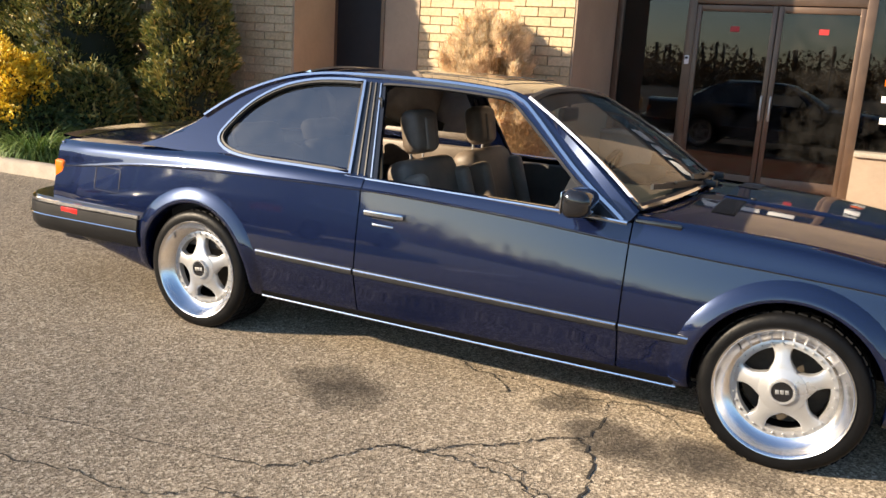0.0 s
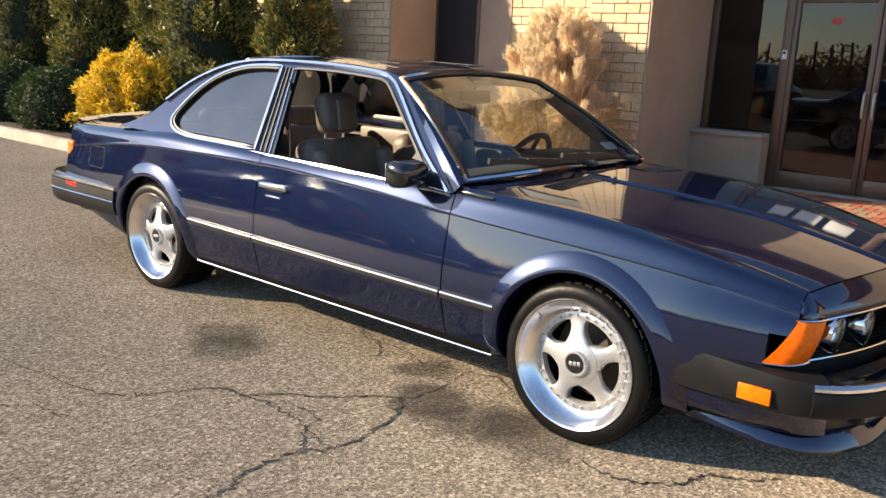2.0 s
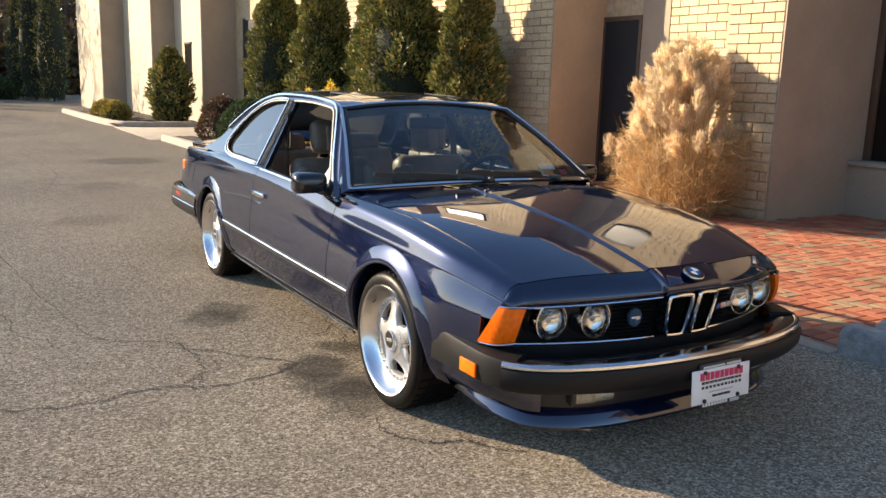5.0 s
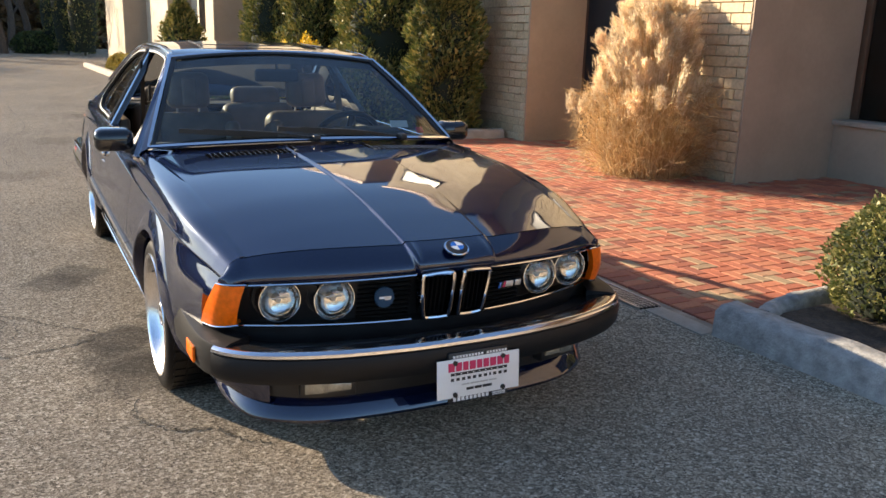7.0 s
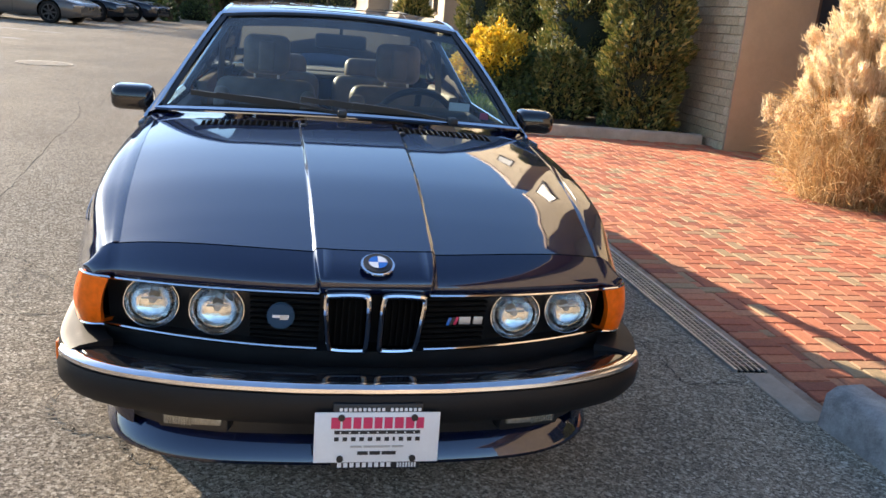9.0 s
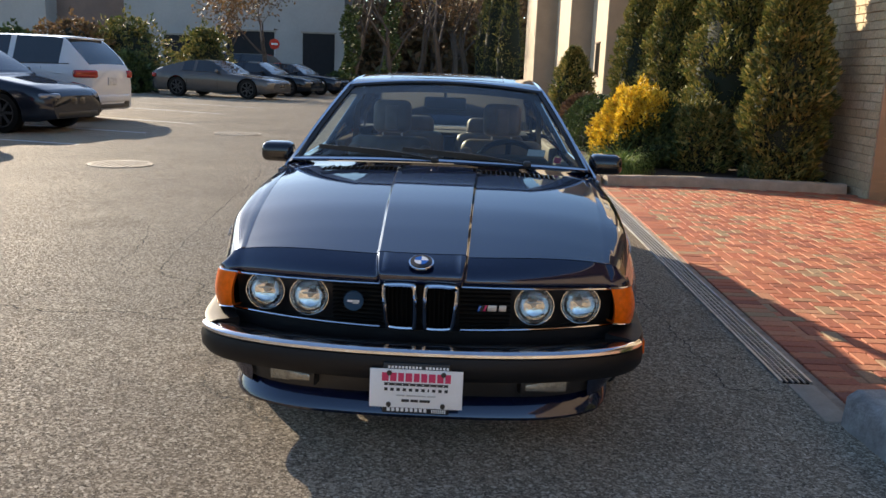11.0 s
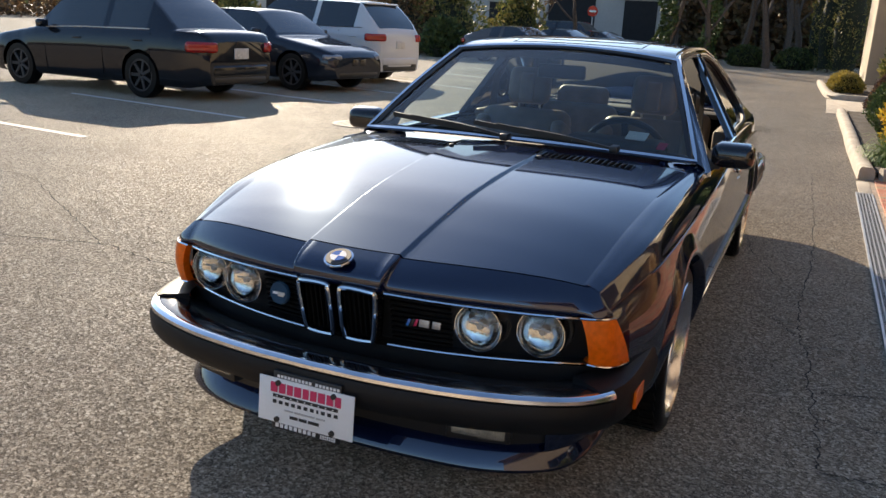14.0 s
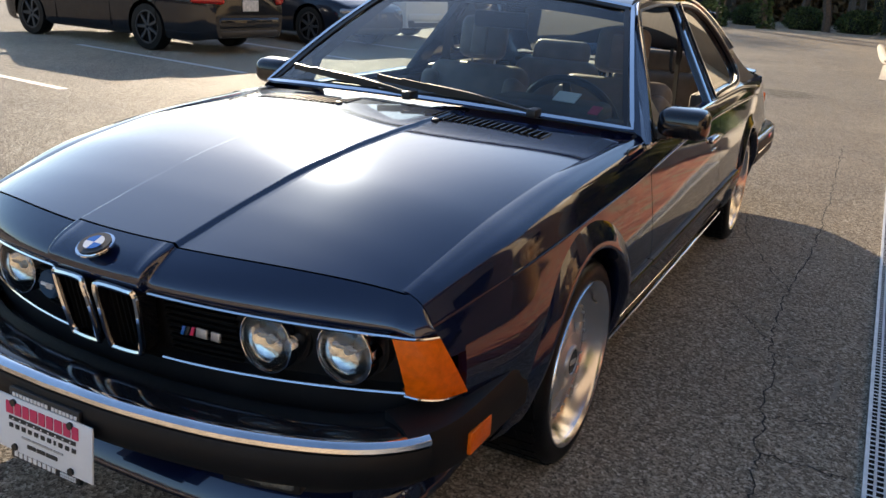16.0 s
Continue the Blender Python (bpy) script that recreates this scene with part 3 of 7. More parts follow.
slab("roof_slab", -20.2, 12.0, 9.6, 22.0, H_WALL, H_WALL + 0.1, STUCCO, "flat roof of a low commercial building", "roof")
slab("coping_west", -20.25, -10.65, 9.05, 10.0, H_WALL, H_WALL + 0.12, BRONZE, "dark metal coping on a brick wall", "coping")
slab("coping", -9.45, -5.9, 9.05, 10.0, H_WALL, H_WALL + 0.12, BRONZE, "dark metal coping on a brick wall", "coping")
slab("coping_column", -3.25, -2.4, 9.3, 11.0, H_WALL, H_WALL + 0.12, BRONZE, "dark metal coping on a brick wall", "coping")

# stepped bays further along
BAYS = [(-23.2, -20.2, 8.14), (-27.5, -23.2, 7.45), (-33.0, -27.5, 6.7)]
for x0, x1, y in BAYS:
    slab("wall_bay", x0, x1, y, 10.0, -0.1, H_WALL + 0.6, TAN_WALL, "tan wall of a stepped building front", "wall")
    # sheet darker than the tan front: the side's shade put into colour
    slab("bay_side", x1 - 0.01, x1 + 0.015, y + 0.03, y + 0.95, -0.1, H_WALL + 0.6, STUCCO, "side of a stepped bay, its shade put into a darker taupe", "wall")
win = tagged(empty("window_bay", (-21.6, 8.13, 0)), "narrow dark window in a tan wall", "window", kind="structure")
part("pane", box_bm((0.7, 0.03, 0.9), (0, 0, 1.75)), SHOPGLASS, win)
part("window_frame", join_bm(box_bm((0.78, 0.05, 0.05), (0, 0, 2.22)), box_bm((0.78, 0.05, 0.05), (0, 0, 1.28))), BRONZE, win)
d2 = tagged(empty("window_dark", (-18.6, 9.1, 0)), "tall dark window in a brick wall", "window", kind="structure")
part("pane", box_bm((1.6, 0.05, 2.6), (0, 0, 1.5)), DARK_DOOR, d2)
part("window_frame", join_bm(box_bm((0.06, 0.08, 2.7), (-0.83, 0, 1.5)), box_bm((0.06, 0.08, 2.7), (0.83, 0, 1.5))), BRONZE, d2)

slab("recess_plaster", -5.2, -4.7, 9.985, 10.02, -0.05, H_WALL, STUCCO, "smooth taupe plaster strip beside a dark door", "wall")
# flat pale grey stands in for the reflection on the upper window glass
PALE_PANE = plain("pale_pane_reflection", (0.2, 0.2, 0.18), 0.35, 0.0, 0.1, 3.0)
# upper windows, seen only mirrored in the hood
for wx, wy, wz, ww, wh in ((-8.1, 9.1, 4.95, 1.7, 0.75), (-4.0, 10.0, 4.5, 1.2, 0.8), (-13.0, 9.1, 4.95, 1.7, 0.75)):
    uw = tagged(empty("window_upper", (wx, wy, wz)), "wide upper window with a dark frame in a brick wall", "window", "upper windows", "structure")
    part("pane", box_bm((ww - 0.1, 0.02, wh - 0.1), (0, -0.015, 0)), PALE_PANE, uw)
    part("window_frame", join_bm(box_bm((ww, 0.05, 0.035), (0, -0.02, wh / 2 - 0.03)), box_bm((0.035, 0.05, wh - 0.1), (-ww / 2 + 0.03, -0.02, 0.0)), box_bm((0.035, 0.05, wh - 0.1), (ww / 2 - 0.03, -0.02, 0.0))), DARK_DOOR, uw)
    part("window_sill", box_bm((ww, 0.12, 0.07), (0, -0.04, -wh / 2)), DARK_DOOR, uw)
# recess door
d1 = tagged(empty("door_side", (-5.57, 10.0, 0)), "charcoal painted steel door in a brick recess", "door", kind="structure")
part("leaf", box_bm((0.66, 0.04, 2.2), (0, 0, 1.12), 0.004), DARK_DOOR, d1)
part("door_frame", join_bm(box_bm((0.76, 0.06, 0.06), (0, 0, 2.25)), box_bm((0.05, 0.06, 2.22), (-0.355, 0, 1.11)), box_bm((0.05, 0.06, 2.22), (0.355, 0, 1.11))), BRONZE, d1)
part("door_handle", cyl_bm(0.015, 0.12, (0.24, -0.06, 1.0), "X", 10), STEEL, d1)

# shop front
shop = tagged(empty("shop_front", (0, 10.93, 0)), "bronze framed glazed shop front with double doors", "shop front", kind="structure")


def bar(x0, x1, z0, z1, d=0.09, name="frame_bar", y=0.0):
    return part(name, box_bm((x1 - x0, d, z1 - z0), ((x0 + x1) / 2, y, (z0 + z1) / 2), 0.004), BRONZE, shop)


for x0, x1, z0, z1 in ((-2.46, -2.38, 0.6, 2.75), (-1.62, -1.52, 0.0, 2.75), (0.26, 0.36, 0.0, 2.75), (1.8, 1.88, 0.6, 2.75), (3.3, 3.4, 0.6, 2.75), (-1.52, 0.26, 2.13, 2.22), (-2.38, -1.62, 2.67, 2.75), (-1.52, 0.26, 2.67, 2.75), (0.36, 1.8, 2.67, 2.75), (1.88, 3.3, 2.67, 2.75)):
    bar(x0, x1, z0, z1)
for x0, x1, z0, z1 in ((-2.38, -1.62, 0.62, 2.67), (-1.52, 0.26, 2.22, 2.67), (0.36, 1.8, 0.62, 2.67), (1.88, 3.3, 0.62, 2.67)):
    part("pane", box_bm((x1 - x0, 0.012, z1 - z0), ((x0 + x1) / 2, 0, (z0 + z1) / 2)), SHOPGLASS, shop)
for x0, x1 in ((-2.46, -1.62), (0.36, 3.4)):
    part("knee_wall", box_bm((x1 - x0, 0.3, 0.56), ((x0 + x1) / 2, -0.12, 0.28)), STUCCO, shop)
    part("sill", box_bm((x1 - x0, 0.36, 0.05), ((x0 + x1) / 2, -0.13, 0.585), 0.006), CONCRETE, shop)
slab("threshold", -1.52, 0.26, 10.75, 11.05, -0.05, 0.02, CONCRETE, "concrete threshold under shop doors", "threshold", 0.004)
for side, (x0, x1) in enumerate(((-1.52, -0.635), (-0.625, 0.26))):
    d = tagged(empty("door_glass", (0, 10.93, 0)), "bronze framed glass shop door with steel pull handle", "door", "shop doors", "structure")
    for a in ((x0, x0 + 0.055, 0.03, 2.12), (x1 - 0.055, x1, 0.03, 2.12), (x0 + 0.055, x1 - 0.055, 2.05, 2.12), (x0 + 0.055, x1 - 0.055, 0.03, 0.2)):
        part("stile", box_bm((a[1] - a[0], 0.05, a[3] - a[2]), ((a[0] + a[1]) / 2, -0.01, (a[2] + a[3]) / 2), 0.004), BRONZE, d)
    part("pane", box_bm((x1 - x0 - 0.11, 0.01, 1.85), ((x0 + x1) / 2, 0, 1.125)), SHOPGLASS, d)
    hx = x1 - 0.045 if side == 0 else x0 + 0.045
    V, F = sweep(spline([(hx, -0.03, 0.86), (hx, -0.085, 0.88), (hx, -0.085, 1.1), (hx, -0.03, 1.12)], 5), ring(0.013, 8), up=(1, 0, 0))
    mesh_obj("door_handle", V, F, STEEL, d)
    part("push_bar", box_bm((x1 - x0 - 0.1, 0.05, 0.05), ((x0 + x1) / 2, 0.06, 1.0)), BRONZE, d)
    part("sticker", box_bm((0.1, 0.004, 0.06), ((x0 + x1) / 2 + (0.0 if side == 0 else 0.05), -0.012, 1.86)), plain("red_sticker", (0.5, 0.03, 0.03), 0.5), d)
keypad = tagged(empty("keypad", (-1.57, 10.87, 1.49)), "small white entry keypad on a bronze frame", "keypad")
part("body", box_bm((0.05, 0.03, 0.1), (0, 0, 0), 0.006), WHITE, keypad)
part("screen", box_bm((0.03, 0.004, 0.03), (0, -0.017, 0.02)), INK, keypad)
# street number: plain bars in white on the transom glass
num = tagged(empty("number_sign", (0, 10.915, 0)), "large white figures as plain bars above shop doors", "sign")
for x0, x1 in ((-1.12, -0.82), (-0.72, -0.4), (-0.3, 0.02)):
    part("bar", box_bm((x1 - x0, 0.006, 0.3), ((x0 + x1) / 2, 0, 2.42), 0.002), WHITE, num)
decal = tagged(empty("window_decals", (0.62, 10.915, 0)), "small notices stuck on a shop window", "notice")
for i, (z, w, mt) in enumerate(((1.9, 0.16, WHITE), (1.72, 0.18, WHITE), (1.5, 0.14, PINK), (1.36, 0.14, AMBER), (1.18, 0.16, WHITE), (0.95, 0.13, WHITE))):
    part("notice", box_bm((w, 0.004, 0.07 if i > 1 else 0.1), (0, 0, z), 0.001), mt, decal)


# ---- far buildings ----
def far_building(x, y0, y1, h, mat, label, wins):
    e = tagged(empty("commercial_building", (x, 0, 0)), label, "building")
    part("wall", box_bm((8, y1 - y0, h), (-4, (y0 + y1) / 2, h / 2)), mat, e)
    part("roof", box_bm((8.2, y1 - y0 + 0.2, 0.25), (-4, (y0 + y1) / 2, h + 0.12)), CONCRETE, e)
    for wy, wz, ww, wh in wins:
        w = part("window", box_bm((0.1, ww, wh), (0.0, wy, wz)), DARK_DOOR, e)
        for dz in (wh / 2, -wh / 2):
            part("window_sill", box_bm((0.14, ww + 0.2, 0.1), (0.03, wy, wz + dz)), CONCRETE, w)


PALE = plain("pale_stucco", (0.4, 0.385, 0.36), 0.85, 0.0, 0.1, 0.5, 0.2, 20.0)
BROWN = plain("brown_panel", (0.22, 0.15, 0.12), 0.8, 0.0, 0.15, 0.8)
far_building(-50.0, -34.0, -22.5, 7.5, PALE, "white commercial building with dark windows beyond the car park", ((-30, 1.6, 5, 1.8), (-24.6, 1.6, 1.6, 2.2)))
far_building(-51.5, -22.5, -17.5, 7.0, BROWN, "brown panelled building section", ((-20, 1.8, 2, 1.8),))
far_building(-50.0, -17.5, -3.6, 7.5, PALE, "white low building with dark entrances beyond trees", ((-9.5, 1.9, 3.0, 2.6), (-5.2, 1.9, 2.0, 2.6), (-14, 2.0, 2, 1.6)))


# ---- the blue coupe ----
CAR_X, CAR_Y = -1.005, 4.30
car = tagged(empty("coupe", (CAR_X, CAR_Y, 0)), "dark metallic blue two-door coupe with chrome trim and polished wheels", "car")
HUB_U, HUB_Z, ARCH = 1.313, 0.285, 0.322
US = (-2.33, -2.1, -1.6, -1.2, -0.42, 0.2, 0.73, 1.0, 1.313, 1.65, 1.9, 2.03)
WIDE = curve1(US, (0.735, 0.765, 0.788, 0.795, 0.797, 0.797, 0.795, 0.793, 0.788, 0.772, 0.724, 0.694))
ZC = curve1(US, (0.665, 0.69, 0.745, 0.765, 0.775, 0.755, 0.72, 0.705, 0.69, 0.665, 0.625, 0.60))
ZB = curve1(US, (0.778, 0.79, 0.812, 0.825, 0.817, 0.806, 0.79, 0.782, 0.767, 0.728, 0.672, 0.635))
ZT = curve1(US, (0.818, 0.826, 0.85, 0.86, 0.845, 0.835, 0.817, 0.808, 0.792, 0.747, 0.689, 0.654))
VT = curve1(US, (0.63, 0.645, 0.66, 0.70, 0.725, 0.73, 0.735, 0.72, 0.70, 0.675, 0.65, 0.635))


def row_points(u):
    """Control points (v, z) of the body's section at u, from the sill up to the hood or boot edge."""
    w = WIDE(u)
    k = max(0.0, min(1.0, (-1.66 - u) / 0.67))
    low = lambda z: z + k * max(0.0, 0.36 - z) * 0.8
    return [(w - 0.16, low(0.185)), (w - 0.06, low(0.197)), (w - 0.012, low(0.245)), (w + 0.016, low(0.34)), (w + 0.033, 0.42), (w + 0.028, 0.54),
            (w, ZC(u) - 0.01), (w - 0.004, ZC(u) + 0.004), (w - 0.03, ZB(u)), (VT(u), ZT(u))]


def section(u, n=5):
    """Finer section: each span of the control points split n times."""
    P = row_points(u)
    sp = spline([(0, v, z) for v, z in P], n)
    return [(p.y, p.z) for p in sp]


def arch_z(u, side_u, z):
    return math.hypot(u - side_u, z - HUB_Z)


def side_panel(name, u0, u1, k0, k1, sgn, mat, parent, step=0.03, n=5, gap=0.003, label="", slope=0.0):
    """A panel of the body side between two stations and two section rows, with a small shut gap and an inward flange."""
    cols = max(2, int(abs(u1 - u0) / step))
    rows = []
    for i in range(cols + 1):
        u = u0 + gap + (u1 - u0 - 2 * gap) * i / cols
        sec = section(u, n)
        pts = []
        for j in range(k0 * n, k1 * n + 1):
            v, z = sec[j]
            uu = u + slope * (z - 0.45)
            v2, z2 = section(uu, n)[j] if slope else (v, z)
            pts.append(Vector((uu, sgn * v2, z2)))
        rows.append(pts)
    nc = len(rows[0])
    V = [p for r in rows for p in r]
    F = []
    for i in range(cols):
        for j in range(nc - 1):
            q = (i * nc + j, i * nc + j + 1, (i + 1) * nc + j + 1, (i + 1) * nc + j)
            c = sum((V[a] for a in q), Vector()) / 4
            if min(math.hypot(c.x - s * HUB_U, c.z - HUB_Z) for s in (1, -1)) < ARCH - 0.004:
                continue
            F.append(q if sgn < 0 else q[::-1])
    # settle the cut edge on the wheel arch circle
    use = {}
    for f in F:
        for a, b in zip(f, f[1:] + f[:1]):
            e = (min(a, b), max(a, b))
            use[e] = use.get(e, 0) + 1
    border = {v for e, c in use.items() if c == 1 for v in e}
    for i in border:
        for s in (1, -1):
            d = math.hypot(V[i].x - s * HUB_U, V[i].z - HUB_Z)
            if d < ARCH + 0.03 and V[i].z > 0.15:
                k = ARCH / max(d, 0.01)
                V[i] = Vector((s * HUB_U + (V[i].x - s * HUB_U) * k, V[i].y, HUB_Z + (V[i].z - HUB_Z) * k))
    # inward flange
    m = len(V)
    idx = {}
    for i in border:
        idx[i] = len(V)
        V.append(V[i] + Vector((0, -sgn * 0.02, 0)))
    for (a, b), c in use.items():
        if c == 1:
            F.append((a, b, idx[b], idx[a]))
    used = sorted({i for f in F for i in f})
    remap = {o: k for k, o in enumerate(used)}
    bm = bmesh.new()
    vs = [bm.verts.new(V[o]) for o in used]
    for f in F:
        try:
            bm.faces.new([vs[remap[i]] for i in f])
        except ValueError:
            pass
    bmesh.ops.recalc_face_normals(bm, faces=bm.faces)
    return part(name, bm, mat, parent, label, 32)


NROW = 9
for sgn in (-1, 1):
    side_panel("front_fender", 0.73, 1.935, 3, NROW, sgn, PAINT, car)
    side_panel("fender_lower", 0.73, 1.3, 2, 3, sgn, PAINT, car)
    side_panel("fender_nose", 1.929, 2.0, 7, NROW, sgn, PAINT, car)
    side_panel("fender_side", 1.929, 2.003, 5, 7, sgn, PAINT, car)
    door = side_panel("door", -0.415, 0.73, 2, 8, sgn, PAINT, car)
    side_panel("rear_quarter", -2.33, -0.415, 2, NROW, sgn, PAINT, car)
    side_panel("sill", -0.98, 0.99, 0, 2, sgn, DARK, car)
    side_panel("rear_lower_panel", -2.33, -1.62, 1, 2, sgn, PAINT, car)
    # sill chrome and black skirt
    sec = ring(0.0062, 8)
    V, F = sweep([(u, sgn * (WIDE(u) - 0.012), 0.218 - 0.004 * u) for u in np.linspace(-0.93, 0.955, 24)], sec)
    mesh_obj("sill_chrome", V, F, CHROME, car)
    # side trim: black strip with a chrome bead
    for a, b in ((-0.93, -0.42), (-0.41, 0.725), (0.735, 0.985)):
        path = [(u, sgn * (WIDE(u) + 0.036), 0.437 - 0.0125 * (u + 0.93)) for u in np.linspace(a, b, 14)]
        V, F = sweep(path, [(-0.008, -0.014), (0.008, -0.014), (0.010, 0.0), (0.008, 0.014), (-0.008, 0.014)])
        mesh_obj("side_trim", V, F, BLACK, car)
        V, F = sweep([(p[0], p[1] + sgn * 0.006, p[2] + 0.006) for p in path], ring(0.006, 6))
        mesh_obj("side_trim_chrome", V, F, CHROME, car)
    # crease line along the shoulder
    V, F = sweep([(u, sgn * (WIDE(u) + 0.0015), ZC(u) + 0.0) for u in np.linspace(-2.28, 1.75, 70)], rect(0.003, 0.004))
    mesh_obj("pinstripe", V, F, BLACK_GLOSS, car)
    # wheel arch lips
    for s in (1, -1):
        rows = []
        for i in range(33):
            a = radians(-18 + 216 * i / 32)
            u = s * HUB_U + (ARCH + 0.0) * math.cos(a)
            row = []
            for dr, dv in ((-0.004, -0.045), (-0.003, 0.008), (0.0, 0.014), (0.008, 0.017), (0.022, 0.015), (0.042, 0.008), (0.068, 0.002), (0.076, -0.004)):
                uu = s * HUB_U + (ARCH + dr) * math.cos(a)
                zz = HUB_Z + (ARCH + dr) * math.sin(a)
                sc = section(uu, 5)
                w = sc[0][0]
                for (va, za), (vb, zb) in zip(sc, sc[1:]):
                    if za <= zz <= zb:
                        w = va + (vb - va) * (zz - za) / max(zb - za, 1e-6)
                fade = max(0.0, min(1.0, (zz - 0.17) / 0.1))
                row.append((uu, sgn * (w + dv * (fade if dv > 0 else 1)), zz))
            rows.append(row if sgn < 0 else row)
        V, F = grid_mesh(rows)
        bm = bmesh.new()
        vs = [bm.verts.new(v) for v in V]
        for f in F:
            bm.faces.new([vs[i] for i in f])
        bmesh.ops.recalc_face_normals(bm, faces=bm.faces)
        part("wheel_arch", bm, PAINT, car)
        # dark liner behind the wheel
        rows = [[(s * HUB_U + (ARCH + 0.03) * math.cos(radians(-4 + 188 * i / 24)), sgn * v, HUB_Z + (ARCH + 0.03) * math.sin(radians(-4 + 188 * i / 24))) for v in (0.77, 0.45)] for i in range(25)]
        mesh_obj("arch_liner", *grid_mesh(rows), DARK, car)
    # door handle
    h = part("door_handle", box_bm((0.19, 0.022, 0.026), (-0.288, sgn * 0.815, 0.688), 0.008, 3), CHROME, door)
    part("handle_cup", box_bm((0.12, 0.008, 0.045), (-0.29, sgn * 0.806, 0.662), 0.003), BLACK, door)
    part("handle_flap", box_bm((0.1, 0.012, 0.01), (-0.29, sgn * 0.812, 0.641), 0.003), CHROME, door)
    # triangular rubber plate at the pillar foot
    part("pillar_plate", join_bm(box_bm((0.17, 0.01, 0.035), (0.82, sgn * 0.757, 0.79), 0.004)), BLACK_GLOSS, car)
# fuel door seam
seam = [(-1.985, 0.703), (-1.825, 0.703), (-1.815, 0.693), (-1.815, 0.597), (-1.825, 0.587), (-1.985, 0.587), (-1.995, 0.597), (-1.995, 0.693)]
side_v = lambda u, z: next((a[0] + (b[0] - a[0]) * (z - a[1]) / max(1e-6, b[1] - a[1]) for a, b in zip(section(u), section(u)[1:]) if a[1] <= z <= b[1]), WIDE(u))
V, F = sweep([(u, -side_v(u, z) - 0.0005, z) for u, z in seam], rect(0.0035, 0.003), up=(0, -1, 0), closed=True)
mesh_obj("fuel_door_seam", V, F, BLACK, car)


# hood, nose and boot
def hood_front(v):
    return 2.13 - 0.13 * (v / 0.637) ** 2


def hood_rear(v):
    a = abs(v)
    return 0.955 if a < 0.48 else 0.955 - 0.17 * ((a - 0.48) / 0.25) ** 1.5


ZH = curve1((0.75, 0.95, 1.3, 1.65, 1.9, 2.0, 2.13), (0.863, 0.85, 0.83, 0.793, 0.746, 0.723, 0.692))


def top_z(u, v):
    """Height of hood and nose: flat middle with two pressed ridges, falling to the fender edge."""
    a = abs(v)
    ve = VT(min(u, 2.0))
    zc, ze = ZH(u), ZT(min(u, 2.03)) - 0.35 * max(0.0, u - 2.03)
    t = min(1.0, a / ve)
    z = zc + (ze - zc) * (0.22 * t ** 2 + 0.78 * t ** 4)
    r = 0.19 - 0.037 * max(0.0, min(1.0, (u - 0.95) / 1.18))
    lift = 0.009
    k = max(0.0, min(1.0, (r - a) / 0.011))
    z += lift * (k * k * (3 - 2 * k)) - lift * 0.5
    return z


def hood_grid(v0, v1, f0, f1, nu, nv, gap=0.003):
    rows = []
    for i in range(nv + 1):
        v = v0 + (v1 - v0) * i / nv
        rows.append([(f0(v) + gap + (f1(v) - f0(v) - 2 * gap) * j / nu, v, top_z(f0(v) + (f1(v) - f0(v)) * j / nu, v)) for j in range(nu + 1)])
    return rows


vs_h = sorted(set([round(x, 4) for x in np.linspace(-1, 1, 41)] + [round(s * x / 0.7, 4) for s in (1, -1) for x in [0.136 + 0.003 * q for q in range(22)]]))
rows = []
for t in vs_h:
    row = []
    for j in range(41):
        f = j / 40
        u_c = 0.9 + 1.2 * f
        ve = VT(min(u_c, 2.0)) - 0.004
        v = t * ve
        u = hood_rear(v) + 0.003 + (hood_front(v) - hood_rear(v) - 0.006) * f
        v = t * (VT(min(u, 2.0)) - 0.004)
        row.append((u, v, top_z(u, v)))
    rows.append(row)
V, F = grid_mesh(rows)
mesh_obj("hood", V, F, PAINT, car, "dark blue hood with two pressed ridges", 30)


def grille_top(v):
    a = abs(v) / 0.66
    return Vector((2.2 - 0.17 * a ** 2.0, v, 0.611 - 0.026 * a ** 1.5))


def grille_bot(v):
    p = grille_top(v)
    return Vector((p.x - 0.035, v, 0.447 - 0.008 * abs(v)))


# nose panel between hood edge and grille
def nose_row(v):
    vh = max(-0.635, min(0.635, v))
    a = Vector((hood_front(vh) + 0.004, vh, top_z(hood_front(vh), vh)))
    b = grille_top(v)
    dx, dz = b.x - a.x, b.z - a.z
    row = []
    for j in range(13):
        t = j / 12
        ridge = max(0.0, min(1.0, (0.154 - 0.014 * t - abs(v)) / 0.011))
        ridge = ridge * ridge * (3 - 2 * ridge)
        outer = spline([a, a + Vector((0.5 * dx, 0, 0.24 * dz)), a + Vector((0.86 * dx + 0.004, 0, 0.52 * dz)), a + Vector((1.0 * dx + 0.008, 0, 0.8 * dz)), b], 3)[j]
        middle = spline([a, a + Vector((0.075, 0, -0.019)), a + Vector((0.103, 0, -0.04)), b + Vector((0.03, 0, 0.026)), b + Vector((0.014, 0, 0))], 3)[j]
        row.append(outer.lerp(middle, ridge * (0.35 + 0.65 * t * t)))
    row.append(row[-1] + Vector((-0.012, 0, -0.004)))
    row.append(row[-1] + Vector((-0.04, 0, -0.003)))
    return row


rows = [nose_row(v) for v in sorted([-0.635 + 1.27 * i / 60 for i in range(61)] + [q * x for q in (1, -1) for x in [0.127 + 0.0025 * k for k in range(13)]])]
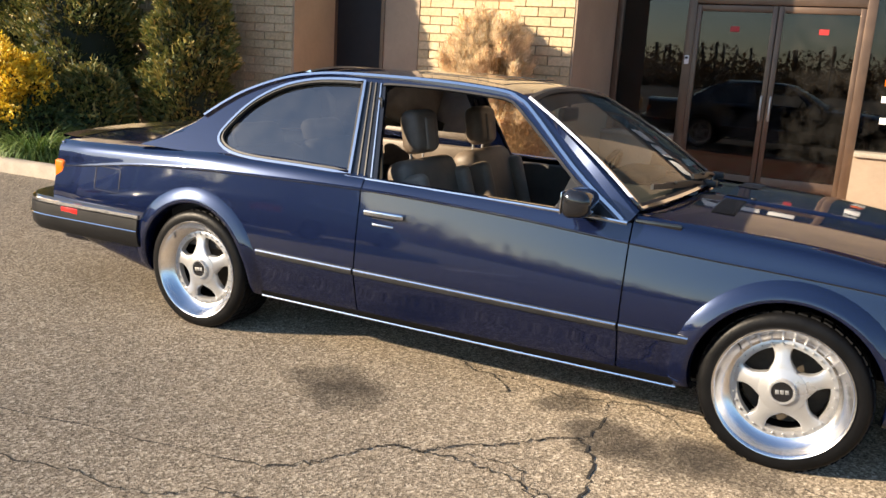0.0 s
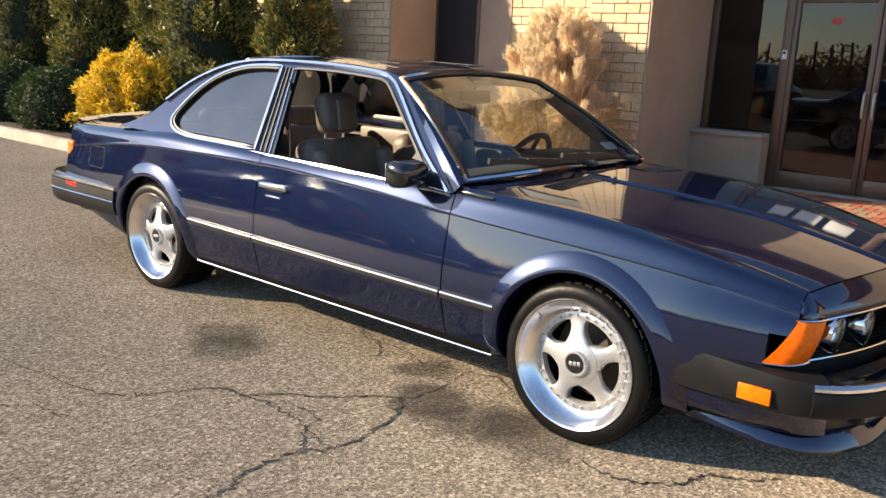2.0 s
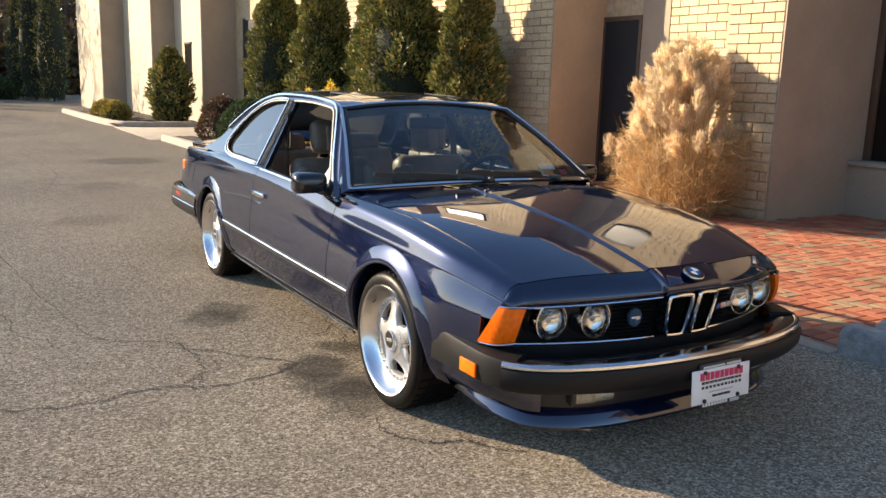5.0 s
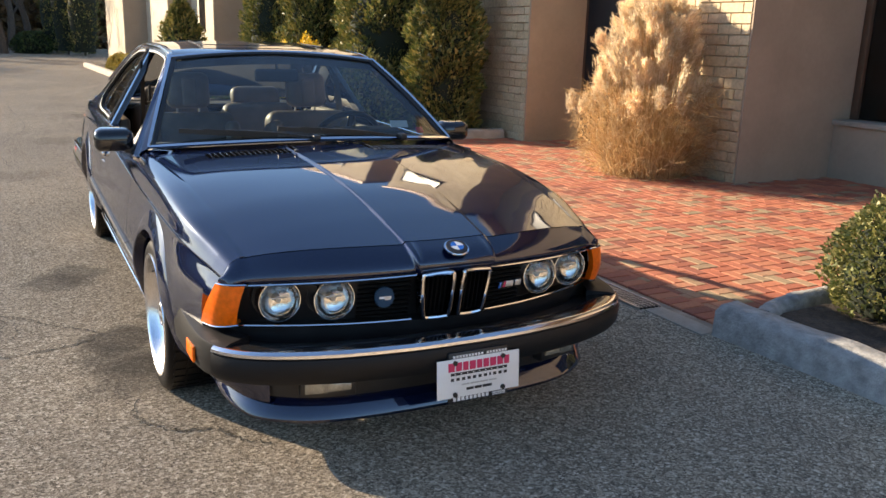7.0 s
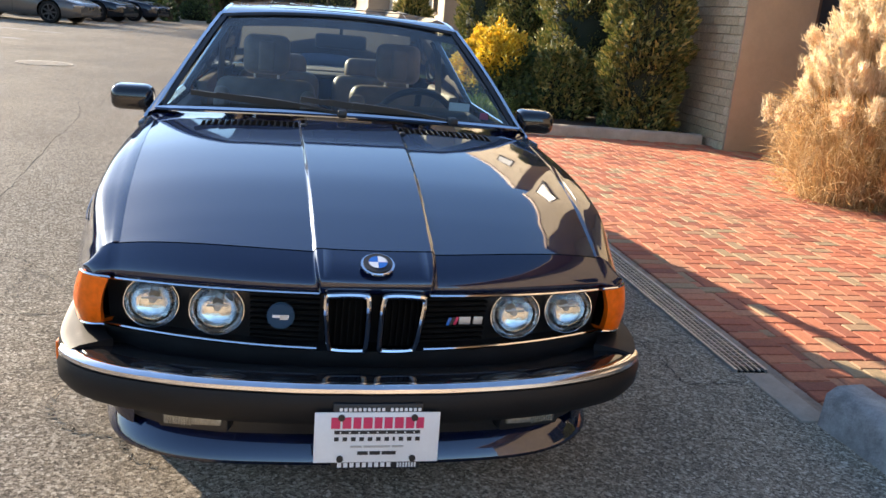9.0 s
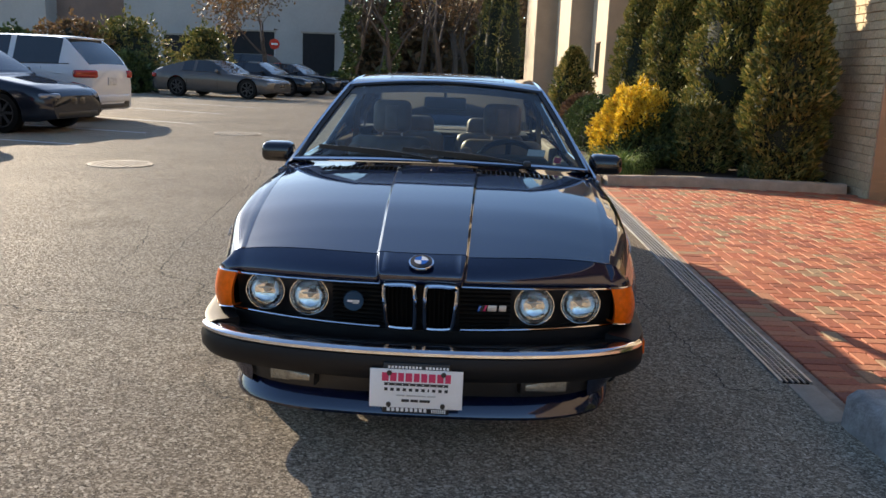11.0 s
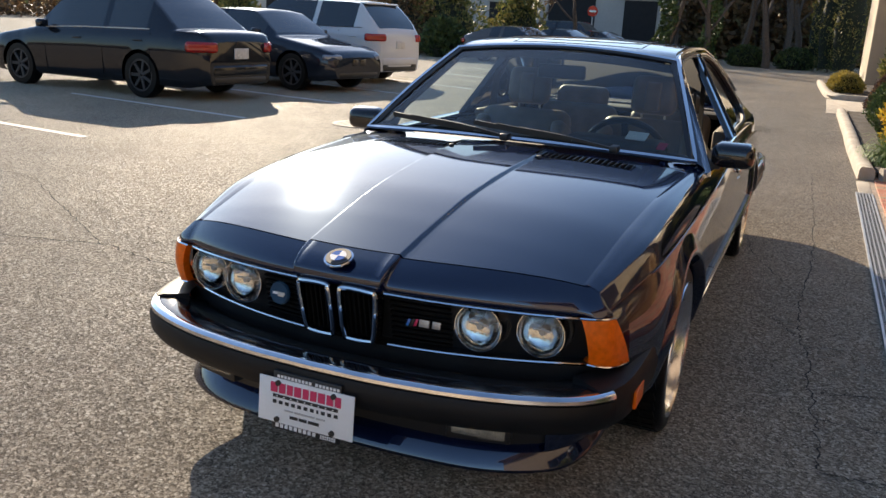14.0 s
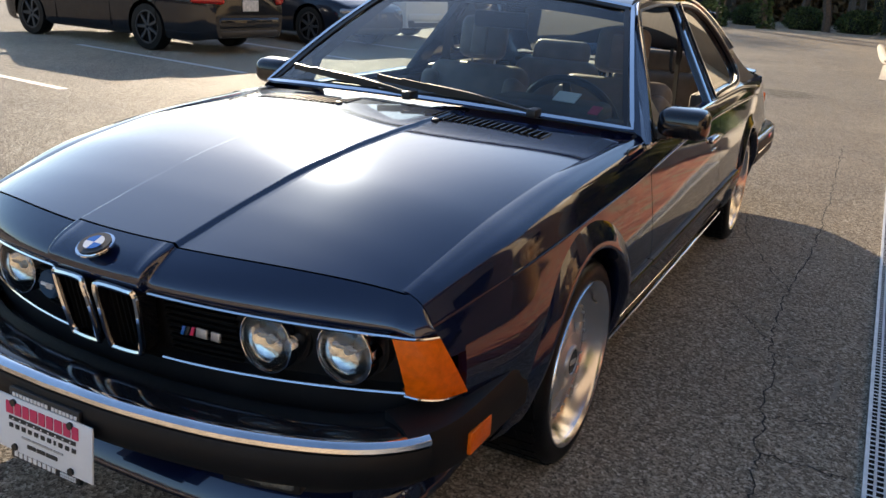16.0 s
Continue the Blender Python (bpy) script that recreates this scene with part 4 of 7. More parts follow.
# cheeks that carry the nose on to fender and lamp, in one sheet with it
def cheek(sgn):
    inner = nose_row(sgn * 0.635)[:13]
    edge = [Vector((2.0, sgn * v, z)) for v, z in section(1.998)[35:]][::-1]
    out = []
    for j in range(1, 13):
        t = j / 12
        i = min(len(edge) - 2, int(t * 10))
        a = edge[i].lerp(edge[i + 1], t * 10 - i)
        b = inner[-1].lerp(Vector((2.0, sgn * 0.712, 0.589)), t) + Vector((0.018, sgn * 0.01, 0)) * math.sin(math.pi * t)
        row = []
        for k in range(13):
            q = k / 12
            p = a.lerp(b, q) + Vector((0.012, sgn * 0.006, 0.004)) * math.sin(math.pi * q) * t
            w = min(1.0, t * 1.6)
            row.append((inner[k] + (a - inner[0]).lerp(b - inner[-1], q)).lerp(p, w * w * (3 - 2 * w)))
        row.append(row[-1] + Vector((-0.012, 0, -0.004)))
        row.append(row[-1] + Vector((-0.04, 0, -0.003)))
        out.append(row)
    return out


rows = cheek(-1)[::-1] + rows + cheek(1)
mesh_obj("nose_panel", *grid_mesh(rows), PAINT, car, smooth=50)

# grille face and its slats
rows = [[tuple(grille_top(v).lerp(grille_bot(v), t) - Vector((0.05, 0, 0))) for t in (0, 0.5, 1)] for v in np.linspace(-0.665, 0.665, 41)]
grille = mesh_obj("grille", *grid_mesh(rows), BLACK, car, "black slatted grille panel")
for t in (0.14, 0.24, 0.34, 0.44, 0.54, 0.64, 0.74, 0.84, 0.93):
    for a, b in ((-0.3, -0.13), (0.13, 0.3)):
        V, F = sweep([grille_top(v).lerp(grille_bot(v), t) - Vector((0.04, 0, 0)) for v in np.linspace(a, b, 14)], rect(0.012, 0.005))
        mesh_obj("slat", V, F, DARK, grille)
for a, b in ((-0.665, -0.135), (0.135, 0.665)):
    V, F = sweep([grille_top(v) + Vector((0.002, 0, -0.004)) for v in np.linspace(a, b, 20)], ring(0.004, 6))
    mesh_obj("grille_chrome", V, F, CHROME, grille)
    V, F = sweep([grille_bot(v) + Vector((0.002, 0, 0.002)) for v in np.linspace(a, b, 20)], ring(0.004, 6))
    mesh_obj("grille_chrome", V, F, CHROME, grille)
# painted panel between grille and bumper
rows = [[tuple(grille_bot(v) + Vector((-0.05, 0, 0.002))), tuple(grille_bot(v) + Vector((-0.004, 0, -0.006))), tuple(grille_bot(v) + Vector((-0.006, 0, -0.03))), tuple(grille_bot(v) + Vector((-0.02, 0, -0.1)))] for v in np.linspace(-0.69, 0.69, 41)]
mesh_obj("front_panel", *grid_mesh(rows), BLACK, car)
# twin upright grilles
for s in (-1, 1):
    out = [(2.208, s * 0.018, 0.597), (2.206, s * 0.03, 0.611), (2.202, s * 0.1, 0.609), (2.196, s * 0.119, 0.597), (2.182, s * 0.114, 0.52), (2.172, s * 0.106, 0.468), (2.17, s * 0.092, 0.456), (2.172, s * 0.03, 0.455), (2.177, s * 0.018, 0.466), (2.192, s * 0.016, 0.53)]
    P = spline([Vector(p) + Vector((0.018, 0, 0)) for p in out], 4, closed=True)
    V, F = sweep(P, ring(0.0075, 8), up=(1, 0, 0), closed=True)
    kid = mesh_obj("kidney_grille", V, F, CHROME, car, "chrome framed upright grille")
    sides = merge(grid_mesh([[p, p - Vector((0.05, 0, 0))] for p in P + P[:1]]))
    mesh_obj("kidney_wall", *sides, BLACK_GLOSS, kid)
    mesh_obj("kidney_back", [p - Vector((0.035, 0, 0)) for p in P], [tuple(range(len(P)))], DARK, kid, smooth=0)
    for k in range(6):
        y = s * (0.03 + 0.0155 * k)
        V, F = sweep([(2.19, y, 0.592), (2.165, y, 0.465)], rect(0.004, 0.02), up=(1, 0, 0))
        mesh_obj("slat", V, F, DARK, kid)


# round lamps
FOG = plain("fog_lamp_lens", (0.32, 0.31, 0.27), 0.16, 0.5, 0.3, 40.0, 0.25, 220.0, coat=0.6)
LAMP_GLASS = make_glass("lamp_cover_glass", (0.93, 0.95, 0.97), 0.96)
BOWL = plain("lamp_reflector", (0.82, 0.8, 0.76), 0.05, 1.0, 0.2, 45.0, 0.1, 70.0)


def bowl_rows(prof, n=28):
    return [[(x, q * math.cos(a), q * math.sin(a)) for x, q in prof] for a in np.linspace(0, 2 * math.pi, n + 1)]


for sgn in (-1, 1):
    for v, u, r in ((0.5405, 2.07, 0.0645), (0.38, 2.117, 0.0645)):
        e = empty("headlamp", (u, sgn * v, 0.531))
        e.parent = car
        tagged(e, "round chrome-rimmed headlamp")
        mesh_obj("rim", *grid_mesh(bowl_rows(((-0.05, r * 1.045), (0.0, r * 1.045), (0.004, r * 1.035), (0.004, r * 1.01), (0.0, r)))), CHROME, e)
        mesh_obj("reflector", *grid_mesh(bowl_rows([(-0.03 * math.cos(q * math.pi / 2) - 0.002, r * math.sin(q * math.pi / 2)) for q in (0.02, 0.2, 0.4, 0.6, 0.8, 1.0)])), BOWL, e)
        part("bulb_cap", cyl_bm(0.011, 0.014, (-0.014, 0, 0), "X", 14, r2=0.008, bevel=0.002), STEEL, e)
        part("filament_bar", box_bm((0.006, 0.05, 0.005), (-0.006, 0, 0.008), 0.001), STEEL, e)
        cover = mesh_obj("lens", *grid_mesh(bowl_rows([(0.016 * math.cos(q * math.pi / 2), r * math.sin(q * math.pi / 2)) for q in (0.02, 0.25, 0.5, 0.75, 1.0)])), LAMP_GLASS, e)
        outward(cover, (-0.3, 0, 0))
        cover.visible_shadow = False
        part("bucket", cyl_bm(r * 1.12, 0.06, (-0.085, 0, 0), "X", 24), BLACK, e)
    # amber corner lamp that wraps onto the fender
    top = [Vector((2.058, sgn * 0.635, 0.587)), Vector((2.046, sgn * 0.672, 0.587)), Vector((2.028, sgn * 0.698, 0.587)), Vector((2.002, sgn * 0.714, 0.586))]
    bot = [Vector((2.03, sgn * 0.658, 0.459)), Vector((2.018, sgn * 0.692, 0.455)), Vector((1.985, sgn * 0.722, 0.45)), Vector((1.922, sgn * 0.745, 0.447))]
    T, Bt = spline(top, 4), spline(bot, 4)
    ctr = Vector((1.95, sgn * 0.62, 0.5))
    rows = [[t.lerp(b, k / 6) + Vector((0.003, sgn * 0.008, 0)) + Vector((0.008, sgn * 0.008, 0)) * math.sin(math.pi * k / 6) for k in range(7)] for t, b in zip(T, Bt)]
    rows = [[r[0] - Vector((0.02, sgn * 0.02, 0))] + r + [r[-1] - Vector((0.02, sgn * 0.02, 0))] for r in rows]
    rows = [[p - Vector((0.03, 0, 0)) for p in rows[0]]] + rows + [[p - Vector((0.0, sgn * 0.03, 0)) for p in rows[-1]]]
    bm = bmesh.new()
    V, F = grid_mesh(rows)
    vv = [bm.verts.new(v) for v in V]
    for f in F:
        bm.faces.new([vv[i] for i in f])
    bmesh.ops.recalc_face_normals(bm, faces=bm.faces)
    part("corner_lamp", bm, AMBER, car, "amber ribbed corner lamp")
    V, F = sweep([p + Vector((0.004, sgn * 0.004, 0.003)) for p in T], ring(0.0035, 6))
    mesh_obj("lamp_chrome", V, F, CHROME, car)
    V, F = sweep([p + Vector((0.004, sgn * 0.004, -0.003)) for p in Bt], ring(0.0035, 6))
    mesh_obj("lamp_chrome", V, F, CHROME, car)
# badges: plain shapes
def disc_badge(name, at, r, ring_mat, face_mats, tilt, parent=car):
    e = empty(name, at)
    e.matrix_basis = pose(*at, 0, tilt, 0)
    e.parent = parent
    part("rim", cyl_bm(r, 0.008, (0, 0, 0), "Z", 28, bevel=0.002), ring_mat, e)
    part("face", cyl_bm(r * 0.86, 0.002, (0, 0, 0.0055), "Z", 28), face_mats[0], e)
    for k, mt in enumerate(face_mats[1:]):
        a0 = k * math.pi / 2
        pts = [(0, 0, 0.0085)] + [(r * 0.55 * math.cos(a0 + q * math.pi / 16), r * 0.55 * math.sin(a0 + q * math.pi / 16), 0.0085) for q in range(9)]
        mesh_obj("quarter", pts, [tuple(range(10))], mt, e, smooth=0)
    return e


disc_badge("round_badge", (2.203, 0, 0.684), 0.041, CHROME, (INK, BLUE, WHITE, BLUE, WHITE), 22)
g = disc_badge("grille_badge", (2.15, -0.225, 0.53), 0.034, TEAL, (TEAL,), 84)
part("bar", box_bm((0.007, 0.04, 0.003), (0, 0, 0.008)), WHITE, g)
part("bar", box_bm((0.011, 0.02, 0.003), (0.003, 0.008, 0.0085)), STEEL, g)
e = empty("letter_badge", (2.155, 0.235, 0.525))
e.parent = car
for k, (w, mt) in enumerate(((0.008, BLUE), (0.008, INK), (0.008, PINK), (0.03, STEEL), (0.024, STEEL))):
    bm = box_bm((0.005, w, 0.021), (0.004 - 0.003 * k, -0.04 + (0, 0.01, 0.02, 0.043, 0.078)[k], 0), 0.001)
    for v in bm.verts:
        v.co.y += v.co.z * 0.35 * (1 if k < 3 else 0.25)
    part("bar", bm, mt, e)

# ---- bumpers ----
PLAN = spline([(2.335, 0, 0), (2.325, 0.2, 0), (2.285, 0.42, 0), (2.215, 0.6, 0), (2.135, 0.705, 0), (2.035, 0.76, 0), (1.9, 0.78, 0), (1.655, 0.795, 0)], 5)


def bumper_loft(plan, sec_of, mat, name, parent, smooth=35):
    full = [Vector((p.x, -p.y, 0)) for p in plan[::-1]][:-1] + plan
    rows = []
    for i, p in enumerate(full):
        t = (full[min(i + 1, len(full) - 1)] - full[max(i - 1, 0)]).normalized()
        nrm = Vector((t.y, -t.x, 0))
        rows.append([p + nrm * d + Vector((0, 0, z)) for d, z in sec_of(p)])
    V, F = grid_mesh(rows)
    k = len(rows[0])
    F += [tuple(range(k)), tuple(range((len(rows) - 1) * k, len(rows) * k))]
    bm = bmesh.new()
    vv = [bm.verts.new(v) for v in V]
    for f in F:
        try:
            bm.faces.new([vv[i] for i in f])
        except ValueError:
            pass
    bmesh.ops.recalc_face_normals(bm, faces=bm.faces)
    return part(name, bm, mat, parent, "", smooth)


def zdrop(p):
    """The front bumper's line sinks a little towards its ends."""
    return -0.016 * (abs(p.y) / 0.8) ** 2


CORNER = [p for p in PLAN if p.x > 2.06]
SIDE = [p for p in PLAN if p.x < 2.12]
BUMPER_TOP = plain("bumper_top_metal", (0.03, 0.03, 0.033), 0.1, 0.6, 0.1)
f_bumper = bumper_loft(CORNER, lambda p: [(-0.16, 0.405 + zdrop(p)), (-0.06, 0.43 + zdrop(p)), (-0.02, 0.433 + zdrop(p)), (0.0, 0.428 + zdrop(p))], BUMPER_TOP, "front_bumper", car)
bumper_loft(CORNER, lambda p: [(-0.01, 0.4325 + zdrop(p)), (0.0, 0.435 + zdrop(p)), (0.009, 0.433 + zdrop(p)), (0.0165, 0.426 + zdrop(p)), (0.018, 0.417 + zdrop(p)), (0.01, 0.411 + zdrop(p))], plain("bumper_bright_strip", (0.75, 0.75, 0.77), 0.14, 1.0, 0.1), "chrome_strip", f_bumper)
bumper_loft(CORNER, lambda p: [(0.0, 0.412 + zdrop(p)), (0.016, 0.41 + zdrop(p)), (0.022, 0.392 + zdrop(p)), (0.019, 0.352 + zdrop(p)), (0.004, 0.33 + zdrop(p)), (-0.05, 0.32 + zdrop(p)), (-0.16, 0.32 + zdrop(p))], BUMPER_BLACK, "rubber_face", f_bumper)


def bumper_side(sgn):
    """The rubber end of the bumper that runs back along the fender, set a little behind the front piece."""
    rows = []
    for i, p in enumerate(SIDE):
        t = (SIDE[min(i + 1, len(SIDE) - 1)] - SIDE[max(i - 1, 0)]).normalized()
        n = Vector((t.y, -t.x, 0)) * -1
        n = n if n.y > 0 else -n
        k = max(0.0, min(1.0, (p.x - 1.655) / 0.3))
        up = 0.028 * max(0.0, (2.05 - p.x) / 0.4)
        out = 0.008 * k
        sec = [(-0.09 * k - 0.012, 0.428 + up), (-0.02, 0.428 + up), (out - 0.004, 0.422 + up), (out, 0.41 + up), (out + 0.003, 0.36 + up * 0.5), (out - 0.004, 0.318), (-0.02, 0.306), (-0.09 * k - 0.012, 0.306)]
        rows.append([Vector((p.x + n.x * d, sgn * (p.y + n.y * d), z)) for d, z in sec])
    V, F = grid_mesh(rows)
    k = len(rows[0])
    F += [tuple(range(k)), tuple(range((len(rows) - 1) * k, len(rows) * k))]
    bm = bmesh.new()
    vv = [bm.verts.new(v) for v in V]
    for f in F:
        bm.faces.new([vv[i] for i in f])
    bmesh.ops.recalc_face_normals(bm, faces=bm.faces)
    part("bumper_end", bm, BUMPER_BLACK, f_bumper, "charcoal rubber bumper end", 40)


tip = lambda p: max(0.1, min(1.0, (p.x - 1.68) / 0.2))
VAL = spline([(2.195, 0, 0), (2.19, 0.2, 0), (2.168, 0.4, 0), (2.115, 0.535, 0), (2.03, 0.625, 0), (1.9, 0.665, 0), (1.69, 0.69, 0)], 5)
bumper_loft(VAL, lambda p: [(-0.08, 0.36), (0.0, 0.345), (0.004, 0.29), (-0.006, 0.225), (-0.04, 0.215)], BLACK, "valance", car)
for sgn in (-1, 1):
    side = [p for p in VAL if p.x < 2.1]
    rows = []
    for p in side:
        k = max(0.0, min(1.0, (2.1 - p.x) / 0.2))
        n = Vector((0.75 * (1 - k), 1.0, 0)).normalized()
        rows.append([Vector((p.x + n.x * d, sgn * (p.y + n.y * d), z)) for d, z in ((0.078 * k, 0.33), (0.078 * k, 0.3), (0.066 * k + 0.004, 0.265), (0.045 * k + 0.004, 0.235), (0.01, 0.21))])
    outward(mesh_obj("front_apron", *grid_mesh(rows), PAINT, car, smooth=50), (1.6, 0, 0.25))
rise = lambda p: 0.035 * max(0.0, min(1.0, (2.05 - p.x) / 0.35))
bumper_loft(VAL, lambda p: [(-0.07, 0.234 + rise(p)), (-0.03 * tip(p), 0.23 + rise(p)), (-0.01, 0.212 + rise(p)), (0.016 * tip(p), 0.172 + rise(p)), (0.02 * tip(p), 0.16 + rise(p)), (0.017 * tip(p), 0.15 + rise(p)), (0.004 * tip(p), 0.146 + rise(p)), (-0.05, 0.146 + rise(p))], PAINT, "front_spoiler", car)
for sgn in (-1, 1):
    e = empty("fog_lamp", (2.19, sgn * 0.425, 0.278))
    e.matrix_basis = pose(2.182, sgn * 0.425, 0.276, 0, 0, sgn * 14)
    e.parent = car
    part("housing", box_bm((0.05, 0.175, 0.066), (-0.012, 0, 0), 0.008), BLACK, e)
    bm = box_bm((0.01, 0.145, 0.042), (0.014, 0, 0), 0.005)
    for v in bm.verts:
        if v.co.y * sgn < 0:
            v.co.z = v.co.z * 0.55
    part("lens", bm, FOG, e)
    for k in range(9):
        part("lens_rib", box_bm((0.003, 0.003, 0.034), (0.0195, sgn * (0.004 + 0.007 * k), 0)), FOG, e)
    part("side_marker", box_bm((0.1, 0.01, 0.05), (1.927, sgn * 0.788, 0.358), 0.003), AMBER, f_bumper)
    bumper_side(sgn)
RPLAN = spline([(-2.58, 0, 0), (-2.575, 0.3, 0), (-2.555, 0.55, 0), (-2.505, 0.7, 0), (-2.42, 0.775, 0), (-2.3, 0.8, 0), (-1.95, 0.8, 0), (-1.665, 0.797, 0)], 5)


def rear_loft(sec_of, mat, name, parent):
    full = [Vector((p.x, -p.y, 0)) for p in RPLAN[::-1]][:-1] + RPLAN
    rows = []
    for i, p in enumerate(full):
        t = (full[min(i + 1, len(full) - 1)] - full[max(i - 1, 0)]).normalized()
        nrm = Vector((-t.y, t.x, 0))
        rows.append([p + nrm * d + Vector((0, 0, z)) for d, z in sec_of(p)])
    V, F = grid_mesh(rows)
    k = len(rows[0])
    F += [tuple(range(k)), tuple(range((len(rows) - 1) * k, len(rows) * k))]
    bm = bmesh.new()
    vv = [bm.verts.new(v) for v in V]
    for f in F:
        try:
            bm.faces.new([vv[i] for i in f])
        except ValueError:
            pass
    bmesh.ops.recalc_face_normals(bm, faces=bm.faces)
    return part(name, bm, mat, parent)


r_bumper = rear_loft(lambda p: [(-0.14, 0.515), (0.012, 0.512), (0.02, 0.5)], BLACK_GLOSS, "rear_bumper", car)
rear_loft(lambda p: [(0.015, 0.502), (0.03, 0.498), (0.03, 0.482), (0.015, 0.478)], CHROME, "chrome_strip", r_bumper)
rear_loft(lambda p: [(0.015, 0.48), (0.034, 0.476), (0.04, 0.42), (0.034, 0.36), (0.015, 0.335), (-0.14, 0.33)], BUMPER_BLACK, "rubber_face", r_bumper)
rear_loft(lambda p: [(0.036, 0.425), (0.044, 0.418), (0.036, 0.411)], CHROME, "lower_chrome", r_bumper)
rear_loft(lambda p: [(-0.1, 0.42), (-0.09, 0.4), (-0.12, 0.27), (-0.18, 0.25)], PAINT, "rear_valance", car)
for sgn in (-1, 1):
    part("side_marker", box_bm((0.12, 0.012, 0.05), (-2.13, sgn * 0.832, 0.452), 0.004), RED, r_bumper)
    part("tail_lamp", box_bm((0.06, 0.3, 0.14), (-2.325, sgn * 0.58, 0.63), 0.02, 3), RED, car)
    part("rear_turn_lamp", box_bm((0.075, 0.05, 0.14), (-2.3, sgn * 0.722, 0.63), 0.015, 3), AMBER, car)
part("tail_panel", box_bm((0.03, 1.42, 0.33), (-2.31, 0, 0.63), 0.01), PAINT, car)


# boot lid with spoiler
def boot_z(u, v):
    t = min(1.0, abs(v) / 0.66)
    return 0.87 + 0.04 * (u + 1.7) - (0.012 + 0.02 * t) * t * t


rows = [[(u, v, boot_z(u, v)) for u in np.linspace(-2.345, -1.62, 16)] for v in np.linspace(-0.655, 0.655, 25)]
mesh_obj("boot_lid", *grid_mesh(rows), PAINT, car)
rows = []
for v in np.linspace(-0.66, 0.66, 27):
    f = 1 - 0.25 * (abs(v) / 0.66) ** 4
    rows.append([(-2.24, v, boot_z(-2.24, v) + 0.002), (-2.3, v, boot_z(-2.3, v) + 0.005 * f), (-2.345, v, boot_z(-2.3, v) + 0.012 * f), (-2.362, v, boot_z(-2.3, v) + 0.013 * f), (-2.364, v, boot_z(-2.3, v) + 0.006 * f), (-2.35, v, boot_z(-2.35, v) - 0.006)])
mesh_obj("boot_spoiler", *grid_mesh(rows), BLACK_GLOSS, car)

# ---- greenhouse ----
K_IN = 0.24 / 0.39


def gh(u, z, sgn, out=0.0):
    """A point of the leaning side window plane at height z."""
    return Vector((u, sgn * (0.76 - K_IN * (z - 0.8) + out), z))


RAIL = curve1((-1.75, -1.5, -1.2, -0.9, -0.7, -0.26, 0.085, 0.213), (0.83, 0.92, 1.15, 1.236, 1.252, 1.25, 1.23, 1.2))
OUTER = [(-1.73, 0.835), (-1.5, 0.915), (-1.36, 1.035), (-1.2, 1.14), (-1.05, 1.198), (-0.9, 1.23), (-0.7, 1.247), (-0.26, 1.245), (0.085, 1.228), (0.2, 1.2), (0.3, 1.135), (0.5, 0.975), (0.715, 0.795), (0.66, 0.785), (-0.4, 0.812), (-1.2, 0.83)]
QUARTER = spline([(-0.5, 0.828, 0), (-0.8, 0.833, 0), (-1.06, 0.838, 0), (-1.2, 0.862, 0), (-1.262, 0.91, 0), (-1.235, 0.98, 0), (-1.15, 1.08, 0), (-1.02, 1.158, 0), (-0.86, 1.2, 0), (-0.7, 1.212, 0), (-0.585, 1.212, 0)], 4)
QUARTER = [(p.x, p.y) for p in QUARTER]
FRONT = [(-0.375, 0.822), (-0.415, 0.95), (-0.465, 1.12), (-0.487, 1.2), (-0.46, 1.207), (-0.2, 1.205), (0.05, 1.19), (0.115, 1.18), (0.17, 1.15), (0.4, 0.97), (0.6, 0.815), (0.62, 0.802)]



def framed(outer, holes, sgn, thick, mat, name, parent):
    """A flat leaning frame with openings, of some thickness."""
    from mathutils.geometry import tessellate_polygon
    loops = [[Vector((u, z, 0)) for u, z in L] for L in [outer] + holes]
    tri = tessellate_polygon(loops)
    flat = [p for L in loops for p in L]
    n = len(flat)
    V = [gh(p.x, p.y, sgn) for p in flat] + [gh(p.x, p.y, sgn, -thick) for p in flat]
    F = [tuple(t) for t in tri] + [tuple(i + n for i in t[::-1]) for t in tri]
    o = 0
    for L in loops:
        m = len(L)
        F += [(o + i, o + (i + 1) % m, n + o + (i + 1) % m, n + o + i) for i in range(m)]
        o += m
    bm = bmesh.new()
    vv = [bm.verts.new(v) for v in V]
    for f in F:
        try:
            bm.faces.new([vv[i] for i in f])
        except ValueError:
            pass
    bmesh.ops.recalc_face_normals(bm, faces=bm.faces)
    return part(name, bm, mat, parent, "", 30)


WS_T, WS_B = (0.2, 0.52, 1.19), (0.74, 0.72, 0.835)


def ws_point(t, s):
    """Windscreen: t across (-1 to 1), s from foot to top."""
    a = abs(t)
    foot = Vector((0.845 - 0.105 * a ** 2.2, t * 0.72, 0.862 - 0.027 * a ** 2))
    head = Vector((0.165 + 0.035 * a ** 2 - 0.0, t * 0.525, 1.226 - 0.034 * a ** 2))
    return foot.lerp(head, s) + Vector((0.02, 0, 0.02)) * math.sin(math.pi * s) * 0.6


def rw_point(t, s):
    """Rear window: s from top to foot."""
    a = abs(t)
    head = Vector((-0.98 + 0.06 * a ** 2, t * 0.46, 1.25 - 0.02 * a ** 2))
    foot = Vector((-1.70 + 0.1 * a ** 2, t * 0.58, 0.875 - 0.01 * a ** 2))
    return head.lerp(foot, s) + Vector((-0.03, 0, 0.03)) * math.sin(math.pi * s)


